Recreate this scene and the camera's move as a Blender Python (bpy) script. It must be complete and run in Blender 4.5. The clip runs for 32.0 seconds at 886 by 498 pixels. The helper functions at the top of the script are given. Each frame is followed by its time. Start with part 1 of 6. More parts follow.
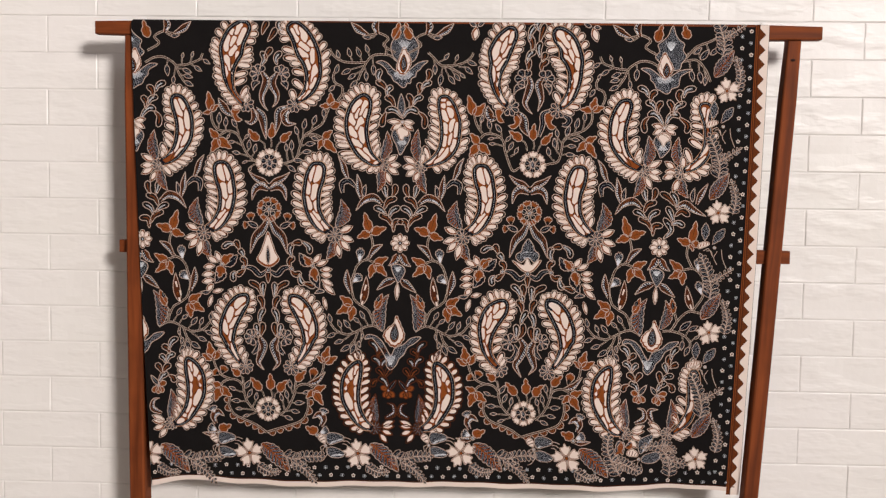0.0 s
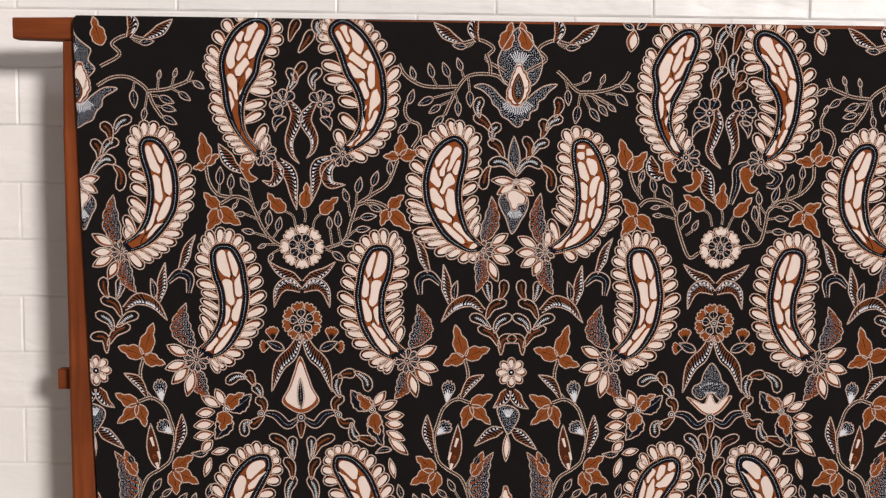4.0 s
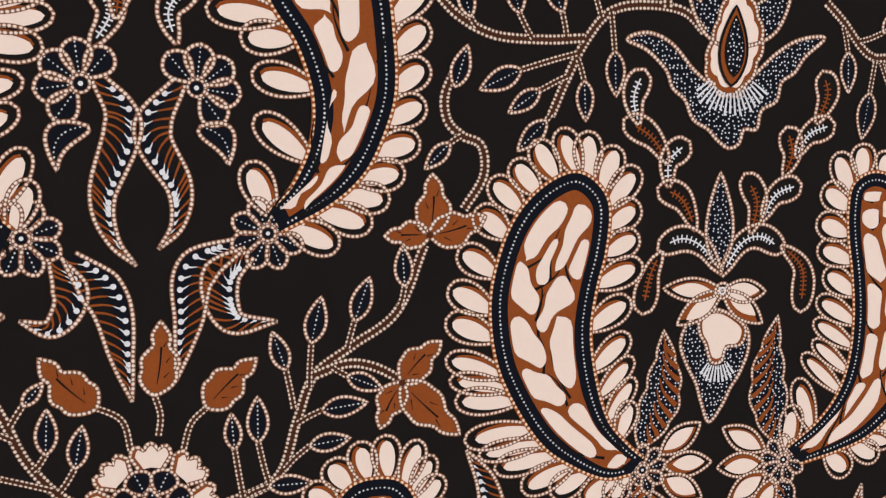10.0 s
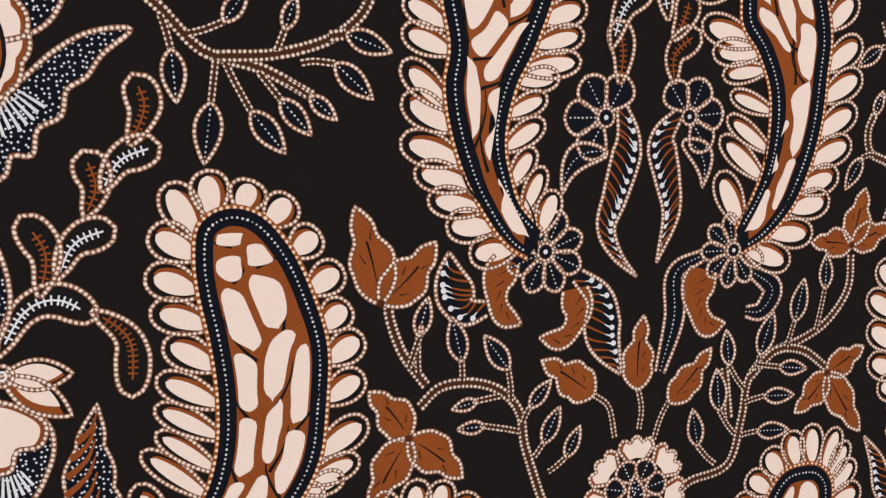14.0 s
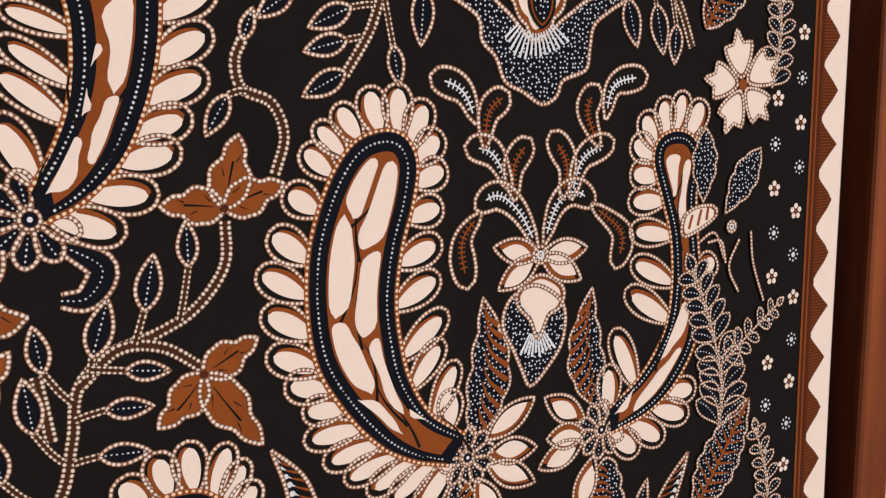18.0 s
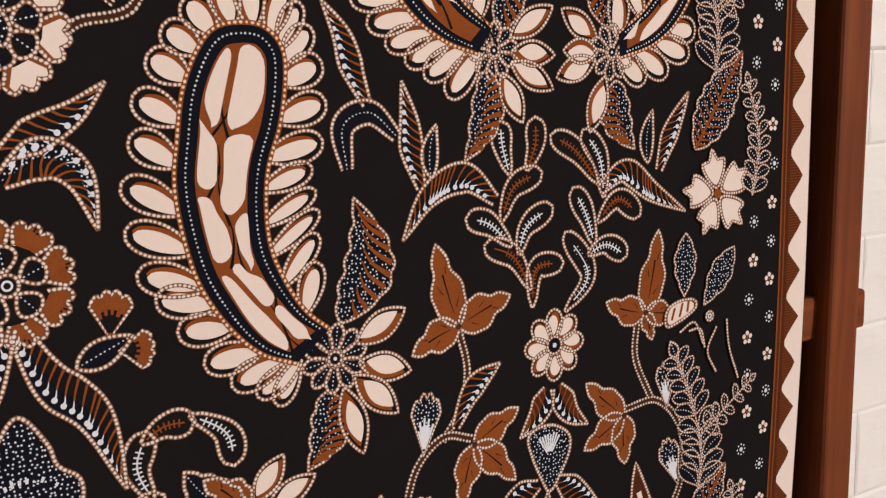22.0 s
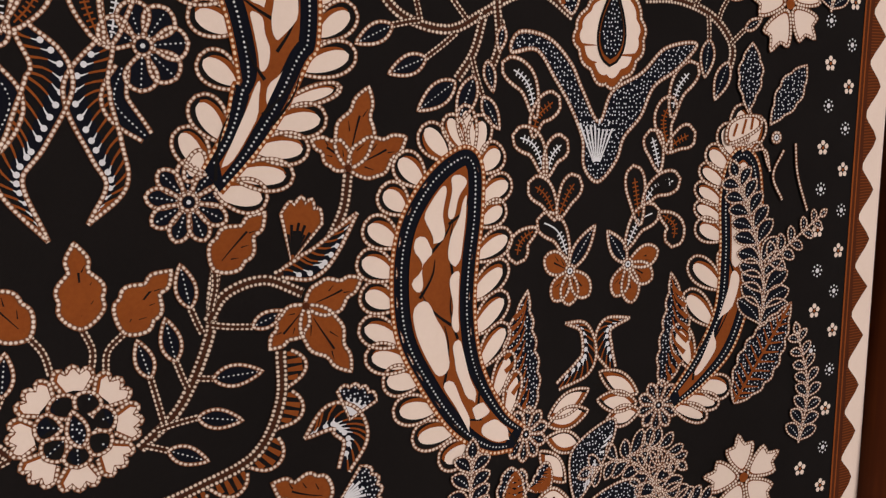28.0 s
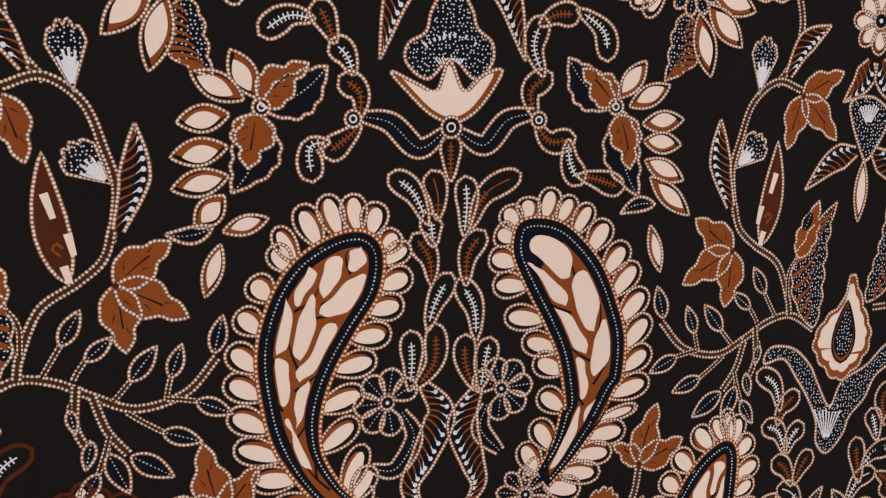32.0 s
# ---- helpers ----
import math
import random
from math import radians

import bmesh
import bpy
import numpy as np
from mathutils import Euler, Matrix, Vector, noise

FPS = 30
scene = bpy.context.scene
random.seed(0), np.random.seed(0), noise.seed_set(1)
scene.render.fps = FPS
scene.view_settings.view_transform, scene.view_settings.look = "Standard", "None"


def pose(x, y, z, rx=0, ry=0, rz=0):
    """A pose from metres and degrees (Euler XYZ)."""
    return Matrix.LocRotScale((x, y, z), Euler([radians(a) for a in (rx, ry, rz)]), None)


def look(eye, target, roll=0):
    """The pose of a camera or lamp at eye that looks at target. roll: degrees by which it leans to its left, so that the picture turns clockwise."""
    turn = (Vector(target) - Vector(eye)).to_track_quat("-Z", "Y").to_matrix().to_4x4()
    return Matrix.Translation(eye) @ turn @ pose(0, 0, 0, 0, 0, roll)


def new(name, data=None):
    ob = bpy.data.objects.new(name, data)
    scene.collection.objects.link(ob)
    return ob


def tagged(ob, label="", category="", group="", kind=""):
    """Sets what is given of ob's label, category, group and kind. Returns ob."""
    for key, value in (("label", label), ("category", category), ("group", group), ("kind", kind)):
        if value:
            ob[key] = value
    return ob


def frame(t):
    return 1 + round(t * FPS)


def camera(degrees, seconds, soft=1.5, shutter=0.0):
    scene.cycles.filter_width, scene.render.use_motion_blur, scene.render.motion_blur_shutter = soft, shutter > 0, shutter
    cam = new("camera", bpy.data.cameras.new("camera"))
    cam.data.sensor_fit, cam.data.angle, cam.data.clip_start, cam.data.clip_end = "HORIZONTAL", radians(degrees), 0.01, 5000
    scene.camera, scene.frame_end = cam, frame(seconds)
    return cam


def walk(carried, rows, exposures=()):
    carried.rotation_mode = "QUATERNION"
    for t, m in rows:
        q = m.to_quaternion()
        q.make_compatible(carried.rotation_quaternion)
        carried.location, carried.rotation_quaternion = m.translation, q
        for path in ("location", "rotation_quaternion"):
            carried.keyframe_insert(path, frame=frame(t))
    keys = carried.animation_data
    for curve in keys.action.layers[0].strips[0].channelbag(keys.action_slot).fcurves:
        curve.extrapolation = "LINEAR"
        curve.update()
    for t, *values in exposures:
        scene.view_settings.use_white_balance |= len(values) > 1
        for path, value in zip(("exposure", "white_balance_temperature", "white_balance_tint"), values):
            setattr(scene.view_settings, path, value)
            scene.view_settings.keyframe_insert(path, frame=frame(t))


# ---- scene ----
cam = camera(47.5, 32.0, soft=1.3)
# seconds, eye, target, roll
PATH = [
    (0, (0.0685, -1.7952, 1.1648), (0.0412, -0.9973, 1.1141), 0.82),
    (0.5, (0.0550, -1.7167, 1.1884), (0.0326, -0.9189, 1.1327), 0.67),
    (1, (0.0369, -1.6346, 1.2136), (0.0207, -0.8367, 1.1573), 0.84),
    (1.5, (0.0051, -1.5481, 1.2346), (-0.0095, -0.7505, 1.1753), 0.86),
    (2, (-0.0354, -1.4686, 1.2522), (-0.0512, -0.6714, 1.1862), 0.72),
    (2.5, (-0.0677, -1.3911, 1.2676), (-0.0842, -0.5945, 1.1956), 0.61),
    (3, (-0.0981, -1.2990, 1.2791), (-0.1096, -0.5021, 1.2098), 0.58),
    (3.5, (-0.1350, -1.2120, 1.2853), (-0.1329, -0.4147, 1.2205), 0.56),
    (5.5, (-0.3073, -0.8394, 1.2834), (-0.2173, -0.0463, 1.2287), 0.53),
    (6, (-0.3304, -0.7470, 1.2927), (-0.2218, 0.0434, 1.2338), 0.43),
    (6.5, (-0.3384, -0.6667, 1.3096), (-0.2168, 0.1214, 1.2448), 0.29),
    (7, (-0.3448, -0.6056, 1.3246), (-0.2171, 0.1809, 1.2532), 0.48),
    (7.5, (-0.3444, -0.5624, 1.3364), (-0.2102, 0.2227, 1.2609), 0.56),
    (8, (-0.3347, -0.5170, 1.3385), (-0.1933, 0.2663, 1.2584), 0.46),
    (8.5, (-0.3233, -0.4725, 1.3392), (-0.1744, 0.3091, 1.2561), 0.49),
    (9, (-0.3120, -0.4367, 1.3409), (-0.1488, 0.3416, 1.2536), 0.52),
    (9.5, (-0.3035, -0.4101, 1.3436), (-0.1221, 0.3635, 1.2513), 0.45),
    (10, (-0.2938, -0.3831, 1.3452), (-0.0907, 0.3845, 1.2472), 0.34),
    (10.5, (-0.2755, -0.3701, 1.3471), (-0.0504, 0.3913, 1.2483), 0.29),
    (11, (-0.2417, -0.3588, 1.3470), (0.0042, 0.3952, 1.2421), -0.09),
    (11.5, (-0.2114, -0.3569, 1.3443), (0.0455, 0.3933, 1.2387), -0.18),
    (12, (-0.1809, -0.3582, 1.3492), (0.0780, 0.3911, 1.2417), -0.09),
    (12.5, (-0.1437, -0.3524, 1.3529), (0.1206, 0.3947, 1.2433), -0.00),
    (13, (-0.1056, -0.3475, 1.3528), (0.1620, 0.3985, 1.2438), -0.13),
    (13.5, (-0.0756, -0.3455, 1.3557), (0.1952, 0.3995, 1.2480), -0.19),
    (15.5, (0.0407, -0.3107, 1.3585), (0.3674, 0.4093, 1.2364), -0.77),
    (16, (0.0697, -0.3108, 1.3614), (0.4071, 0.4032, 1.2335), -0.54),
    (16.5, (0.0996, -0.3076, 1.3601), (0.4490, 0.4001, 1.2292), -0.60),
    (17, (0.1340, -0.3127, 1.3598), (0.4912, 0.3918, 1.2331), -0.97),
    (17.5, (0.1564, -0.3214, 1.3543), (0.5283, 0.3757, 1.2289), -0.99),
    (18, (0.1675, -0.3247, 1.3365), (0.5549, 0.3639, 1.2112), -1.10),
    (18.5, (0.1690, -0.3197, 1.3156), (0.5699, 0.3614, 1.1916), -1.18),
    (19, (0.1625, -0.3224, 1.2980), (0.5710, 0.3543, 1.1748), -1.27),
    (19.5, (0.1472, -0.3256, 1.2800), (0.5614, 0.3476, 1.1566), -1.46),
    (20, (0.1346, -0.3294, 1.2572), (0.5495, 0.3436, 1.1347), -1.44),
    (20.5, (0.1266, -0.3380, 1.2387), (0.5431, 0.3340, 1.1167), -1.52),
    (21, (0.1188, -0.3500, 1.2240), (0.5368, 0.3209, 1.1010), -1.50),
    (21.5, (0.1107, -0.3584, 1.2097), (0.5275, 0.3130, 1.0849), -1.43),
    (22, (0.1090, -0.3577, 1.1790), (0.5262, 0.3130, 1.0524), -1.49),
    (22.5, (0.1075, -0.3500, 1.1559), (0.5231, 0.3216, 1.0286), -1.40),
    (23, (0.1060, -0.3518, 1.1315), (0.5185, 0.3220, 1.0058), -1.47),
    (23.5, (0.1064, -0.3559, 1.1059), (0.5183, 0.3183, 0.9799), -1.56),
    (24, (0.1067, -0.3600, 1.0750), (0.5154, 0.3160, 0.9487), -1.67),
    (24.5, (0.1097, -0.3598, 1.0554), (0.5167, 0.3168, 0.9268), -1.49),
    (25, (0.1093, -0.3571, 1.0263), (0.5084, 0.3253, 0.9036), -1.63),
    (25.5, (0.1166, -0.3533, 0.9993), (0.5068, 0.3336, 0.8729), -1.41),
    (27.5, (0.1138, -0.3505, 0.8940), (0.4911, 0.3453, 0.7775), -0.52),
    (28, (0.1106, -0.3530, 0.8679), (0.4827, 0.3452, 0.7489), -0.41),
    (28.5, (0.1050, -0.3524, 0.8449), (0.4712, 0.3484, 0.7237), -0.36),
    (29, (0.0960, -0.3516, 0.8253), (0.4572, 0.3531, 0.7110), -0.54),
    (29.5, (0.0777, -0.3526, 0.8186), (0.4303, 0.3569, 0.7077), -0.61),
    (30, (0.0539, -0.3677, 0.8496), (0.3861, 0.3510, 0.7351), -0.35),
    (30.5, (0.0334, -0.3789, 0.8763), (0.3512, 0.3461, 0.7610), -0.37),
    (31, (0.0294, -0.3934, 0.9254), (0.3345, 0.3363, 0.8052), -0.03),
    (31.5, (0.0184, -0.4026, 0.9691), (0.3092, 0.3332, 0.8507), 0.12),
    (32, (0.0036, -0.4171, 1.0251), (0.2724, 0.3258, 0.8988), 0.31),
]
EXPOSURES = [(0, 0.02, 6250, 10), (3, 0.03, 6200, 10), (6, 0.18, 6080, 9), (9, 0.15, 6080, 9), (13, 0.14, 6100, 9), (17, 0.19, 6180, 10), (19, 0.08, 6400, 11), (22, 0.03, 6450, 12), (25, -0.16, 6580, 13), (28, -0.15, 6580, 13), (32, -0.08, 6400, 12)]
walk(cam, [(t, look(e, g, r)) for t, e, g, r in PATH], EXPOSURES)

# ---- light: one soft lamp high in front, an added overhead fill, a little room light ----
scene.view_settings.exposure = 0.0
world = bpy.data.worlds.new("room_air")
scene.world = world
world.use_nodes = True
world.node_tree.nodes["Background"].inputs[0].default_value = (1.0, 0.93, 0.86, 1)
world.node_tree.nodes["Background"].inputs[1].default_value = 0.03


def area_lamp(name, eye, target, sx, sy, watts, colour):
    data = bpy.data.lights.new(name, "AREA")
    data.shape, data.size, data.size_y, data.energy, data.color = "RECTANGLE", sx, sy, watts, colour
    ob = new(name, data)
    ob.matrix_world = look(eye, target)
    return ob


area_lamp("studio_lamp", (4.25, -7.4, 3.85), (-1.3, 0.0, 1.9), 1.4, 1.4, 222, (1.0, 0.935, 0.865)).data.spread = radians(80)
# unseen fill light, added overhead to lift the shaded parts; no known fitting
area_lamp("overhead_fill", (1.7, -2.4, 4.16), (0.9, -1.6, 0.0), 1.6, 1.2, 46, (1.0, 0.95, 0.96))


# ---- materials ----
class Nodes:
    """A small builder of node materials."""

    def __init__(self, name, rough=0.95, spec=0.03):
        self.mat = bpy.data.materials.new(name)
        self.mat.use_nodes = True
        self.tree = self.mat.node_tree
        self.bsdf = self.tree.nodes["Principled BSDF"]
        self.bsdf.inputs["Roughness"].default_value = rough
        self.bsdf.inputs["Specular IOR Level"].default_value = spec

    def add(self, kind):
        return self.tree.nodes.new(kind)

    def link(self, a, b):
        self.tree.links.new(a, b)

    def math(self, op, a, b=None, clamp=False):
        node = self.add("ShaderNodeMath")
        node.operation, node.use_clamp = op, clamp
        for slot, value in zip(node.inputs, (a, b)):
            if value is None:
                continue
            if isinstance(value, (int, float)):
                slot.default_value = value
            else:
                self.link(value, slot)
        return node.outputs[0]

    def mix(self, factor, a, b):
        node = self.add("ShaderNodeMix")
        node.data_type = "RGBA"
        for slot, value in zip((node.inputs[0], node.inputs[6], node.inputs[7]), (factor, a, b)):
            if isinstance(value, (tuple, float, int)):
                slot.default_value = (*value, 1) if isinstance(value, tuple) else value
            else:
                self.link(value, slot)
        return node.outputs[2]

    def noise(self, scale, detail=3, rough=0.55, vector=None):
        node = self.add("ShaderNodeTexNoise")
        node.inputs["Scale"].default_value, node.inputs["Detail"].default_value = scale, detail
        node.inputs["Roughness"].default_value = rough
        self.link(vector or self.place(), node.inputs["Vector"])
        return node.outputs["Fac"]

    def ramp(self, value, low, high):
        node = self.add("ShaderNodeMapRange")
        node.clamp = True
        node.inputs[1].default_value, node.inputs[2].default_value = low, high
        self.link(value, node.inputs[0])
        return node.outputs[0]

    def place(self):
        return self.add("ShaderNodeNewGeometry").outputs["Position"]

    def done(self, colour, height=None, strength=0.3, distance=0.001, rough=None):
        if isinstance(colour, tuple):
            self.bsdf.inputs["Base Color"].default_value = (*colour, 1)
        else:
            self.link(colour, self.bsdf.inputs["Base Color"])
        if height is not None:
            bump = self.add("ShaderNodeBump")
            bump.inputs["Strength"].default_value, bump.inputs["Distance"].default_value = strength, distance
            self.link(height, bump.inputs["Height"])
            self.link(bump.outputs[0], self.bsdf.inputs["Normal"])
        if rough is not None:
            self.link(rough, self.bsdf.inputs["Roughness"])
        return self.mat


INK, CREAM, BROWN, NAVY = (0.0084, 0.0071, 0.0070), (0.69, 0.57, 0.51), (0.225, 0.060, 0.014), (0.0056, 0.0062, 0.0102)
DEEP, PALE = (0.075, 0.020, 0.008), (0.62, 0.62, 0.66)


def weave(n):
    """Fine woven relief of cotton, warp and weft half a millimetre apart."""
    sep = n.add("ShaderNodeSeparateXYZ")
    n.link(n.place(), sep.inputs[0])
    warp = n.math("SINE", n.math("MULTIPLY", sep.outputs[0], 11000.0))
    weft = n.math("SINE", n.math("MULTIPLY", sep.outputs[2], 11000.0))
    return n.math("ADD", n.math("MULTIPLY", warp, weft), n.noise(900, 2))


def dye(name, colour, other, spread=0.35):
    """Dyed cotton, uneven at two scales."""
    n = Nodes(name)
    coarse = n.ramp(n.noise(38, 4), 0.35, 0.75)
    fine = n.ramp(n.noise(700, 3), 0.35, 0.8)
    blend = n.math("MULTIPLY", n.math("ADD", coarse, fine), spread, True)
    return n.done(n.mix(blend, colour, other), weave(n), 0.12, 0.0002)


def uv_of(n):
    sep = n.add("ShaderNodeSeparateXYZ")
    n.link(n.add("ShaderNodeTexCoord").outputs["UV"], sep.inputs[0])
    return sep.outputs[0], sep.outputs[1]


def dots_along(n, u, v, step, off, radius, soft, half):
    """1 inside beads that follow each other along a line; u in mm, v from -1 to 1 over the line's width."""
    wob = n.math("MULTIPLY", n.math("SUBTRACT", n.noise(260, 1), 0.5), 0.9)
    a = n.math("SUBTRACT", n.math("FRACT", n.math("DIVIDE", n.math("ADD", u, wob), step)), 0.5)
    a = n.math("MULTIPLY", a, step)
    b = n.math("MULTIPLY", n.math("SUBTRACT", v, off), half)
    d = n.math("SQRT", n.math("ADD", n.math("MULTIPLY", a, a), n.math("MULTIPLY", b, b)))
    size = n.math("ADD", n.math("MULTIPLY", n.math("SUBTRACT", n.noise(420, 1), 0.5), 0.5), radius)
    return n.math("DIVIDE", n.math("SUBTRACT", n.math("ADD", size, soft), d), 2 * soft, True)


def beads(name, ground, bead, step=1.9, radius=0.62, soft=0.16, rows=(0.0,), half=1.0):
    n = Nodes(name)
    u, v = uv_of(n)
    v2 = n.math("ABSOLUTE", v) if len(rows) == 1 and rows[0] > 0 else v
    mask = dots_along(n, u, v2, step, rows[0], radius, soft, half)
    tint = n.mix(n.noise(500, 2), bead, tuple(c * 0.72 for c in bead))
    return n.done(n.mix(mask, ground, tint), weave(n), 0.12, 0.0002)


def stipple(name, ground, dot, step, radius):
    """Rows of wax dots over a dark ground."""
    n = Nodes(name)
    vor = n.add("ShaderNodeTexVoronoi")
    vor.voronoi_dimensions = "2D"
    vor.inputs["Scale"].default_value, vor.inputs["Randomness"].default_value = 1000 / step, 0.7
    sep, comb = n.add("ShaderNodeSeparateXYZ"), n.add("ShaderNodeCombineXYZ")
    n.link(n.place(), sep.inputs[0])
    n.link(sep.outputs[0], comb.inputs[0]), n.link(sep.outputs[2], comb.inputs[1])
    n.link(comb.outputs[0], vor.inputs["Vector"])
    mask = n.math("DIVIDE", n.math("SUBTRACT", radius, vor.outputs["Distance"]), 0.14, True)
    return n.done(n.mix(mask, ground, dot), weave(n), 0.12, 0.0002)


def hatched(name):
    """Fine brown strokes side by side on dark brown."""
    n = Nodes(name)
    sep = n.add("ShaderNodeSeparateXYZ")
    n.link(n.place(), sep.inputs[0])
    run = n.math("ADD", n.math("MULTIPLY", sep.outputs[2], 4300.0), n.math("MULTIPLY", n.noise(60, 2), 5.0))
    return n.done(n.mix(n.ramp(n.math("SINE", run), 0.25, 1.6), DEEP, BROWN), weave(n), 0.12, 0.0002)


M = {
    "ink": dye("black_dye", INK, (0.0125, 0.0105, 0.0105)),
    "cream": dye("undyed_cotton", CREAM, (0.63, 0.505, 0.435), 0.3),
    "brown": dye("soga_brown_dye", BROWN, (0.165, 0.040, 0.011), 0.5),
    "deep": dye("dark_brown_dye", DEEP, (0.035, 0.012, 0.007)),
    "navy": dye("indigo_dye", NAVY, (0.0078, 0.0085, 0.013)),
    "pale": dye("pale_wax_line", PALE, (0.5, 0.5, 0.54)),
    "bead": beads("beaded_outline", (0.150, 0.056, 0.026), (0.80, 0.685, 0.605), step=1.75, radius=0.61, soft=0.24),
    "bead2": beads("beaded_stem", (0.050, 0.018, 0.010), (0.76, 0.63, 0.53), step=1.75, radius=0.56, soft=0.22, rows=(0.62,), half=2.3),
    "dots": beads("dotted_line", NAVY, (0.66, 0.66, 0.69), step=1.75, radius=0.36, soft=0.13, half=0.85),
    "orange": beads("dotted_brown_edge", BROWN, (0.80, 0.60, 0.43), step=2.2, radius=0.6, soft=0.16),
    "hatch": hatched("hatched_brown_dye"),
    "stipple": stipple("indigo_with_wax_dots", NAVY, (0.62, 0.63, 0.70), 1.9, 0.25),
}
SLOT = {key: i for i, key in enumerate(M)}


# ---- parts and boxes ----
def link_mesh(name, bm, mat, parent=None, label="", smooth=False):
    me = bpy.data.meshes.new(name)
    bm.to_mesh(me)
    bm.free()
    for m in mat if isinstance(mat, (list, tuple)) else [mat]:
        me.materials.append(m)
    if smooth:
        me.polygons.foreach_set("use_smooth", [True] * len(me.polygons))
    ob = new(name, me)
    ob.parent = parent
    if label:
        tagged(ob, label)
    return ob


def part(name, bm, mat, parent, label="", smooth=False):
    return link_mesh(name, bm, mat, parent, label, smooth)


def thing(name, label, category, at=(0, 0, 0), group="", kind=""):
    ob = new(name)
    ob.location = at
    ob.empty_display_size = 0.05
    return tagged(ob, label, category, group, kind)


def box(bm, x0, y0, z0, x1, y1, z1, bevel=0.0, segments=2):
    made = bmesh.ops.create_cube(bm, size=1, matrix=Matrix.Translation(((x0 + x1) / 2, (y0 + y1) / 2, (z0 + z1) / 2)) @ Matrix.Diagonal((x1 - x0, y1 - y0, z1 - z0, 1)))
    if bevel:
        edges = {e for v in made["verts"] for e in v.link_edges}
        bmesh.ops.bevel(bm, geom=list(edges), offset=bevel, segments=segments, affect="EDGES", profile=0.6)
    return bm


# ---- room ----
def plaster(name, colour):
    n = Nodes(name, 0.9, 0.2)
    return n.done(n.mix(n.ramp(n.noise(3, 4), 0.3, 0.8), colour, tuple(c * 0.93 for c in colour)), n.noise(120, 4), 0.15, 0.002)


def foam(name):
    """White embossed foam brick panel: satin, softly lumpy, faint stains."""
    n = Nodes(name, 0.42, 0.45)
    info = n.add("ShaderNodeObjectInfo").outputs["Random"]
    maps = n.add("ShaderNodeMapping")
    maps.inputs["Scale"].default_value = (9.0, 9.0, 26.0)
    n.link(n.place(), maps.inputs["Vector"])
    lump = n.math("ADD", n.ramp(n.noise(1.0, 3, 0.5, maps.outputs[0]), 0.48, 0.75), n.math("MULTIPLY", n.noise(70, 3), 0.25))
    tone = n.mix(n.ramp(n.noise(2.2, 3), 0.35, 0.75), (0.79, 0.735, 0.71), (0.77, 0.725, 0.68))
    return n.done(n.mix(n.math("MULTIPLY", info, 0.25), tone, (0.81, 0.77, 0.735)), lump, 0.32, 0.005)


def wood(name, light, dark):
    """Varnished reddish hardwood with grain along z or x."""
    n = Nodes(name, 0.55, 0.12)
    coord = n.add("ShaderNodeTexCoord").outputs["UV"]
    maps = n.add("ShaderNodeMapping")
    maps.inputs["Scale"].default_value = (4.0, 130.0, 1.0)
    n.link(coord, maps.inputs["Vector"])
    grain = n.noise(1.0, 5, 0.6, maps.outputs[0])
    blotch = n.noise(9, 3)
    tone = n.mix(n.ramp(grain, 0.32, 0.70), dark, light)
    tone = n.mix(n.math("MULTIPLY", n.ramp(blotch, 0.45, 0.75), 0.5), tone, tuple(c * 0.55 for c in dark))
    return n.done(tone, grain, 0.12, 0.0008, n.ramp(grain, -0.9, 1.3))


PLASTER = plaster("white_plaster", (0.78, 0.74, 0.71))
# for the unseen walls and ceiling: darkened so less light bounces back
LOW_BOUNCE = plaster("low_bounce_plaster", (0.36, 0.34, 0.33))
FOAM = foam("white_embossed_foam")
WOOD = wood("reddish_brown_varnished_wood", (0.23, 0.056, 0.014), (0.10, 0.022, 0.006))
KNOT = wood("dark_knot_wood", (0.035, 0.012, 0.006), (0.012, 0.006, 0.004))
WALL_Y = 0.112


def room():
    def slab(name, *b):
        ob = link_mesh(name, box(bmesh.new(), *b), PLASTER if "north" in name else LOW_BOUNCE)
        return tagged(ob, kind="structure")

    slab("wall_north", -2.4, WALL_Y + 0.0010, 0.0, 5.8, WALL_Y + 0.12, 4.2)
    # unseen walls and ceiling, added to close the room around the lamps
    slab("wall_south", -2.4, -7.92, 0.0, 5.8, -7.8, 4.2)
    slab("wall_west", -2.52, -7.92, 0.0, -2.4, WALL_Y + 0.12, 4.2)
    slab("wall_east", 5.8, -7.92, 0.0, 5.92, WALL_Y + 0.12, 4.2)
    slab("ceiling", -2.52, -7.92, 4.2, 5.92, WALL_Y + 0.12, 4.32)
    n = Nodes("floor_tile", 0.35, 0.5)
    mat = n.done(n.mix(n.noise(5, 3), (0.42, 0.38, 0.33), (0.50, 0.46, 0.40)))
    tagged(link_mesh("floor", box(bmesh.new(), -2.52, -7.92, -0.1, 5.92, WALL_Y + 0.12, 0.0), mat), kind="structure")


room()


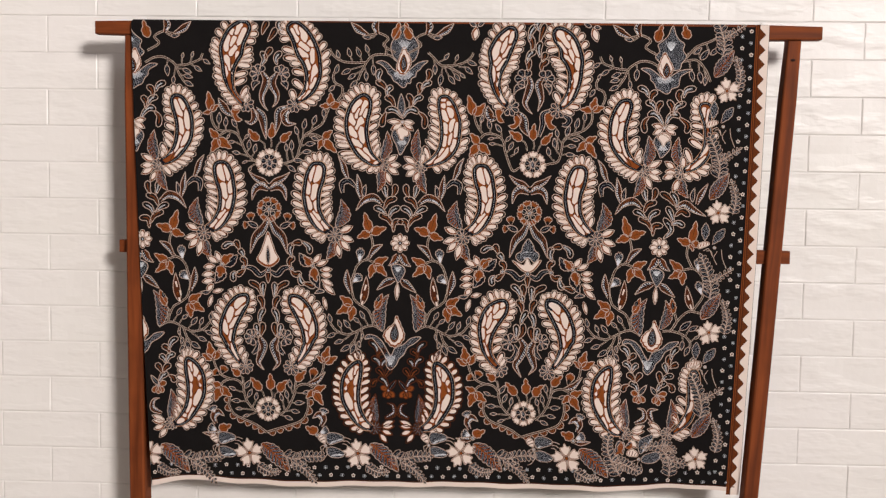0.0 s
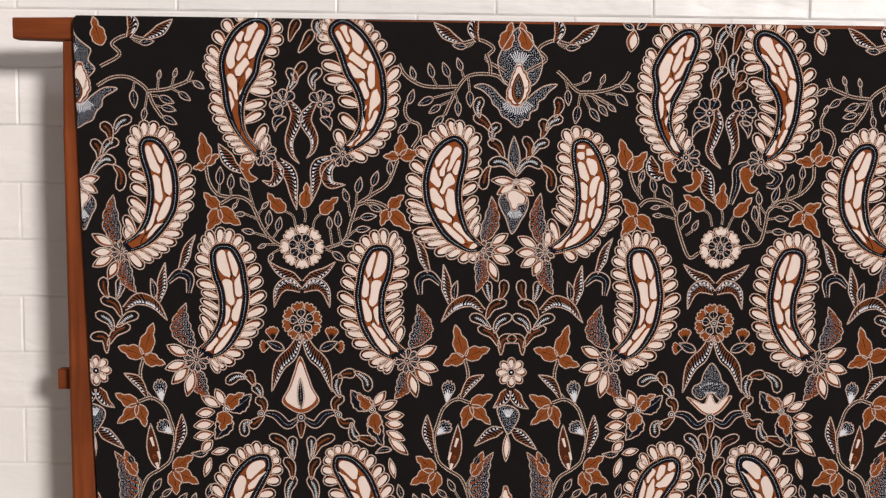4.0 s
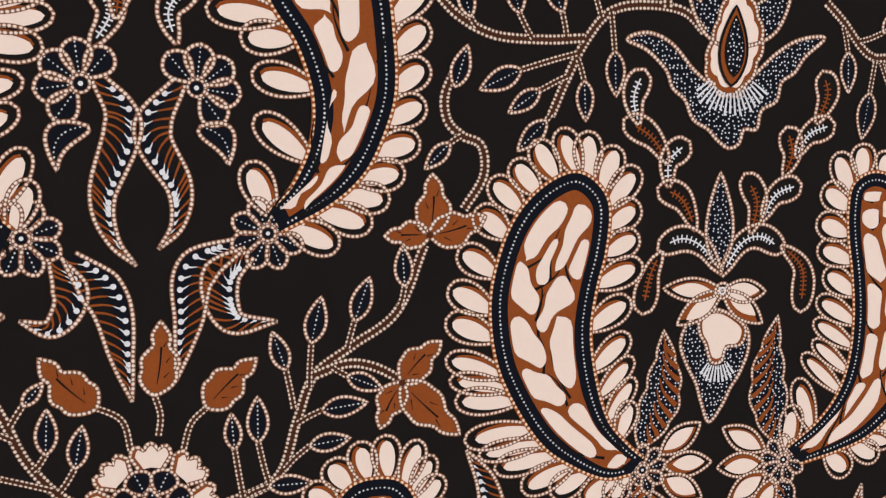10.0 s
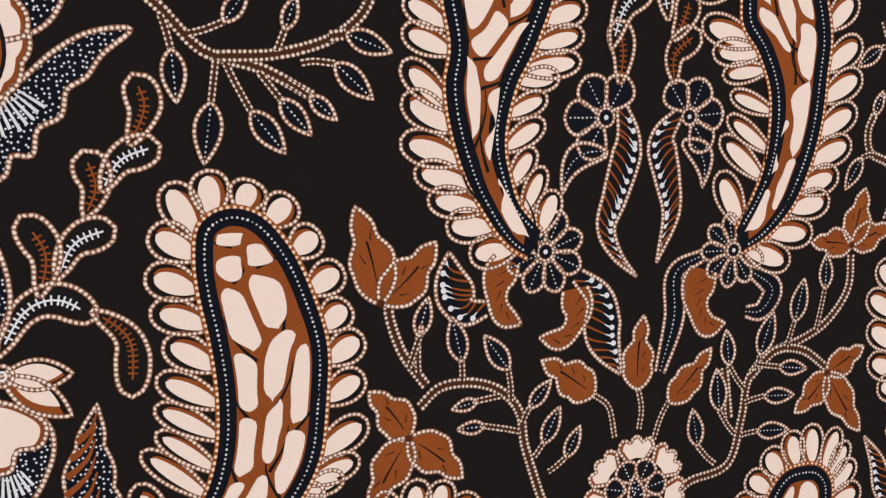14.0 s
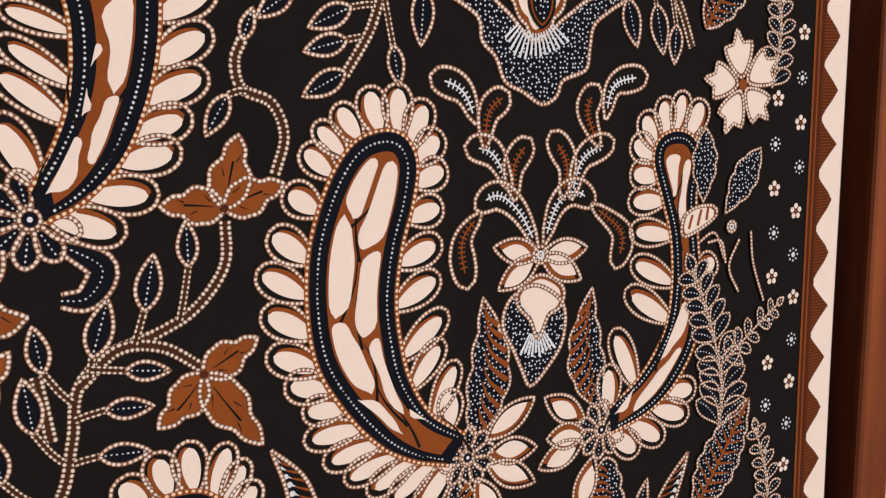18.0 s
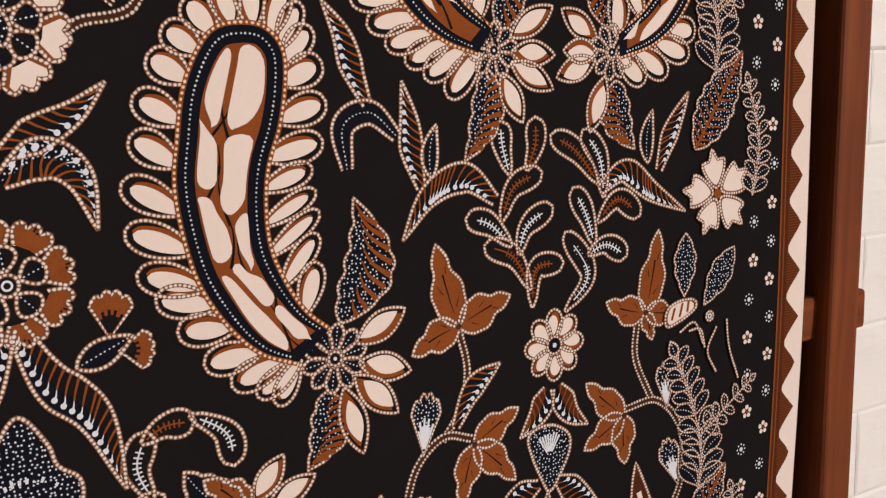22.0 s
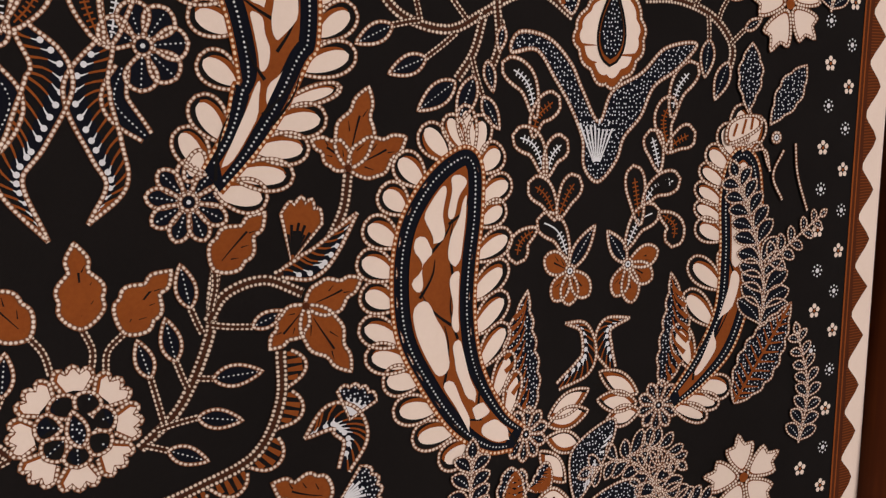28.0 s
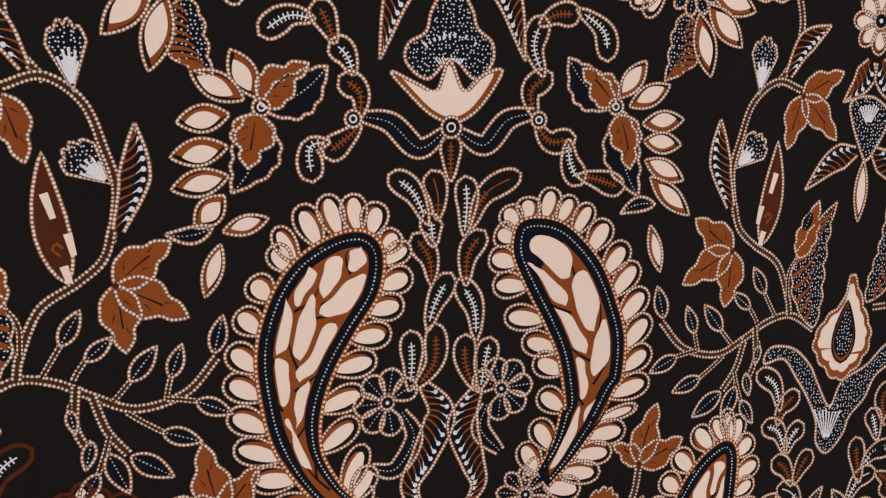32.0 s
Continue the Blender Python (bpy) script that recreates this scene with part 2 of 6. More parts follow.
# ---- the wooden cloth rack ----
def beam(bm, a, b, w, d, bevel, wave=0.0008, n=14):
    """A hand-planed bar from a to b, w wide and d deep, with rounded edges and a lengthwise UV."""
    a, b = Vector(a), Vector(b)
    along = (b - a).normalized()
    side = Vector((0, 1, 0)).cross(along).normalized()
    deep = Vector((0, 1, 0))
    uv = bm.loops.layers.uv.verify()
    ring = []
    for k in range(16):
        t = 2 * math.pi * (k + 0.5) / 16
        c, s = math.cos(t), math.sin(t)
        ring.append((math.copysign(abs(c) ** 0.22, c) * w / 2, math.copysign(abs(s) ** 0.22, s) * d / 2))
    rows, length = [], (b - a).length
    for i in range(n + 1):
        t = i / n
        end = min(t, 1 - t) * length
        shrink = 1 - max(0.0, bevel - end) / bevel * 0.12
        off = side * wave * math.sin(7 * t + a.x * 9) + deep * wave * math.cos(5 * t)
        rows.append([bm.verts.new(a + along * (t * length) + off + side * x * shrink + deep * y * shrink) for x, y in ring])
    for i in range(n):
        for k in range(16):
            f = bm.faces.new((rows[i][k], rows[i][(k + 1) % 16], rows[i + 1][(k + 1) % 16], rows[i + 1][k]))
            for loop, (u, v) in zip(f.loops, ((i, k), (i, k + 1), (i + 1, k + 1), (i + 1, k))):
                loop[uv].uv = (u / n * length, v / 16 * 0.14)
    for row in (rows[0][::-1], rows[-1]):
        f = bm.faces.new(row)
        for loop in f.loops:
            loop[uv].uv = (loop.vert.co.y * 2, loop.vert.co.z * 0.6 + loop.vert.co.x * 0.6)
    return bm


def cloth_rack():
    rack = thing("cloth_rack", "reddish brown varnished wooden rack holding a batik cloth", "rack")
    part("post", beam(bmesh.new(), (-0.5440, 0.028, 0.0), (-0.5580, 0.026, 1.425), 0.029, 0.040, 0.004), WOOD, rack)
    part("post", beam(bmesh.new(), (0.5132, -0.0325, 0.0), (0.6200, 0.0230, 1.427), 0.0262, 0.0315, 0.004), WOOD, rack)
    part("top_bar", beam(bmesh.new(), (-0.624, 0.0215, 1.4395), (0.664, 0.0150, 1.4395), 0.0262, 0.027, 0.006), WOOD, rack)
    part("cross_bar", beam(bmesh.new(), (-0.586, 0.0290, 1.046), (0.621, 0.0085, 1.046), 0.0262, 0.018, 0.006), WOOD, rack)
    for side, z, r in ((1, 1.392, 0.0030), (1, 1.080, 0.0026), (1, 0.905, 0.0022), (-1, 1.240, 0.0022)):
        bm = bmesh.new()
        x, y = (0.5107 + 0.0753 * z, -0.0480 + 0.0390 * z) if side > 0 else (-0.5440 - 0.0098 * z, 0.0070)
        bmesh.ops.create_uvsphere(bm, u_segments=10, v_segments=6, radius=r, matrix=Matrix.Translation((x, y, z)) @ Matrix.Diagonal((1.5, 0.35, 0.8, 1)))
        part("knot", bm, KNOT, rack, "dark knot in the wood")
    return rack


cloth_rack()


# ---- the batik cloth: sheet, then the wax-drawn motifs on it (plane units: millimetres) ----
from mathutils.geometry import tessellate_polygon

TOP, BOTTOM = 1453.0, 612.0
PALETTE = list(M.values())


def left_edge(z):
    return -555.0 + 33.0 * ((TOP - z) / 838.0) ** 1.3


def right_edge(z):
    return 571.5 - 28.0 * ((TOP - z) / 838.0) ** 1.4


def drape(x, z):
    """How far the sheet lies behind its mean plane, in mm: long soft waves that grow towards the hem."""
    low = max(0.0, (TOP - z) / 838.0)
    rest = 2.8 * math.exp(-((z - 1046.0) / 115.0) ** 2) / (1 + math.exp(-(x - 450.0) / 45.0))
    swell = 6.5 * low ** 1.5 * math.cos((x - 400.0) / 39.0) / (1 + math.exp(-(x - 120.0) / 25.0))
    return swell - rest + 1.6 * low * math.sin(x / 92.0 + 0.6) + 0.8 * low * math.sin(x / 60.0 + z / 310.0) + 0.5 * math.sin(z / 140.0 + x / 260.0)


def sheet_point(x, z, lift=0.0):
    return (x / 1000, (drape(x, z) - lift) / 1000, z / 1000)


def hem_line(x):
    """The hem's rise above its lowest level, in mm: a fold near one corner, a slow climb to the other."""
    rise = 3.5 + 8.0 * math.exp(-((x + 440.0) / 45.0) ** 2) + 4.0 / (1 + math.exp(-(x + 130.0) / 40.0)) + 9.0 / (1 + math.exp(-(x - 390.0) / 50.0))
    return rise - 9.0 / (1 + math.exp((x + 500.0) / 14.0)) + 1.2 * math.sin(x / 31.0) + 0.7 * math.sin(x / 13.0 + 1.0)


def batik_cloth():
    """One sheet: up the front, over the bar, down behind."""
    bm = bmesh.new()
    cols, rows = 120, []
    profile = [("f", BOTTOM + (1444.0 - BOTTOM) * i / 84) for i in range(85)]
    profile += [("o", a) for a in (25, 60, 95, 130, 160)]
    profile += [("b", 1440.0 - 790.0 * i / 20) for i in range(21)]
    for kind, p in profile:
        row = []
        for j in range(cols + 1):
            t = j / cols
            if kind == "f":
                x = left_edge(p) + (right_edge(p) - left_edge(p)) * t
                z = p + (hem_line(x) * max(0.0, 1 - (p - BOTTOM) / 60.0))
                row.append(bm.verts.new(sheet_point(x, z)))
            elif kind == "o":
                x = -555.0 + 1126.5 * t
                c, s = math.cos(radians(p)), math.sin(radians(p))
                row.append(bm.verts.new((x / 1000, (22.5 - 22.5 * c + 0.4) / 1000, (1444.0 + 11.0 * s) / 1000)))
            else:
                x = -552.0 + 1122.0 * t - (1440.0 - p) * 0.022
                row.append(bm.verts.new((x / 1000, (46.0 + 2.0 * math.sin(x / 80.0)) / 1000, p / 1000)))
        rows.append(row)
    for a, b in zip(rows, rows[1:]):
        for j in range(cols):
            bm.faces.new((a[j], a[j + 1], b[j + 1], b[j]))
    cloth = link_mesh("batik_cloth", bm, M["ink"], smooth=True)
    return tagged(cloth, "black cotton batik cloth with cream paisleys draped over a rack", "cloth")


CLOTH = batik_cloth()


def curve(pts, step=2.0, closed=False):
    """A smooth line through the points (Catmull-Rom), with a point about every step mm."""
    n, out = len(pts), []
    if n == 2 and not closed:
        pts = [pts[0], ((pts[0][0] + pts[1][0]) / 2, (pts[0][1] + pts[1][1]) / 2), pts[1]]
        n = 3
    for i in range(n if closed else n - 1):
        if closed:
            a, b, c, d = (pts[(i + k) % n] for k in (-1, 0, 1, 2))
        else:
            b, c = pts[i], pts[i + 1]
            a = pts[i - 1] if i else (2 * b[0] - c[0], 2 * b[1] - c[1])
            d = pts[i + 2] if i + 2 < n else (2 * c[0] - b[0], 2 * c[1] - b[1])
        m = max(2, int(math.hypot(c[0] - b[0], c[1] - b[1]) / step + 0.5))
        for k in range(m):
            t = k / m
            out.append(tuple(0.5 * (2 * b[q] + (c[q] - a[q]) * t + (2 * a[q] - 5 * b[q] + 4 * c[q] - d[q]) * t * t + (3 * b[q] - a[q] - 3 * c[q] + d[q]) * t ** 3) for q in (0, 1)))
    if not closed:
        out.append(tuple(pts[-1]))
    return out


def normals(line, closed=False):
    n, out = len(line), []
    for i in range(n):
        a = line[i - 1] if i or closed else line[0]
        b = line[(i + 1) % n] if i + 1 < n or closed else line[-1]
        dx, dy = b[0] - a[0], b[1] - a[1]
        l = math.hypot(dx, dy) or 1.0
        out.append((-dy / l, dx / l))
    return out


def lerp(a, b, t):
    return (a[0] + (b[0] - a[0]) * t, a[1] + (b[1] - a[1]) * t)


def polar(c, r, deg):
    return (c[0] + r * math.cos(radians(deg)), c[1] + r * math.sin(radians(deg)))


class Pen:
    """Draws motifs in a frame at (ox, oz), mirrored where s is -1. Each motif becomes one thin printed part of the cloth."""

    def __init__(self, ox, oz=0.0, s=1, seed=0, shear=0.0, quarter=False, edge="bead", base=0.0):
        self.ox, self.oz, self.s, self.shear, self.quarter, self.edge, self.base = ox, oz, s, shear, quarter, edge, base
        self.rnd = random.Random(seed)

    def begin(self, name):
        self.name, self.count, self.pieces = name, 0, []
        self.fresh()

    def fresh(self):
        self.v, self.f, self.m, self.uv = [], [], [], []

    def piece(self, name, draw):
        """Draws one petal, leaf or bean as a part of its own."""
        kept = self.v, self.f, self.m, self.uv
        self.fresh()
        draw()
        self.pieces.append((name, (self.v, self.f, self.m, self.uv)))
        self.v, self.f, self.m, self.uv = kept

    def put(self, pts, faces, mat, layer, uvs=None):
        base = len(self.v)
        self.count += 1
        lift = self.base + 0.08 + 0.07 * layer + 0.0009 * (self.count % 70)
        for x, z in pts:
            self.v.append((x, z, lift))
        for f in faces:
            self.f.append([base + i for i in f])
            self.m.append(SLOT[mat])
            self.uv.append([uvs[i] for i in f] if uvs else [(0.0, 0.0)] * len(f))

    def end(self):
        if not self.f:
            self.v, self.f, self.m, self.uv = self.pieces.pop(0)[1]
        ob = self.link(self.name, (self.v, self.f, self.m, self.uv), CLOTH)
        for name, data in self.pieces:
            self.link(name, data, ob)
        return ob

    def link(self, name, data, parent):
        verts, faces, mats, uv = data
        pts = []
        for x, z, lift in verts:
            if self.quarter:
                X, Z = self.ox + z, self.oz - x
            else:
                X, Z = self.ox + self.s * x + self.shear * (TOP - z - self.oz), z + self.oz
            Z = max(min(Z, TOP - 1.5), BOTTOM - 12.0)
            X = min(max(X, left_edge(Z) + 0.5), right_edge(Z) - 0.5)
            pts.append(sheet_point(X, Z, lift))
        me = bpy.data.meshes.new(name)
        me.from_pydata(pts, [], faces)
        used = sorted(set(mats))
        for i in used:
            me.materials.append(PALETTE[i])
        me.polygons.foreach_set("material_index", [used.index(i) for i in mats])
        layer = me.uv_layers.new(name="UVMap")
        layer.data.foreach_set("uv", [c for face in uv for pair in face for c in pair])
        ob = new(name, me)
        ob.parent = parent
        return ob

    # -- strokes and fills --
    def line(self, pts, w, mat="bead", layer=4, closed=False, taper=None, step=1.8, raw=False):
        mat = self.edge if mat == "bead" else mat
        line = pts if raw else curve(pts, step, closed)
        nor, n = normals(line, closed), len(line)
        vs, uvs, arc = [], [], 0.0
        m = n + 1 if closed else n
        for i in range(m):
            k = i % n
            if i:
                arc += math.hypot(line[k][0] - line[i - 1][0], line[k][1] - line[i - 1][1])
            h = w / 2
            if taper:
                h *= taper[0] + (taper[1] - taper[0]) * i / max(1, m - 1)
            vs += [(line[k][0] + nor[k][0] * h, line[k][1] + nor[k][1] * h), (line[k][0] - nor[k][0] * h, line[k][1] - nor[k][1] * h)]
            uvs += [(arc, 1.0), (arc, -1.0)]
        self.put(vs, [(2 * i, 2 * i + 1, 2 * i + 3, 2 * i + 2) for i in range(m - 1)], mat, layer, uvs)

    def area(self, outline, mat, layer=2):
        tri = tessellate_polygon([[Vector((x, z, 0)) for x, z in outline]])
        self.put(outline, tri, mat, layer)

    def blob(self, pts, mat, layer=2, step=2.2, edge=None, w=1.9, elayer=4):
        line = curve(pts, step, True)
        self.area(line, mat, layer)
        if edge:
            self.line(line, w, edge, elayer, True, raw=True)

    def spot(self, c, r, mat, layer=5, n=8):
        self.put([polar(c, r, 360 * k / n) for k in range(n)], [tuple(range(n))], mat, layer)

    def strip(self, spine, hw, mat, layer, across=4):
        """A filled band along a line, hw[i] to each side."""
        nor, vs = normals(spine), []
        for p, q, h in zip(spine, nor, hw):
            vs += [(p[0] + q[0] * h * (2 * k / across - 1), p[1] + q[1] * h * (2 * k / across - 1)) for k in range(across + 1)]
        c = across + 1
        self.put(vs, [(i * c + k, i * c + k + 1, (i + 1) * c + k + 1, (i + 1) * c + k) for i in range(len(spine) - 1) for k in range(across)], mat, layer)

    # -- leaves and petals --
    def shape(self, p0, p1, w, bend=0.0, peak=0.42, power=0.9, n=9, scallop=0.0, bumps=0, t0=0.0, t1=1.0, scale=1.0, waist=0.0):
        """Outline of a leaf from p0 to its tip p1; both halves and the middle line."""
        dx, dz = p1[0] - p0[0], p1[1] - p0[1]
        l = math.hypot(dx, dz) or 1.0
        nx, nz = -dz / l, dx / l
        q = math.log(0.5) / math.log(peak)
        up, down, mid = [], [], []
        for i in range(n + 1):
            t = t0 + (t1 - t0) * (0.5 * i / n + 0.25 * (1 - math.cos(math.pi * i / n)))
            h = scale * w / 2 * math.sin(math.pi * t ** q) ** power if 0 < t < 1 else 0.0
            if waist:
                h *= 1 - waist * math.exp(-((t - 0.68) / 0.13) ** 2)
            if bumps and 0 < t < 1:
                h += scale * scallop * (abs(math.sin(bumps * math.pi * t)) - 0.35) * min(1.0, 4 * min(t, 1 - t))
            b = bend * 4 * t * (1 - t)
            c = (p0[0] + dx * t + nx * b, p0[1] + dz * t + nz * b)
            mid.append(c)
            up.append((c[0] + nx * h, c[1] + nz * h))
            down.append((c[0] - nx * h, c[1] - nz * h))
        return up, down, mid

    def leaf(self, *args, **more):
        self.piece("leaf", lambda: self.draw_leaf(*args, **more))

    def bean(self, *args, **more):
        self.piece("bean", lambda: self.draw_bean(*args, **more))

    def petal(self, *args, **more):
        self.piece("petal", lambda: self.draw_petal(*args, **more))

    def feather(self, *args, **more):
        self.piece("feather", lambda: self.draw_feather(*args, **more))

    def draw_leaf(self, p0, p1, w, fill="navy", mid="dots", bend=0.0, peak=0.42, scallop=0.0, bumps=0, edge="bead", ew=1.8, layer=2, n=0, power=0.9, waist=0.0):
        n = n or (10 if not bumps else bumps * 6)
        if fill == "brown" and mid == "vein" and not waist and peak < 0.45:
            waist, power, bumps, scallop, n, peak = 0.34, 0.88, 3, w * 0.10, 24, 0.36
            bend = bend or self.rnd.uniform(-0.12, 0.12) * w
        up, down, line = self.shape(p0, p1, w, bend, peak, power, n, scallop, bumps, waist=waist)
        outline = up + down[-2:0:-1]
        if fill:
            self.area(outline, fill, layer)
        if fill == "brown":
            self.line(outline, 1.2, "ink", layer + 1, True, raw=True)
        if mid == "dots":
            self.line(line[1:-1] if len(line) > 6 else line, 1.3, "dots", layer + 1, raw=True)
        elif mid == "vein":
            m = len(line)
            self.line(line[int(m * 0.22):int(m * 0.66)], 0.65, "ink", layer + 1, raw=True, taper=(0.4, 1.3))
            for i in range(int(m * 0.3), int(m * 0.7), max(2, m // 6)):
                side = up if (i + m) % 2 else down
                self.line([lerp(line[i], side[i], 0.3), lerp(line[i + 1], side[min(i + 2, m - 1)], 0.62)], 0.5, "ink", layer + 1, taper=(1, 0.3))
        elif mid == "barb":
            self.barbs(line[1:-1], w * 0.36, "pale", layer + 1)
        elif mid == "barb_brown":
            self.barbs(line[1:-1], w * 0.36, "brown", layer + 1)
        if edge:
            self.line(outline, ew, edge, layer + 2, True, raw=True)

    def barbs(self, line, w, mat, layer):
        """A thin spine with short cross strokes."""
        self.line(line, 0.65, mat, layer, raw=True)
        pts = line
        for p, q in list(zip(pts, normals(pts)))[1:-1]:
            self.line([(p[0] - q[0] * w / 2, p[1] - q[1] * w / 2), (p[0] + q[0] * w / 2, p[1] + q[1] * w / 2)], 0.6, mat, layer, raw=True)

    def draw_bean(self, pts, w, inner="pale", fill="ink"):
        """A fat comma: thin at the start, round at the end, with a barbed line inside."""
        pts = [lerp(pts[0], pts[1], -0.22)] + list(pts[1:-1]) + [lerp(pts[-1], pts[-2], -0.12)]
        line = curve(pts, 2.0)
        w *= 1.08
        nor, n = normals(line), len(line)
        up, down = [], []
        for i, (p, q) in enumerate(zip(line, nor)):
            t = i / (n - 1)
            h = w / 2 * (0.30 + 0.70 * min(1.0, t / 0.62)) * min(1.0, 0.4 + t * 5) * (math.sqrt(max(0.0, 1 - ((t - 0.72) / 0.28) ** 2)) if t > 0.72 else 1.0)
            up.append((p[0] + q[0] * h, p[1] + q[1] * h))
            down.append((p[0] - q[0] * h, p[1] - q[1] * h))
        outline = up + down[-2::-1]
        self.area(outline, fill, 1)
        a, b = int(n * 0.14), max(int(n * 0.86), int(n * 0.14) + 3)
        self.barbs(line[a:b], w * 0.30, inner, 2)
        self.line(outline, 1.8, "bead", 3, True, raw=True)

    def draw_feather(self, pts, w, side=1, fill=("navy", "brown"), edge="bead", comb="pale", head=0.25, step=2.2):
        """A curling leaf, pointed at its end: one half combed with wax strokes, the other half dyed."""
        line = curve(pts, 2.0)
        nor, n = normals(line), len(line)
        hs = []
        for i in range(n):
            t = i / (n - 1)
            hs.append(w / 2 * (0.35 + 0.65 * min(1.0, t / head)) * (1 - max(0.0, (t - head) / (1 - head)) ** 1.6))
        up = [(p[0] + q[0] * h, p[1] + q[1] * h) for p, q, h in zip(line, nor, hs)]
        down = [(p[0] - q[0] * h, p[1] - q[1] * h) for p, q, h in zip(line, nor, hs)]
        if side < 0:
            up, down = down, up
        ground = ("stipple" if fill[0] == "stipple" else "navy", "deep" if fill[0] == "brown" else "ink")
        for half, mat in ((up, ground[0]), (down, ground[1])):
            self.put(line + half, [(i, i + 1, n + i + 1, n + i) for i in range(n - 1)], mat, 1)
        arc, last = 0.0, 0.0
        for i in range(1, n - 2):
            arc += math.hypot(line[i][0] - line[i - 1][0], line[i][1] - line[i - 1][1])
            if arc - last > step:
                last = arc
                h, g, k = max(0, i - 1), max(0, i - 2), min(n - 1, i + 1)
                drop, tail = lerp(line[k], up[k], 0.55), lerp(line[i], up[i], 0.10)
                self.line([tail, lerp(lerp(tail, drop, 0.6), line[k], 0.12), drop], 0.75, comb, 2, taper=(0.3, 1.3), step=4)
                self.spot(drop, min(1.15, hs[k] * 0.33), comb, 3, 8)
                self.line([tail, lerp(line[h], down[h], 0.35), lerp(line[g], down[g], 0.88)], 0.85, "brown", 2, taper=(0.7, 1.15), step=3)
        self.line(up + down[::-1], 1.8, edge, 3, False, raw=True)

    def draw_petal(self, p0, p1, w, layer=1, pointed=False, jitter=0.0):
        """A cream petal: beaded outline, brown shade, undyed core."""
        dx, dz = p1[0] - p0[0], p1[1] - p0[1]
        peak, power = (0.5, 0.85) if pointed else (0.58, 0.50)
        up, down, _ = self.shape(p0, p1, w, 0.0, peak, power, 13)
        outline = up + down[-2:0:-1]
        self.area(outline, "ink", layer)
        shift = 0.06 * w * (1 if jitter >= 0 else -1) * self.rnd.uniform(0.4, 1.3)
        k = shift / (math.hypot(dx, dz) or 1.0) * 1.25
        q0, q1 = lerp(p0, p1, 0.04), lerp(p0, p1, self.rnd.uniform(0.86, 0.93))
        u2, d2, _ = self.shape((q0[0] + dz * k, q0[1] - dx * k), (q1[0] + dz * k, q1[1] - dx * k), w * 0.66, jitter, peak, power, 11)
        self.area(u2 + d2[-2:0:-1], "brown", layer + 1)
        l = math.hypot(dx, dz) or 1.0
        off = (-dz / l * shift, dx / l * shift)
        a, b = lerp(p0, p1, self.rnd.uniform(0.08, 0.20)), lerp(p0, p1, self.rnd.uniform(0.80, 0.88))
        u3, d3, _ = self.shape((a[0] + off[0], a[1] + off[1]), (b[0] + off[0], b[1] + off[1]), w * self.rnd.uniform(0.60, 0.70), jitter, peak, power, 11)
        self.area(u3 + d3[-2:0:-1], "cream", layer + 2)
        self.line(up + down[-2::-1], 1.6, "bead", layer + 3, raw=True)

    def flower(self, c, r, n=8, fill="navy", start=0.0, core=0.2, arc=360.0, w=None):
        """A little round flower of n petals."""
        r *= 1.1
        w = w or 2 * math.pi * r * 0.62 * (arc / 360) / n * 1.12
        for k in range(n):
            a = start + arc * k / n
            p0, p1 = polar(c, r * 0.16, a), polar(c, r, a)
            if fill == "cream":
                self.petal(p0, p1, w, 1, False, 0.3)
            else:
                self.leaf(p0, p1, w, fill, "dots" if fill == "navy" else "vein", peak=0.62, layer=1, ew=1.7, power=0.6)
        self.spot(c, r * core, "navy", 5)
        self.line([polar(c, r * core, 360 * k / 8) for k in range(8)], 1.4, "bead", 6, True)
        self.spot(c, r * core * 0.3, "pale", 7, 6)

    def bud(self, p0, p1, w=None):
        l = math.hypot(p1[0] - p0[0], p1[1] - p0[1])
        self.leaf(p0, p1, w or l * 0.44, "navy", "dots", peak=0.42, ew=1.55, layer=3)

    def stem(self, pts, w=4.4):
        self.piece("stem", lambda: self.line(pts, w, "bead2", 1))

    def twig(self, pts):
        self.piece("twig", lambda: self.line(pts, 2.8, "bead2", 1))

    def trefoil(self, c, tips, w=14.0):
        """Three brown scalloped leaves from one point."""
        for tip in tips:
            l = math.hypot(tip[0] - c[0], tip[1] - c[1])
            self.leaf(c, tip, min(w, l * 0.56), "brown", "vein", bend=self.rnd.uniform(-1.4, 1.4), peak=0.40, power=0.85, scallop=w * 0.05, bumps=3, layer=2, n=18, waist=0.30)
        self.spot(c, 1.5, "deep", 5)

    def stipple_leaf(self, p0, p1, w, bend=0.0, bumps=4, fans=True):
        """A scalloped leaf filled with wax dots, brown veins across."""
        w, bend = w * 1.2, bend * 1.7
        self.leaf(p0, p1, w, "stipple", None, bend, 0.38, w * 0.10, bumps, layer=1, ew=1.5)
        up, down, mid = self.shape(p0, p1, w, bend, 0.42, 0.9, 12)
        if fans:
            low = down if bend <= 0 else up
            for i in range(1, 10):
                self.line([lerp(mid[i - 1], low[i], 0.95), lerp(mid[i], low[i + 1], 0.45), lerp(mid[i + 1], low[i + 1], 0.0), lerp(mid[i + 2], low[i + 2], -0.35)], 1.9, "brown", 4, taper=(1.3, 0.25))

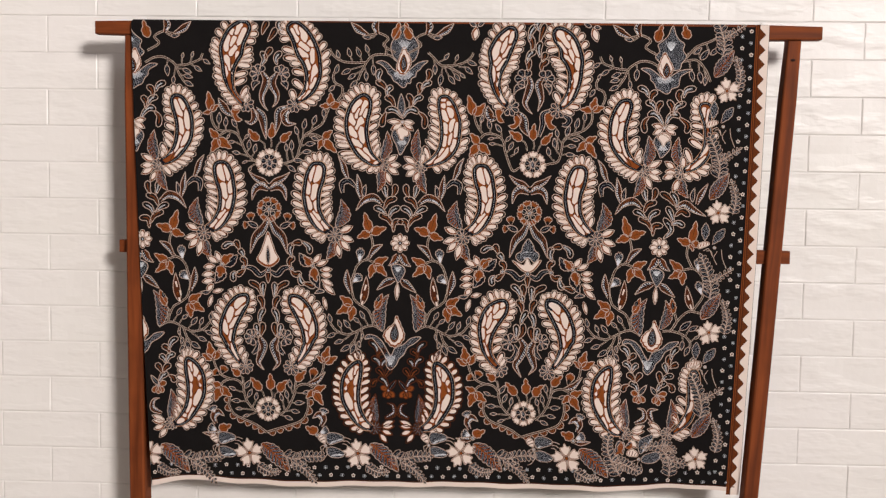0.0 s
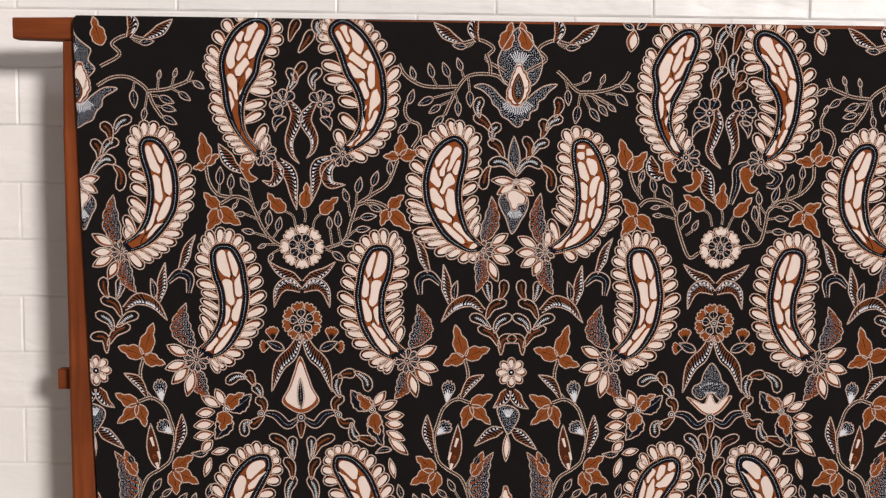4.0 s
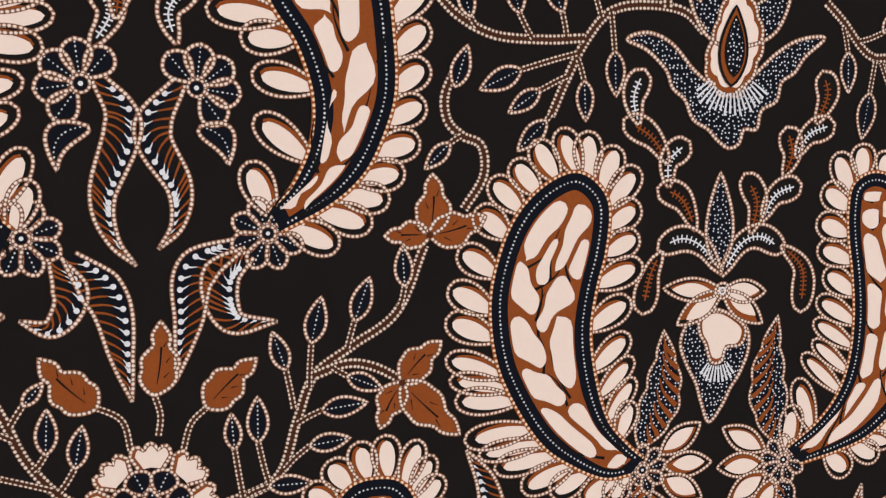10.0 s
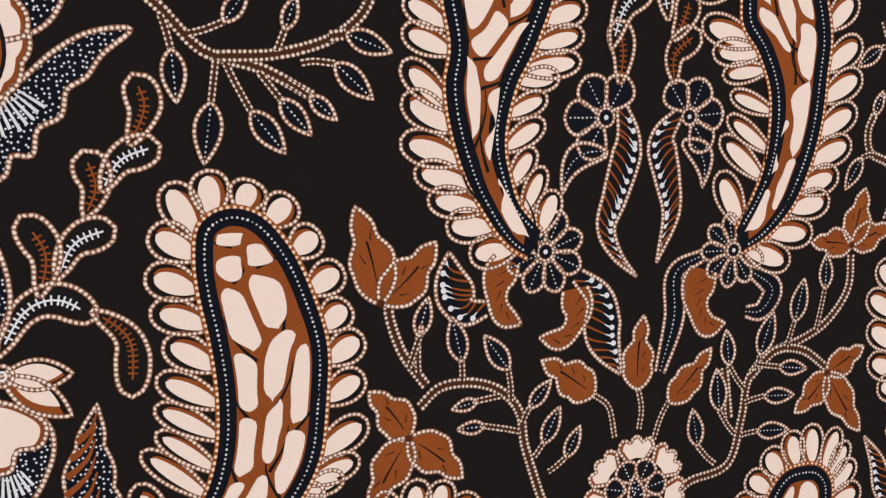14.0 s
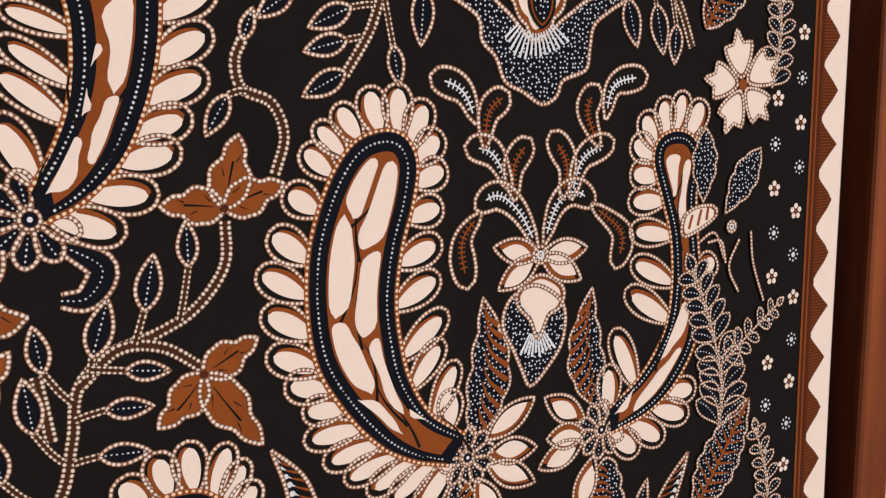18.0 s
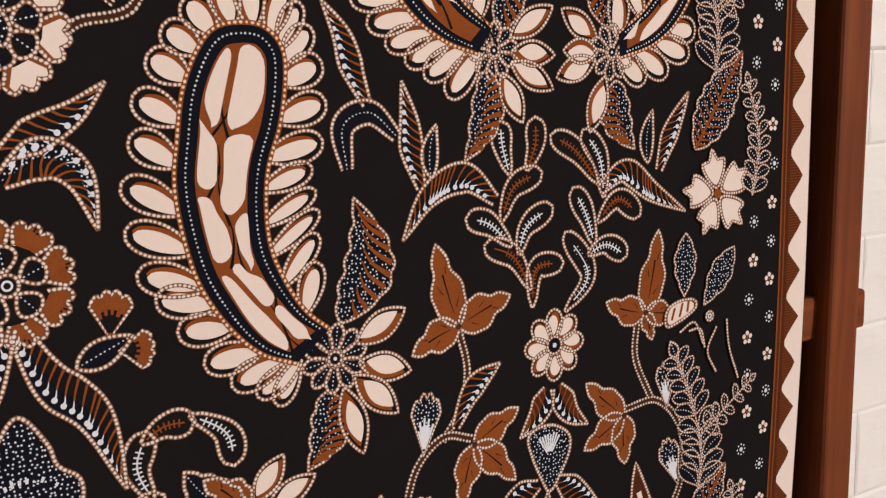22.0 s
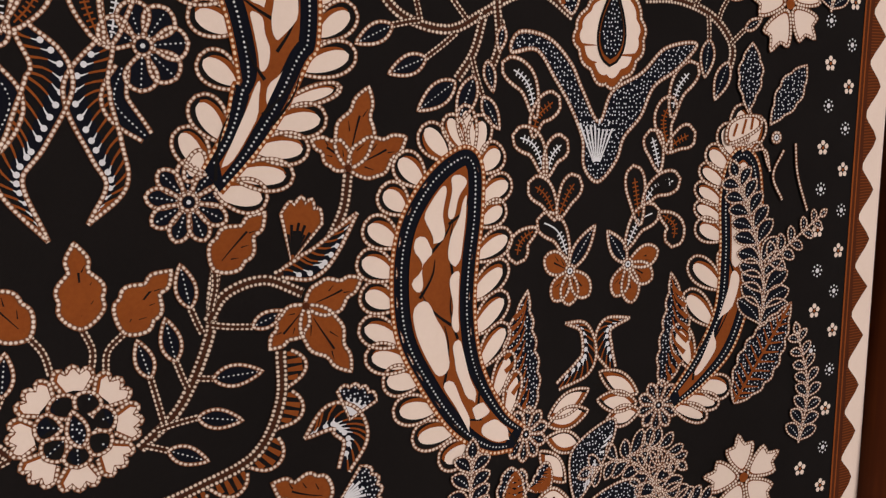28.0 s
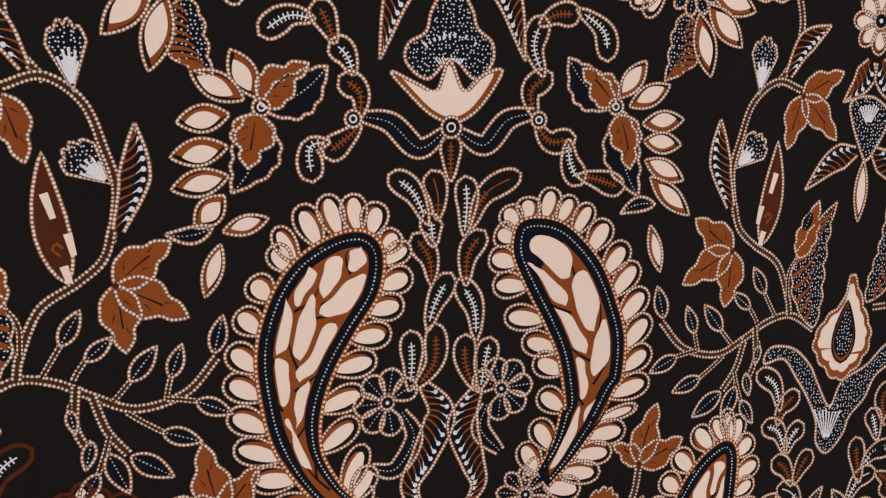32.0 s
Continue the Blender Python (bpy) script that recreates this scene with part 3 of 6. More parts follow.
    # -- the large paisley --
    def drop(self, rim, tips, cells, band=6.9):
        """A drop of any outline: rim from the foot round the head to the foot again, petals ending at tips, undyed cells on brown."""
        edge = curve(rim, 1.6)
        nor = normals(edge)
        arcs = [0.0]
        for a, b in zip(edge, edge[1:]):
            arcs.append(arcs[-1] + math.hypot(b[0] - a[0], b[1] - a[1]))
        total, n = arcs[-1], len(edge)
        mid = (sum(q[0] for q in edge) / n, sum(q[1] for q in edge) / n)
        turn = sum(a[0] * b[1] - b[0] * a[1] for a, b in zip(edge, edge[1:]))
        out = -1 if turn > 0 else 1
        nor = [(q[0] * out, q[1] * out) for q in nor]

        def near(q):
            return min(range(n), key=lambda i: (edge[i][0] - q[0]) ** 2 + (edge[i][1] - q[1]) ** 2)

        def arc_point(s):
            s = min(max(s, 0.0), total)
            i = next((j for j in range(n - 1) if arcs[j + 1] >= s), n - 2)
            return lerp(edge[i], edge[i + 1], (s - arcs[i]) / (arcs[i + 1] - arcs[i]))

        full = [tips[0]]
        for a, b in zip(tips, tips[1:]):
            wide = math.hypot(b[0] - a[0], b[1] - a[1])
            if wide > 17.5:
                c, e = lerp(a, b, 0.5), edge[near(lerp(a, b, 0.5))]
                far = [math.hypot(q[0] - edge[near(q)][0], q[1] - edge[near(q)][1]) for q in (a, b)]
                own = math.hypot(c[0] - e[0], c[1] - e[1]) or 1.0
                full.append(lerp(e, c, sum(far) / 2 / own))
            full.append(b)
        tips, m = full, len(full)
        for k, tip in enumerate(tips):
            s = arcs[near(tip)]
            f = s / total
            reach = math.hypot(tip[0] - arc_point(s)[0], tip[1] - arc_point(s)[1])
            i = min(max(near(tip), 9), n - 10)
            bow = (edge[i][0] - edge[i - 9][0]) * (edge[i + 9][1] - edge[i][1]) - (edge[i][1] - edge[i - 9][1]) * (edge[i + 9][0] - edge[i][0])
            lean = max(-1.0, min(1.0, (0.5 - f) * 5.0)) * (min(14.0, reach * 0.95) if bow * turn < 0 else min(12.0, reach * 0.75))
            root = arc_point(s - lean)
            root = lerp(root, tip, -0.10)
            gaps = [math.hypot(tip[0] - tips[j][0], tip[1] - tips[j][1]) for j in (k - 1, k + 1) if 0 <= j < m]
            w = min(max(min(gaps) * 0.4 + sum(gaps) / len(gaps) * 0.58, 6.5), 12.5)
            self.piece("petal", lambda: self.draw_lobe(root, tip, w, 1 if f < 0.5 else -1))

        def rim_line():
            self.area(edge, "brown", 4)
            self.line([(p[0] + q[0] * 0.5, p[1] + q[1] * 0.5) for p, q in zip(edge, nor)], 1.9, "orange", 5, raw=True)

        self.piece("rim", rim_line)

        def inset(d):
            row = []
            for i in range(n):
                j = next((k for k in range(n) if arcs[k] >= total - arcs[i]), n - 1)
                across = math.hypot(edge[i][0] - edge[j][0], edge[i][1] - edge[j][1])
                along = min(arcs[i], total - arcs[i])
                e = min(d * min(1.0, 0.42 + along / 70.0), across * d / (2 * band) * 0.62) if along < total * 0.40 else d
                row.append((edge[i][0] - nor[i][0] * e, edge[i][1] - nor[i][1] * e))
            for _ in range(2):
                row = [row[0]] + [((a[0] + 2 * b[0] + c[0]) / 4, (a[1] + 2 * b[1] + c[1]) / 4) for a, b, c in zip(row, row[1:], row[2:])] + [row[-1]]
            return row

        self.area(edge, "navy", 5)
        self.piece("dotted_line", lambda: self.line(inset(band * 0.5)[2:-2], 1.7, "dots", 7, raw=True))
        self.piece("core", lambda: self.area(inset(band)[3:-3], "brown", 6))
        inner = inset(band + 0.7)[4:-4]

        def apart(q, seg):
            (ax, az), (bx, bz) = seg
            dx, dz = bx - ax, bz - az
            t = min(1.0, max(0.0, ((q[0] - ax) * dx + (q[1] - az) * dz) / (dx * dx + dz * dz or 1.0)))
            return math.hypot(q[0] - ax - dx * t, q[1] - az - dz * t)

        def inside(q):
            odd, j = False, len(inner) - 1
            for i in range(len(inner)):
                (xi, zi), (xj, zj) = inner[i], inner[j]
                if (zi > q[1]) != (zj > q[1]) and q[0] < (xj - xi) * (q[1] - zi) / (zj - zi) + xi:
                    odd = not odd
                j = i
            return odd

        cells = list(cells)
        axes = [(lerp(t, p, 0.12), lerp(t, p, 0.88)) for t, p, w in cells]
        us, vs = [q[0] for q in inner], [q[1] for q in inner]
        grid = [(min(us) + 2.0 * i, min(vs) + 2.0 * j) for i in range(int((max(us) - min(us)) / 2.0) + 1) for j in range(int((max(vs) - min(vs)) / 2.0) + 1)]
        room = [(q, min(math.hypot(q[0] - e[0], q[1] - e[1]) for e in inner)) for q in grid if inside(q)]
        for _ in range(9):
            free = [(min(min(apart(q, o) for o in axes) - 3.0, r * 1.6), q) for q, r in room]
            wide, q = max(free) if free else (0.0, None)
            if wide < 4.3:
                break
            (ax, az), (bx, bz) = min(axes, key=lambda o: apart(q, o))
            l = math.hypot(bx - ax, bz - az) or 1.0
            ends = []
            for way in (-1, 1):
                d = 1.0
                while d < 15.0:
                    c = (q[0] + (bx - ax) / l * way * (d + 2.5), q[1] + (bz - az) / l * way * (d + 2.5))
                    if not inside(c) or min(apart(c, o) for o in axes) < 3.2:
                        break
                    d += 1.0
                ends.append((q[0] + (bx - ax) / l * way * d, q[1] + (bz - az) / l * way * d))
            if math.hypot(ends[1][0] - ends[0][0], ends[1][1] - ends[0][1]) < 4.0:
                room = [(c, r) for c, r in room if math.hypot(c[0] - q[0], c[1] - q[1]) > 3.0]
                continue
            cells.append((ends[0], ends[1], min(12.0, 3.0 + wide * 1.6)))
            axes.append((lerp(ends[0], ends[1], 0.12), lerp(ends[0], ends[1], 0.88)))
        for k, (tail, top, w) in enumerate(cells):
            rest = axes[:k] + axes[k + 1:]
            gap = self.rnd.uniform(1.9, 2.9)

            def fits(q):
                own = apart(q, axes[k])
                return inside(q) and all(apart(q, o) - own > gap for o in rest)

            def cell():
                up, down, line = self.shape(lerp(tail, top, -0.10), lerp(tail, top, 1.06), w * 1.85, self.rnd.uniform(-0.06, 0.06) * w, 0.60, 0.42, 14)
                ring, feet = up + down[-2:0:-1], line + line[-2:0:-1]
                out = []
                for q, c in zip(ring, feet):
                    lo, hi = 0.0, 1.0
                    c = lerp(c, lerp(tail, top, 0.5), 0.12)
                    if not fits(q):
                        for _ in range(7):
                            m = (lo + hi) / 2
                            lo, hi = (m, hi) if fits(lerp(c, q, m)) else (lo, m)
                        q = lerp(c, q, lo)
                    out.append(q)
                out = [((out[i - 1][0] + 2 * out[i][0] + out[(i + 1) % len(out)][0]) / 4, (out[i - 1][1] + 2 * out[i][1] + out[(i + 1) % len(out)][1]) / 4) for i in range(len(out))]
                self.area(out, "cream", 8)
                far = math.hypot(top[0] - tail[0], top[1] - tail[1]) or 1.0
                turned = ((tail[1] - top[1]) / far, (top[0] - tail[0]) / far)
                reach = w * 0.62 * (1 if k % 2 else -1)
                path = [(lerp(tail, top, f)[0] + turned[0] * reach * g, lerp(tail, top, f)[1] + turned[1] * reach * g) for f, g in ((-0.16, 0.0), (0.08, 0.6), (0.34, 1.0), (0.58, 1.0))]
                self.line(path, 1.0, "ink", 7, taper=(1.3, 0.3), step=3)

            self.piece("cream_cell", cell)

    def draw_lobe(self, root, tip, w, side):
        """One lobe of the fringe: fat at its end, beaded outline, dark line, brown shade, undyed core."""
        dx, dz = tip[0] - root[0], tip[1] - root[1]
        l = math.hypot(dx, dz) or 1.0
        up, down, _ = self.shape(root, tip, w, 0.0, 0.62, 0.44, 13)
        self.area(up + down[-2:0:-1], "ink", 1)
        nx, nz = -dz / l * side, dx / l * side

        def at(f, g):
            return (root[0] + dx * f + nx * g * w, root[1] + dz * f + nz * g * w)

        j = [self.rnd.uniform(-0.03, 0.03) for _ in range(4)]
        up2, down2, _ = self.shape(at(0.0, -0.09), at(0.88 + j[0], -0.07), w * 0.62, 0.0, 0.56, 0.5, 11)
        self.area(up2 + down2[-2:0:-1], "brown", 2)
        up3, down3, _ = self.shape(at(0.05 + 2 * j[1], 0.02), at(0.88 + j[2], 0.03), w * (0.56 + j[3]), 0.0, 0.58, 0.45, 11)
        self.area(up3 + down3[-2:0:-1], "cream", 3)
        self.line(up + down[-2::-1], 1.6, "bead", 4, raw=True)

    # -- larger figures --
    def band(self, pts, w, mid="dots", fill="navy"):
        """A curved strap with beaded edges."""
        line = curve(pts, 2.0)
        n = len(line)
        hs = [w / 2 * (0.45 + 0.55 * math.sin(math.pi * i / (n - 1))) for i in range(n)]
        self.strip(line, hs, fill, 1, 2)
        if mid:
            self.line(line, 1.3, mid, 2, raw=True)
        for g in (1, -1):
            self.line([(p[0] + q[0] * h * g, p[1] + q[1] * h * g) for p, q, h in zip(line, normals(line), hs)], 1.7, "bead", 3, raw=True)

    def hook(self, pts, w):
        """A brown hooked leaf, broad at its foot, with a wavy edge and dark veins."""
        line = curve(pts, 1.6)
        nor, n = normals(line), len(line)
        hs = [w / 2 * (0.78 + 0.22 * math.sin(9.0 * i / n)) * (1 - max(0.0, (i / (n - 1) - 0.55) / 0.45) ** 1.7) for i in range(n)]
        up = [(p[0] + q[0] * h, p[1] + q[1] * h) for p, q, h in zip(line, nor, hs)]
        down = [(p[0] - q[0] * h, p[1] - q[1] * h) for p, q, h in zip(line, nor, hs)]

        def draw():
            self.put(up + down, [(i, i + 1, n + i + 1, n + i) for i in range(n - 1)], "brown", 2)
            for i in range(2, n - 4, 3):
                self.line([lerp(up[i], down[i], 0.3), lerp(up[i + 2], down[i + 2], 0.55)], 0.5, "ink", 3, taper=(1, 0.3))
            self.line(up + down[::-1], 1.8, "bead", 4, raw=True)

        self.piece("leaf", draw)

    def ring(self, c, r):
        self.spot(c, r, "ink", 5, 12)
        self.line([polar(c, r, 36 * k) for k in range(10)], 1.6, "bead", 6, True)
        self.line([polar(c, r * 0.42, 60 * k) for k in range(6)], 0.8, "pale", 6, True)

    def scalloped(self, c, r, n, fill="cream", start=90.0, inner=0.5, lobes=3):
        """A ring of n broad wavy petals."""
        for k in range(n):
            a0 = start + 360 / n * (k - 0.47)
            a1 = start + 360 / n * (k + 0.47)
            out = [polar(c, r * inner, a0 + (a1 - a0) * 0.2)]
            m = lobes * 4
            for i in range(m + 1):
                t = i / m
                out.append(polar(c, r * (0.86 + 0.10 * abs(math.sin(lobes * math.pi * t)) + 0.05 * math.sin(math.pi * t)), a0 + (a1 - a0) * t))
            out.append(polar(c, r * inner, a1 - (a1 - a0) * 0.2))
            mid = (sum(q[0] for q in out) / len(out), sum(q[1] for q in out) / len(out))
            self.piece("petal", lambda: self.wavy_petal(out, mid, fill, m))

    def wavy_petal(self, out, mid, fill, m):
        self.area(out, "ink" if fill == "cream" else fill, 1)
        if fill == "cream":
            self.area([lerp(mid, q, 0.92) for q in out], "brown", 2)
            self.area([(lerp(mid, q, 0.81)[0] + 0.4, lerp(mid, q, 0.81)[1] - 0.4) for q in out], "cream", 3)
        else:
            for i in range(4, m - 2, 3):
                self.line([lerp(mid, out[i], 0.2), lerp(mid, out[i], 0.75)], 0.7, "ink", 2)
        self.line(out, 1.8, "bead", 4, True, raw=True)

    def rosette(self, c, r, fill="cream", n=7, petals=7, start=90.0):
        r *= 1.04
        self.scalloped(c, r, n, fill, start)
        self.spot(c, r * 0.62, "ink", 4, 20)
        for k in range(petals):
            a = start + 360 * (k + 0.5) / petals
            self.leaf(polar(c, r * 0.2, a), polar(c, r * 0.62, a), r * 0.42, "navy", "dots", peak=0.6, power=0.6, layer=4, ew=1.6)
        if fill == "cream":
            self.leaf((c[0] + 1.5, c[1] - r * 0.30), (c[0] - 1, c[1] + r * 0.30), r * 0.32, "stipple", None, peak=0.42, layer=6, ew=1.6)
        else:
            self.ring(c, r * 0.17)

    def fan(self, p0, p1, w, fill="stipple", rays="pale"):
        """A fan-shaped leaf with a frilled top and rays from its foot."""
        dx, dz = p1[0] - p0[0], p1[1] - p0[1]
        nx, nz = -dz, dx
        l = math.hypot(dx, dz)
        out = [p0]
        for i in range(17):
            t = i / 8 - 1
            r = 0.86 + 0.10 * abs(math.sin(2 * math.pi * t)) - 0.22 * t * t
            out.append((p0[0] + dx * r + nx / l * w / 2 * t, p0[1] + dz * r + nz / l * w / 2 * t))
        self.area(out, fill, 1)
        for i in range(2, 17, 2):
            self.line([lerp(p0, out[i], 0.12), lerp(p0, out[i], 0.62 if i % 4 else 0.5)], 1.1, rays, 2, taper=(0.5, 1.0))
        self.line(out, 1.6, "bead", 3, True, raw=True)

    def garland(self, pts, depth, side=1, count=7):
        """A stem with hatched brown scallops along one side."""
        line = curve(pts, 1.5)
        nor, n = normals(line), len(line)
        for k in range(count):
            i0, i1 = int((n - 1) * (k + 0.02) / count), int((n - 1) * (k + 0.98) / count)
            arc = []
            for i in range(i0, i1 + 1):
                t = (i - i0) / max(1, i1 - i0)
                h = side * depth * (0.25 + 0.75 * math.sin(math.pi * min(1, t * 1.15 + 0.02)) ** 0.6) * (1 if t < 0.96 else 0.5)
                arc.append((line[i][0] + nor[i][0] * h, line[i][1] + nor[i][1] * h))
            base = line[i0:i1 + 1]
            m = len(base)

            def scallop():
                self.put(base + arc, [(i, i + 1, m + i + 1, m + i) for i in range(m - 1)], "ink", 1)
                for i in range(1, m - 1, 2):
                    self.line([lerp(base[i], arc[i], 0.1), lerp(base[max(0, i - 1)], arc[i], 0.86)], 1.8, "brown", 2, taper=(0.7, 1.25))
                self.line(arc, 1.7, "bead", 3, raw=True)

            self.piece("scallop", scallop)
        self.line(line, 4.6, "bead2", 4, raw=True)

    def cream_blob(self, pts, rim="brown", waves=0):
        """An undyed patch with a brown rim and a beaded outline."""
        line = curve(pts, 2.0 if not waves else 1.2, True)
        mid = (sum(q[0] for q in line) / len(line), sum(q[1] for q in line) / len(line))
        if waves:
            line = [lerp(mid, q, 1.0 + 0.08 * (abs(math.sin(math.pi * waves * i / len(line))) - 0.5)) for i, q in enumerate(line)]
        self.area(line, rim, 1)
        self.area([lerp(mid, q, 0.84) for q in line], "cream", 3)
        self.line(line, 1.8, "bead", 4, True, raw=True)

    def rays(self, c, r0, r1, a0, a1, n, mat="pale", layer=4):
        for k in range(n):
            a = a0 + (a1 - a0) * k / (n - 1)
            self.line([polar(c, r0, a), polar(c, r1 * self.rnd.uniform(0.9, 1.05), a)], 1.0, mat, layer, taper=(0.6, 1.1), step=9)

    def fern(self, pts, w, n=7, fill="navy", mid="dots"):
        """A stem with paired leaflets, shrinking to the tip."""
        line = curve(pts, 1.5)
        self.line(line, 1.4, "bead", 3, raw=True)
        nor = normals(line)
        for k in range(n):
            i = int((len(line) - 1) * (k + 0.4) / n)
            size = w / 2 * (1.0 - 0.45 * k / n)
            for g in (1, -1):
                q = nor[i]
                d = (q[1] * 0.75, -q[0] * 0.75)
                tip = (line[i][0] + (g * q[0] + d[0]) * size, line[i][1] + (g * q[1] + d[1]) * size)
                self.leaf(line[i], tip, size * 0.64, fill, mid, bend=-g * size * 0.12, ew=1.15, layer=1, peak=0.6, power=0.7)
        self.leaf(line[-1], (line[-1][0] + nor[-1][1] * w * 0.3, line[-1][1] - nor[-1][0] * w * 0.3), w * 0.2, fill, mid, ew=1.4, layer=1)


def drop_motif(p, rim, tips, cells, band=6.9):
    p.begin("paisley")
    p.drop(rim, tips, cells, band)
    return p.end()


def sprig(p, stems, buds, name="leafy_sprig"):
    """Beaded stems with small pointed buds; each bud: where its twig leaves the stem, its foot, its tip."""
    p.begin(name)
    for pts in stems:
        p.stem(pts)
    for root, foot, tip in buds:
        if root:
            p.twig([root, lerp(lerp(root, foot, 0.5), tip, -0.06), foot])
        p.bud(foot, tip)
    return p.end()


def beans(p, rows, name="bean_chain"):
    p.begin(name)
    for inner, *pts in rows:
        p.bean(pts, 10.0, inner)
    return p.end()


# ---- the repeat, drawn stretch by stretch ----
def hanging_pair_first(p):
    """The other pair of paisleys hanging from the bar, a little different in its drawing."""
    drop_motif(p, [(-355, 1299), (-369, 1314), (-383, 1333), (-391, 1353), (-394, 1374),
                   (-397, 1405), (-386, 1432), (-373, 1446), (-357, 1453), (-343, 1449), (-339, 1435), (-350, 1409),
                   (-354, 1390), (-363, 1375), (-368, 1362), (-370, 1347), (-368, 1329), (-360, 1316), (-351, 1307)],
               [(-373, 1298), (-382, 1307), (-393, 1321), (-398, 1333), (-404, 1343), (-408, 1356), (-406, 1369), (-406, 1381),
                (-414, 1401), (-408, 1420), (-402, 1436), (-391, 1449), (-375, 1456), (-357, 1457), (-339, 1455), (-328, 1444), (-326, 1429), (-331, 1416), (-337, 1404),
                (-334, 1383), (-338, 1371), (-345, 1360), (-347, 1350), (-345, 1336), (-344, 1325)],
               [((-377, 1363), (-383, 1391), 9), ((-374, 1374), (-360, 1396), 9), ((-374, 1367), (-366, 1386), 8), ((-382, 1343), (-386, 1372), 8), ((-375, 1328), (-383, 1353), 7.5), ((-370, 1338), (-373, 1361), 7), ((-355, 1303), (-371, 1336), 7.5),
                ((-384, 1398), (-379, 1428), 9), ((-364, 1407), (-350, 1438), 9), ((-368, 1426), (-357, 1448), 8)])
    drop_motif(p, [(-260, 1312), (-251, 1322), (-244, 1338), (-243, 1356), (-249, 1375), (-259, 1391),
                   (-268, 1417), (-277, 1435), (-274, 1447), (-259, 1453), (-240, 1441), (-226, 1422),
                   (-216, 1399), (-213, 1381), (-212, 1359), (-216, 1343), (-224, 1327), (-237, 1315), (-256, 1305)],
               [(-268, 1331), (-265, 1348), (-266, 1364), (-270, 1377), (-282, 1387),
                (-288, 1419), (-290, 1433), (-287, 1447), (-269, 1457), (-249, 1455), (-230, 1446), (-215, 1429),
                (-198, 1400), (-199, 1384), (-199, 1369), (-200, 1354), (-202, 1339), (-208, 1327), (-214, 1316), (-221, 1306), (-234, 1298)],
               [((-236, 1386), (-257, 1402), 9.5), ((-230, 1377), (-230, 1405), 9), ((-219, 1373), (-220, 1402), 7), ((-236, 1366), (-239, 1387), 8), ((-232, 1341), (-223, 1377), 9.5), ((-241, 1331), (-236, 1358), 8), ((-233, 1331), (-225, 1353), 8), ((-259, 1311), (-242, 1326), 5), ((-247, 1313), (-231, 1330), 5.5),
                ((-256, 1414), (-268, 1438), 9), ((-241, 1414), (-254, 1441), 9)])
    p.begin("foot_flower")
    p.hook([(-363, 1297), (-369, 1288), (-364, 1277), (-355, 1276)], 13)
    p.feather([(-372, 1284), (-382, 1290), (-390, 1301), (-398, 1314)], 14, 1, head=0.5)
    p.feather([(-337, 1296), (-332, 1282), (-339, 1271), (-350, 1274)], 12, 1)
    p.feather([(-332, 1297), (-319, 1280), (-315, 1258), (-312, 1242)], 15, 1)
    p.flower((-348, 1304), 13, 8, start=20)
    p.end()
    p.begin("foot_flower")
    p.feather([(-272, 1300), (-288, 1290), (-291, 1271), (-296, 1249)], 15, -1)
    p.feather([(-268, 1297), (-279, 1287), (-275, 1271), (-258, 1270)], 14, 1)
    p.flower((-261, 1304), 13, 8, start=20)
    p.end()
    p.begin("hanging_flower")
    p.leaf((-324, 1344), (-335, 1328), 10, "navy", "dots", bend=-6, peak=0.35)
    p.feather([(-320, 1361), (-312, 1345), (-320, 1319), (-317, 1303), (-309, 1293)], 13, 1)
    p.flower((-326, 1359), 14.5, 5, start=50, arc=230, w=10.5)
    p.end()
    p.begin("hanging_flower")
    p.leaf((-285, 1344), (-275, 1330), 10, "navy", "dots", bend=4, peak=0.35)
    p.feather([(-292, 1360), (-302, 1342), (-293, 1322), (-294, 1308), (-301, 1299)], 13, -1)
    p.flower((-286, 1358), 14.5, 5, start=-55, arc=230, w=10.5)
    p.end()
    beans(p, [("pale", (-321, 1374), (-315, 1385), (-321, 1396)), ("brown", (-313, 1384), (-311, 1392), (-303, 1403)), ("pale", (-293, 1376), (-295, 1386), (-286, 1396)),
              ("brown", (-308, 1417), (-301, 1427), (-295, 1438)), ("brown", (-319, 1429), (-316, 1439), (-310, 1450)), ("pale", (-284, 1433), (-290, 1441), (-288, 1451))])
    p.begin("brown_leaves")
    p.twig([(-313, 1223), (-316, 1235), (-326, 1241)])
    p.leaf((-325, 1240), (-344, 1260), 14, "brown", "vein", scallop=1.2, bumps=3, peak=0.35)
    p.twig([(-303, 1228), (-302, 1236), (-304, 1244)])
    p.leaf((-304, 1244), (-301, 1272), 13, "brown", "vein", scallop=1.2, bumps=3, peak=0.35)
    p.twig([(-294, 1222), (-291, 1232), (-285, 1238)])
    p.leaf((-285, 1238), (-266, 1256), 13, "brown", "vein", scallop=1.2, bumps=3, peak=0.35)
    p.end()
    p.begin("rosette")
    p.rosette((-306, 1201), 23.5, "cream", 8)
    p.end()
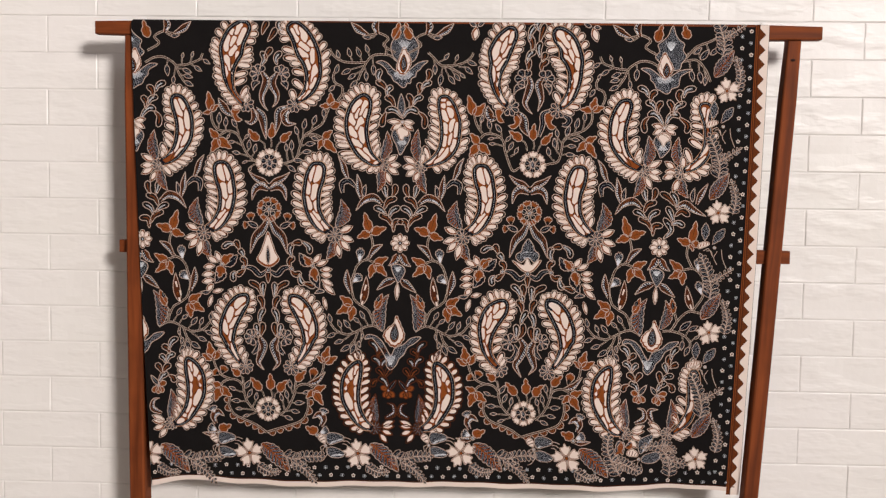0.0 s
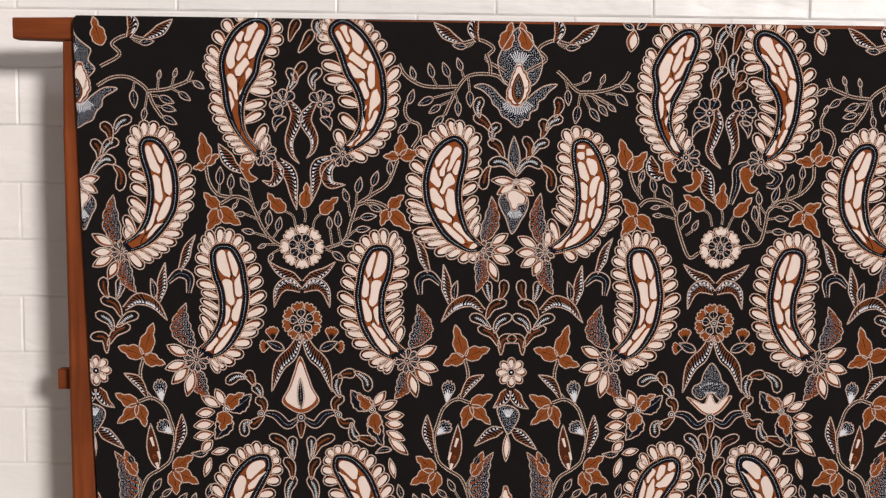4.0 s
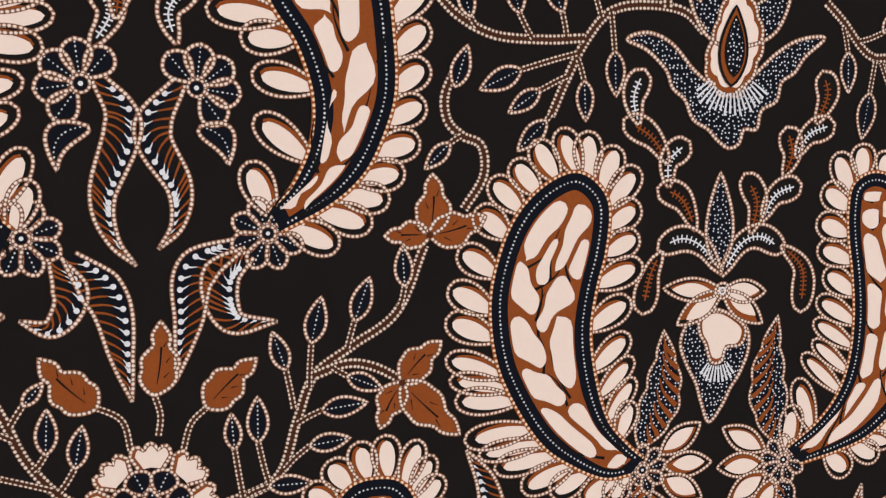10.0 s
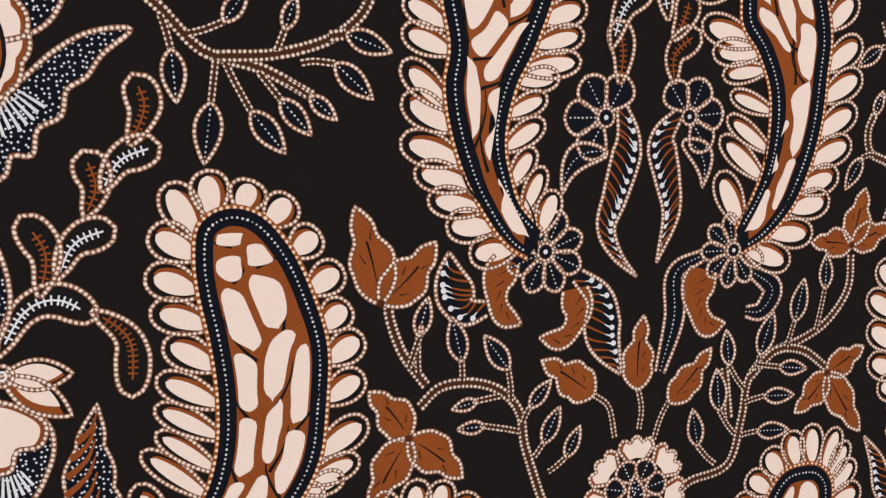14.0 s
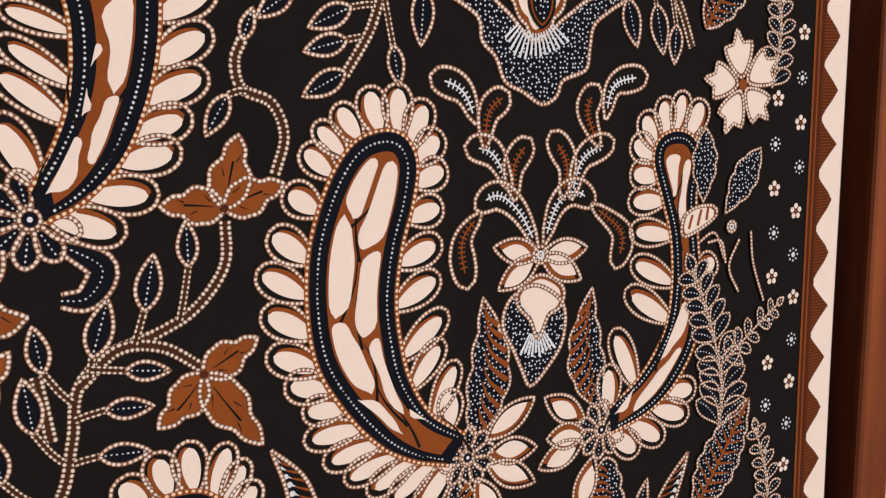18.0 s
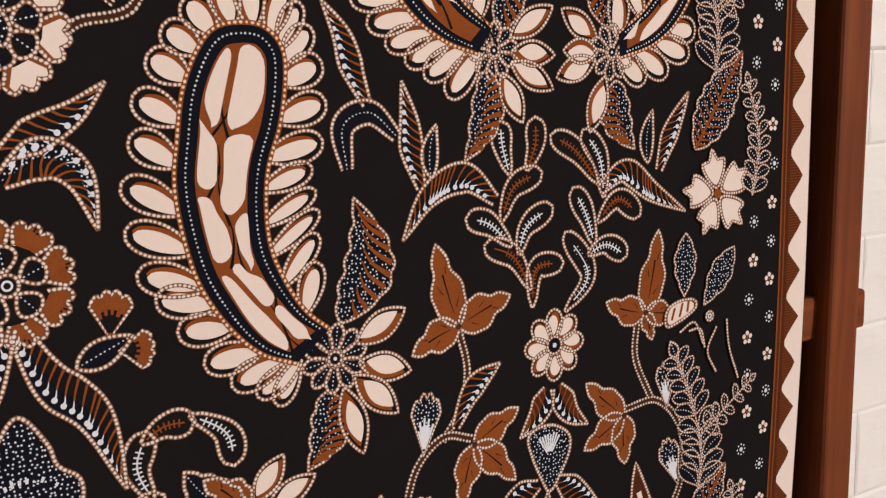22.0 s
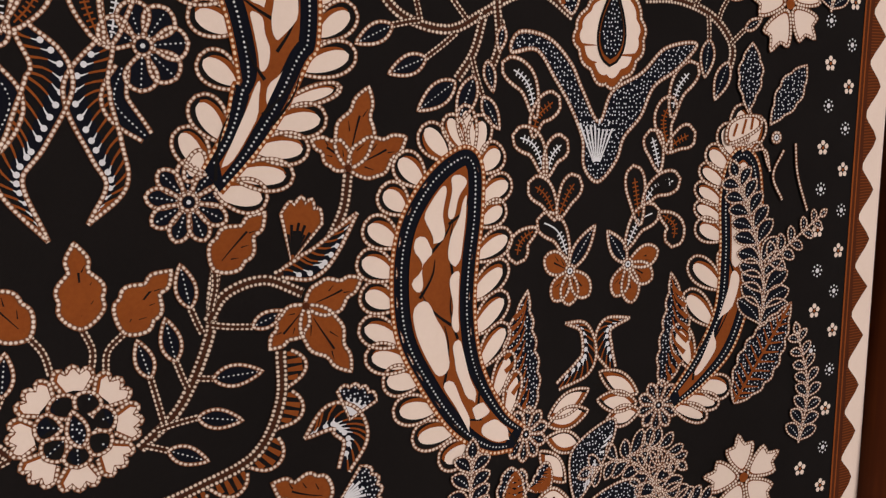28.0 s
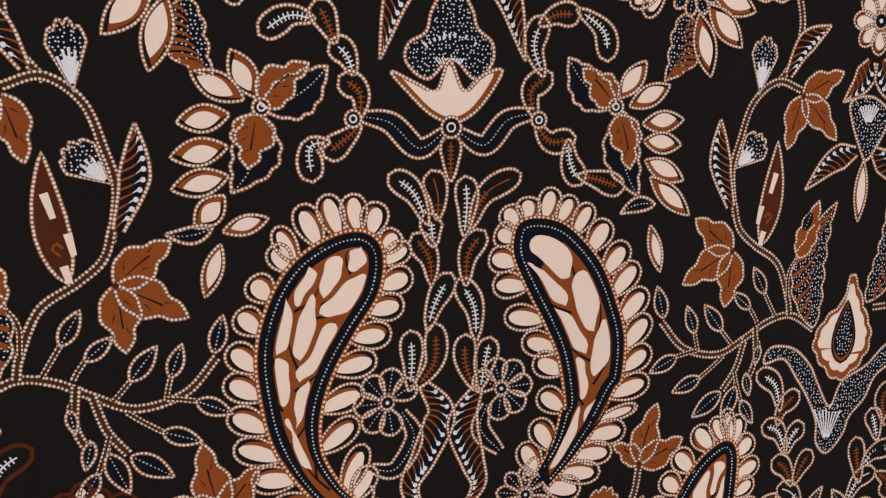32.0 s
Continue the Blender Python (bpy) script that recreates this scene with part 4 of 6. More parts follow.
    sprig(p, [[(-412, 1291), (-409, 1273), (-400, 1259), (-385, 1255)], [(-396, 1248), (-380, 1256), (-365, 1251), (-357, 1238), (-350, 1222), (-339, 1208), (-326, 1200)]], [
        ((-398, 1259), (-397, 1269), (-396, 1289)), ((-384, 1256), (-385, 1264), (-384, 1281)), ((-359, 1243), (-365, 1263), (-374, 1277)), ((-355, 1235), (-350, 1243), (-343, 1251)), ((-376, 1255), (-378, 1249), (-383, 1242)), ((-354, 1230), (-369, 1237), (-381, 1236)),
        ((-348, 1218), (-343, 1224), (-342, 1241)), ((-339, 1209), (-333, 1218), (-330, 1234)), ((-341, 1210), (-359, 1216), (-373, 1219)), ((-334, 1203), (-346, 1203), (-355, 1199)), ((-330, 1198), (-339, 1193), (-343, 1183))])
    sprig(p, [[(-280, 1199), (-259, 1208), (-251, 1230), (-244, 1248), (-229, 1259), (-211, 1272), (-200, 1298)], [(-244, 1248), (-231, 1252), (-220, 1250), (-209, 1244)]], [
        ((-246, 1243), (-245, 1261), (-241, 1279)), ((-231, 1258), (-228, 1269), (-222, 1286)), ((-210, 1274), (-208, 1282), (-209, 1298)), ((-252, 1235), (-255, 1251), (-260, 1266)), ((-237, 1251), (-231, 1247), (-217, 1241)), ((-251, 1229), (-241, 1234), (-223, 1236)),
        ((-262, 1206), (-266, 1223), (-266, 1241)), ((-272, 1201), (-275, 1221), (-276, 1235)), ((-256, 1211), (-246, 1220), (-230, 1222)), ((-270, 1202), (-262, 1205), (-245, 1205)), ((-280, 1198), (-272, 1195), (-258, 1185))])
    p.begin("three_leaf_spray")
    p.trefoil((-412, 1291), [(-417, 1326), (-397, 1302), (-426, 1287)], 15)
    p.end()
    p.begin("three_leaf_spray")
    p.trefoil((-398, 1243), [(-414, 1260), (-411, 1218), (-374, 1225)], 17)
    p.end()
    p.begin("three_leaf_spray")
    p.trefoil((-198, 1302), [(-197, 1326), (-216, 1302), (-175, 1309)], 14)
    p.end()
    p.begin("three_leaf_spray")
    p.trefoil((-209, 1243), [(-193, 1259), (-218, 1225), (-185, 1220)], 15)
    p.end()


def middle_upper(p):
    """The upper half of the column between the two pairs of hanging paisleys."""
    drop_motif(p, [(-108, 1197), (-120, 1196), (-134, 1202), (-148, 1212), (-160, 1229), (-169, 1249), (-172, 1272), (-169, 1291), (-162, 1308),
                   (-151, 1320), (-138, 1326), (-128, 1322), (-122, 1312), (-123, 1294), (-127, 1277), (-129, 1259), (-126, 1239), (-120, 1221), (-110, 1209), (-103, 1203)],
               [(-118, 1185), (-131, 1186), (-145, 1191), (-158, 1194), (-170, 1204), (-183, 1217),
                (-187, 1234), (-191, 1252), (-191, 1268), (-190, 1281), (-186, 1296), (-179, 1312), (-173, 1324), (-164, 1331), (-155, 1339), (-144, 1344), (-132, 1343), (-119, 1337),
                (-109, 1328), (-108, 1313), (-108, 1300), (-106, 1288), (-111, 1273), (-111, 1258), (-109, 1248), (-108, 1239), (-109, 1229)],
               [((-158, 1290), (-141, 1313), 10.5), ((-145, 1286), (-133, 1312), 9), ((-154, 1269), (-160, 1291), 9.5), ((-150, 1262), (-140, 1284), 9), ((-151, 1246), (-162, 1267), 9),
                ((-138, 1237), (-144, 1268), 8), ((-141, 1231), (-158, 1245), 8.5), ((-125, 1208), (-151, 1228), 10), ((-114, 1207), (-137, 1228), 6)])
    drop_motif(p, [(-32, 1202), (-17, 1213), (-7, 1226), (-2, 1242), (-1, 1261), (-3, 1280), (-6, 1296), (-7, 1309), (-5, 1320), (4, 1325), (15, 1322), (25, 1310),
                   (32, 1294), (37, 1275), (36, 1253), (33, 1234), (24, 1218), (11, 1206), (-4, 1200), (-25, 1195)],
               [(-30, 1222), (-29, 1234), (-27, 1245), (-22, 1251), (-22, 1260), (-21, 1270), (-18, 1282), (-22, 1293), (-23, 1305), (-21, 1319), (-15, 1334), (-2, 1338), (13, 1334), (26, 1328),
                (35, 1316), (43, 1303), (45, 1290), (50, 1278), (50, 1264), (51, 1247), (48, 1233), (35, 1221), (28, 1208), (16, 1194), (1, 1188)],
               [((5, 1301), (5, 1309), 6), ((11, 1276), (3, 1299), 8), ((20, 1283), (12, 1303), 8), ((9, 1255), (7, 1276), 8), ((17, 1257), (22, 1283), 8),
                ((5, 1232), (8, 1253), 7), ((16, 1236), (20, 1259), 7), ((-4, 1214), (6, 1230), 6), ((-26, 1200), (-4, 1220), 5), ((-11, 1203), (15, 1231), 7.5)], 5.8)
    p.begin("foot_flower")
    p.stipple_leaf((-104, 1208), (-95, 1259), 14, -3)
    p.stipple_leaf((-108, 1193), (-111, 1151), 13, 3)
    for tip in ((-76, 1217), (-70, 1199), (-74, 1183), (-87, 1163)):
        p.petal(lerp((-103, 1199), tip, 0.3), tip, 11, 2, True)
    p.flower((-103, 1198), 10.5, 9, start=10)
    p.end()
    p.begin("foot_flower")
    p.stipple_leaf((-37, 1205), (-40, 1263), 14, 3)
    p.stipple_leaf((-33, 1188), (-24, 1149), 14, -3)
    for tip in ((-65, 1214), (-67, 1196), (-61, 1180), (-47, 1170)):
        p.petal(lerp((-34, 1197), tip, 0.3), tip, 11, 2, True)
    p.flower((-34, 1197), 10.5, 9, start=10)
    p.end()
    p.begin("crown_drop")
    p.blob([(-67, 1445), (-81, 1428), (-90, 1409), (-85, 1389), (-74, 1379), (-56, 1380), (-45, 1389), (-41, 1410), (-52, 1429)], "stipple", 1, edge="bead")
    p.rays((-66, 1401), 3, 18, 55, 125, 9, layer=3)
    p.blob([(-116, 1380), (-107, 1383), (-96, 1379), (-85, 1368), (-75, 1361), (-68, 1358), (-57, 1367), (-47, 1376), (-36, 1382), (-24, 1383), (-33, 1375), (-38, 1368), (-44, 1364), (-46, 1356), (-53, 1352),
            (-55, 1344), (-61, 1344), (-63, 1338), (-68, 1336), (-74, 1340), (-78, 1344), (-85, 1348), (-89, 1356), (-95, 1361), (-98, 1368), (-107, 1376)], "stipple", 2, edge="bead")
    p.rays((-68, 1371), 12, 21, 215, 325, 17, layer=6)
    p.cream_blob([(-67, 1407), (-73, 1395), (-77, 1383), (-80, 1370), (-74, 1360), (-66, 1358), (-59, 1365), (-54, 1379), (-56, 1390), (-61, 1399)], waves=12)
    p.leaf((-68, 1362), (-67, 1395), 13, "brown", None, layer=6, edge=None, n=12)
    p.leaf((-67, 1366), (-67, 1391), 8.5, "stipple", None, layer=8, edge="ink", ew=0.8)
    p.end()
    p.begin("white_blossom")
    p.leaf((-70, 1285), (-71, 1326), 13, "stipple", None, peak=0.4)
    p.blob([(-82, 1263), (-87, 1253), (-83, 1242), (-79, 1235), (-76, 1226), (-72, 1217), (-66, 1224), (-62, 1232), (-58, 1238), (-54, 1249), (-56, 1259), (-68, 1266)], "stipple", 1, edge="bead")
    p.rays((-69, 1250), 8, 15, 235, 305, 10, layer=3)
    p.cream_blob([(-78, 1264), (-71, 1267), (-63, 1264), (-56, 1258), (-58, 1251), (-65, 1250), (-67, 1244), (-72, 1244), (-75, 1252), (-78, 1257)])
    for tip in ((-96, 1277), (-47, 1274), (-89, 1261), (-48, 1260)):
        p.petal((-68, 1275), tip, 10, 3, True)
    p.ring((-68, 1275), 3.4)
    p.end()
    beans(p, [("pale", (-110, 1348), (-112, 1357), (-108, 1367)), ("brown", (-97, 1332), (-104, 1341), (-115, 1347)), ("pale", (-95, 1322), (-95, 1331), (-87, 1338)), ("brown", (-83, 1304), (-89, 1315), (-99, 1319)),
              ("brown", (-25, 1349), (-21, 1359), (-24, 1368)), ("pale", (-34, 1334), (-29, 1342), (-18, 1346)), ("brown", (-40, 1326), (-37, 1334), (-40, 1344)), ("pale", (-49, 1307), (-44, 1316), (-33, 1320)),
              ("brown", (-55, 1302), (-53, 1313), (-59, 1324)), ("pale", (-71, 1285), (-78, 1294), (-88, 1298), (-98, 1294)), ("brown", (-98, 1291), (-102, 1283), (-105, 1268)),
              ("pale", (-67, 1284), (-60, 1295), (-50, 1298), (-40, 1292)), ("brown", (-38, 1292), (-29, 1283), (-29, 1266))])
    sprig(p, [[(-81, 1384), (-91, 1392), (-108, 1394), (-123, 1391), (-133, 1380), (-141, 1365), (-148, 1349)], [(-134, 1380), (-151, 1379), (-171, 1380), (-185, 1386), (-194, 1394), (-199, 1404)],
              [(-187, 1368), (-192, 1357), (-191, 1347), (-185, 1341), (-177, 1337), (-176, 1325), (-184, 1312)], [(-98, 1393), (-99, 1405), (-103, 1416)]],
          [((-148, 1350), (-150, 1347), (-162, 1335)), ((-141, 1365), (-153, 1359), (-166, 1350)), ((-137, 1374), (-161, 1367), (-178, 1359)), ((-179, 1383), (-182, 1387), (-186, 1401)), ((-156, 1379), (-162, 1389), (-166, 1405)),
           ((-142, 1380), (-144, 1390), (-151, 1406)), ((-127, 1388), (-130, 1397), (-135, 1411)), ((-123, 1391), (-121, 1375), (-120, 1357)), ((-137, 1372), (-134, 1363), (-133, 1347)), (None, (-188, 1360), (-183, 1376)), ((-185, 1341), (-190, 1338), (-200, 1328))], "branching_sprig")
    sprig(p, [[(-24, 1398), (-15, 1390), (-5, 1379), (2, 1375), (17, 1371), (34, 1362)], [(2, 1375), (22, 1376), (40, 1381), (51, 1389), (56, 1398)], [(40, 1382), (46, 1383)]],
          [((-15, 1388), (-12, 1377), (-11, 1360)), ((2, 1374), (0, 1360), (-3, 1340)), ((5, 1373), (13, 1357), (24, 1343)), ((16, 1370), (23, 1361), (33, 1349)), ((25, 1367), (33, 1362), (42, 1354)),
           ((30, 1373), (42, 1373), (55, 1361)), (None, (46, 1383), (62, 1377)), ((-7, 1382), (5, 1386), (13, 1397)), ((22, 1377), (25, 1384), (29, 1395))], "branching_sprig")


def hanging_pair(p):
    """The pair of paisleys hanging from the bar beside the end border, with its flowers and sprigs."""
    drop_motif(p, [(115, 1302), (106, 1308), (97, 1320), (89, 1335), (84, 1351), (82, 1366), (84, 1380),
                   (81, 1399), (86, 1414), (98, 1432), (115, 1445), (129, 1444), (135, 1429), (128, 1408),
                   (117, 1380), (110, 1367), (106, 1354), (105, 1343), (107, 1333), (111, 1322), (120, 1312)],
               [(91, 1305), (82, 1316), (75, 1326), (70, 1336), (65, 1347), (66, 1362), (66, 1374), (66, 1385),
                (70, 1406), (76, 1423), (84, 1438), (92, 1450), (105, 1457), (119, 1458), (132, 1456), (144, 1449), (148, 1435), (147, 1418), (144, 1406), (138, 1395),
                (136, 1375), (127, 1369), (122, 1362), (121, 1353), (117, 1343), (121, 1336), (126, 1327)],
               [((92, 1347), (90, 1377), 10), ((99, 1339), (103, 1366), 8.5), ((98, 1368), (115, 1389), 12), ((98, 1324), (90, 1346), 8.5), ((116, 1308), (102, 1333), 9.5),
                ((92, 1386), (102, 1418), 10), ((106, 1420), (117, 1439), 11), ((119, 1416), (128, 1437), 11), ((107, 1390), (125, 1413), 10)])
    drop_motif(p, [(208, 1308), (216, 1322), (221, 1335), (223, 1351), (222, 1365), (216, 1379), (208, 1390),
                   (206, 1405), (195, 1422), (194, 1438), (204, 1446), (220, 1442), (236, 1428), (246, 1407),
                   (251, 1387), (250, 1371), (248, 1351), (243, 1333), (235, 1317), (223, 1305), (211, 1299)],
               [(199, 1332), (199, 1346), (202, 1354), (203, 1363), (199, 1370), (194, 1379),
                (184, 1402), (181, 1417), (181, 1431), (187, 1445), (198, 1455), (212, 1459), (226, 1454), (239, 1445), (250, 1434), (257, 1420),
                (267, 1385), (268, 1371), (266, 1357), (264, 1343), (258, 1330), (254, 1319), (246, 1305), (235, 1293)],
               [((232, 1369), (219, 1385), 10), ((241, 1368), (236, 1391), 11), ((234, 1337), (241, 1369), 10), ((224, 1330), (230, 1353), 9), ((227, 1316), (235, 1337), 8.5), ((211, 1306), (222, 1325), 6.5),
                ((221, 1397), (202, 1419), 9), ((225, 1407), (205, 1439), 10), ((241, 1393), (227, 1425), 10)])
    p.begin("foot_flower")
    p.hook([(106, 1302), (102, 1292), (104, 1282), (112, 1277)], 13)
    p.feather([(98, 1284), (89, 1284), (84, 1295), (83, 1306)], 15, 1, head=0.5)
    p.hook([(135, 1289), (136, 1278), (130, 1270), (120, 1271)], 13)
    p.feather([(136, 1294), (146, 1284), (148, 1268), (156, 1253)], 16, 1, head=0.5)
    p.flower((122, 1304), 15, 8, start=20)
    p.end()
    p.begin("foot_flower")
    p.band([(193, 1299), (180, 1292), (180, 1274), (174, 1252)], 9)
    p.band([(216, 1291), (227, 1283), (222, 1274), (214, 1274)], 9)
    p.hook([(193, 1293), (190, 1281), (195, 1270), (204, 1270)], 15)
    p.flower((207, 1300), 14, 9, start=20)
    p.end()
    p.begin("hanging_flower")
    p.leaf((148, 1341), (129, 1325), 10, "navy", "dots", bend=-7, peak=0.35)
    p.feather([(154, 1358), (157, 1344), (152, 1325), (148, 1312), (153, 1301), (162, 1292)], 12.5, 1)
    p.flower((147, 1354), 16, 4, start=60, arc=240, w=13)
    p.end()
    p.begin("hanging_flower")
    p.leaf((182, 1345), (191, 1326), 10, "navy", "dots", bend=5, peak=0.35)
    p.feather([(179, 1355), (172, 1345), (175, 1330), (177, 1316), (171, 1297)], 12.5, -1)
    p.flower((184, 1354), 14.5, 4, start=-55, arc=240, w=12)
    p.end()
    beans(p, [("brown", (153, 1369), (154, 1379), (151, 1389)), ("brown", (177, 1369), (177, 1378), (187, 1386)),
              ("pale", (150, 1383), (155, 1396), (165, 1402)), ("brown", (159, 1404), (160, 1416), (154, 1429)), ("pale", (154, 1422), (157, 1436), (165, 1447)), ("brown", (177, 1385), (181, 1392), (183, 1400)), ("pale", (173, 1394), (171, 1408), (175, 1418)), ("brown", (173, 1422), (177, 1436), (181, 1449)), ("pale", (171, 1439), (167, 1447), (171, 1455))])
    p.begin("hanging_bud")
    p.petal((265, 1444), (273, 1419), 13, 1, True)
    p.leaf((262, 1445), (249, 1451), 7, "navy", "dots")
    p.leaf((267, 1445), (279, 1443), 7, "navy", "dots")
    p.end()
    p.begin("hanging_bud")
    p.petal((61, 1444), (57, 1420), 13, 1, True)
    p.leaf((60, 1445), (48, 1451), 7, "navy", "dots")
    p.leaf((64, 1445), (75, 1454), 7, "navy", "dots")
    p.end()
    p.begin("brown_leaves")
    p.twig([(154, 1227), (151, 1240), (144, 1246)])
    p.leaf((144, 1246), (121, 1262), 14, "brown", "vein", scallop=1.2, bumps=3, peak=0.35)
    p.twig([(165, 1229), (166, 1238), (164, 1247)])
    p.leaf((164, 1246), (166, 1276), 13, "brown", "vein", scallop=1.2, bumps=3, peak=0.35)
    p.twig([(172, 1224), (175, 1233), (179, 1240)])
    p.leaf((179, 1239), (198, 1260), 12, "brown", "vein", scallop=1.2, bumps=3, peak=0.35)
    p.end()
    p.begin("rosette")
    p.rosette((164, 1203), 22.5, "cream", 7)
    p.end()
    sprig(p, [[(61, 1295), (60, 1285), (65, 1270), (74, 1257)], [(71, 1249), (80, 1256), (94, 1256), (105, 1251), (112, 1242), (115, 1226), (128, 1193), (140, 1197)]], [
        ((71, 1262), (71, 1276), (75, 1290)), ((88, 1257), (88, 1265), (84, 1282)), ((108, 1247), (107, 1260), (97, 1274)), ((113, 1238), (116, 1244), (125, 1254)), ((104, 1250), (94, 1249), (84, 1247)), ((112, 1235), (97, 1239), (86, 1239)),
        ((118, 1224), (122, 1229), (129, 1243)), ((124, 1217), (132, 1222), (138, 1234)), ((67, 1264), (72, 1277), (72, 1280))])
    sprig(p, [[(183, 1198), (190, 1204), (208, 1209), (214, 1228), (217, 1245), (227, 1255), (243, 1260), (256, 1267), (266, 1280), (267, 1295)], [(218, 1246), (230, 1256), (244, 1255), (257, 1246)], [(285, 1309), (289, 1322), (285, 1333), (275, 1338), (273, 1347), (276, 1354)], [(208, 1229), (205, 1251)]], [
        ((221, 1248), (222, 1255), (228, 1273)), ((235, 1257), (239, 1268), (243, 1286)), ((250, 1263), (254, 1281), (254, 1296)), ((215, 1241), (207, 1252), (205, 1267)), ((221, 1251), (232, 1249), (246, 1247)), ((215, 1235), (225, 1237), (240, 1236)),
        ((211, 1222), (203, 1233), (201, 1251)), ((202, 1210), (193, 1219), (190, 1235)), ((214, 1221), (222, 1222), (238, 1221)), (None, (276, 1354), (280, 1364)), ((277, 1337), (270, 1336), (262, 1323))])
    p.begin("three_leaf_spray")
    p.trefoil((267, 1299), [(273, 1323), (246, 1301), (288, 1306)], 14)
    p.end()
    p.begin("three_leaf_spray")
    p.trefoil((257, 1244), [(276, 1254), (241, 1228), (276, 1216)], 14)
    p.end()
    p.begin("three_leaf_spray")
    p.trefoil((57, 1289), [(48, 1324), (78, 1310)], 16)
    p.end()
    p.begin("three_leaf_spray")
    p.trefoil((67, 1238), [(52, 1257), (52, 1213), (88, 1220)], 15)
    p.end()


def upper_buds(p):
    """A curling stem, a bud and two feathers under the bar, beside a crown drop."""
    sprig(p, [[(379, 1397), (358, 1410), (366, 1422), (350, 1431), (328, 1428), (306, 1444)]], [((344, 1428), (336, 1423), (320, 1425))], "bud_sprig")
    p.begin("brown_bud")
    p.leaf((377, 1420), (386, 1451), 15, "brown", "vein", scallop=1.4, bumps=2)
    p.feather([(348, 1429), (343, 1443), (349, 1456)], 12, 1, head=0.5)
    p.feather([(330, 1428), (315, 1436), (300, 1449)], 12, 1, head=0.5)
    p.end()


def end_upper_side(p):
    """Paisley, foot flower, beans and sprigs on the inner side of an end column."""
    drop_motif(p, [(351, 1193), (335, 1198), (321, 1207), (308, 1222), (298, 1240), (295, 1260), (296, 1279), (300, 1294), (307, 1309), (316, 1319), (327, 1322), (335, 1319), (339, 1310),
                   (337, 1296), (332, 1280), (329, 1262), (330, 1246), (334, 1229), (343, 1214), (358, 1203)],
               [(335, 1175), (324, 1183), (315, 1189), (306, 1196), (298, 1204), (291, 1214), (291, 1225), (285, 1236), (279, 1248), (278, 1263), (277, 1277), (282, 1290), (288, 1304), (295, 1318), (300, 1326),
                (308, 1332), (320, 1338), (332, 1339), (344, 1333), (350, 1321), (352, 1308), (350, 1294), (349, 1281), (348, 1268), (351, 1254), (349, 1243), (355, 1234), (352, 1223)],
               [((313, 1292), (322, 1313), 9), ((317, 1281), (329, 1311), 11.5), ((305, 1257), (310, 1295), 10.5), ((316, 1249), (322, 1280), 8), ((318, 1227), (304, 1255), 10.5), ((331, 1217), (320, 1248), 9), ((334, 1206), (311, 1227), 9), ((350, 1196), (329, 1212), 7), ((357, 1199), (333, 1219), 7)])
    p.begin("foot_flower")
    p.stipple_leaf((363, 1202), (367, 1257), 15, -3)
    p.stipple_leaf((356, 1186), (343, 1148), 13, 3)
    for tip in ((391, 1213), (392, 1192), (391, 1177), (374, 1163)):
        p.petal(lerp((358, 1194), tip, 0.3), tip, 11, 2, True)
    p.flower((359, 1194), 11.5, 10, start=10)
    p.end()
    beans(p, [("pale", (364, 1326), (359, 1336), (347, 1341)), ("brown", (369, 1317), (371, 1328), (379, 1334)), ("pale", (379, 1300), (372, 1312), (361, 1315)), ("brown", (382, 1296), (382, 1307), (389, 1316)),
              ("pale", (391, 1277), (384, 1289), (374, 1296), (365, 1292)), ("brown", (365, 1288), (358, 1279), (360, 1263))])
    sprig(p, [[(383, 1376), (367, 1385), (350, 1386), (336, 1379), (328, 1371), (322, 1357), (312, 1342)], [(328, 1371), (309, 1373), (294, 1378), (284, 1383), (279, 1393)]], [
        ((285, 1382), (278, 1382), (266, 1374)), ((302, 1374), (294, 1370), (281, 1361)), ((324, 1366), (315, 1365), (299, 1358)), ((319, 1355), (313, 1354), (297, 1350)), (None, (312, 1343), (296, 1335)), ((328, 1369), (331, 1352), (333, 1338)), ((341, 1382), (344, 1372), (342, 1352)),
        ((302, 1375), (299, 1386), (296, 1396)), ((317, 1372), (316, 1384), (314, 1394))], "branching_sprig")
    upper_buds(p)


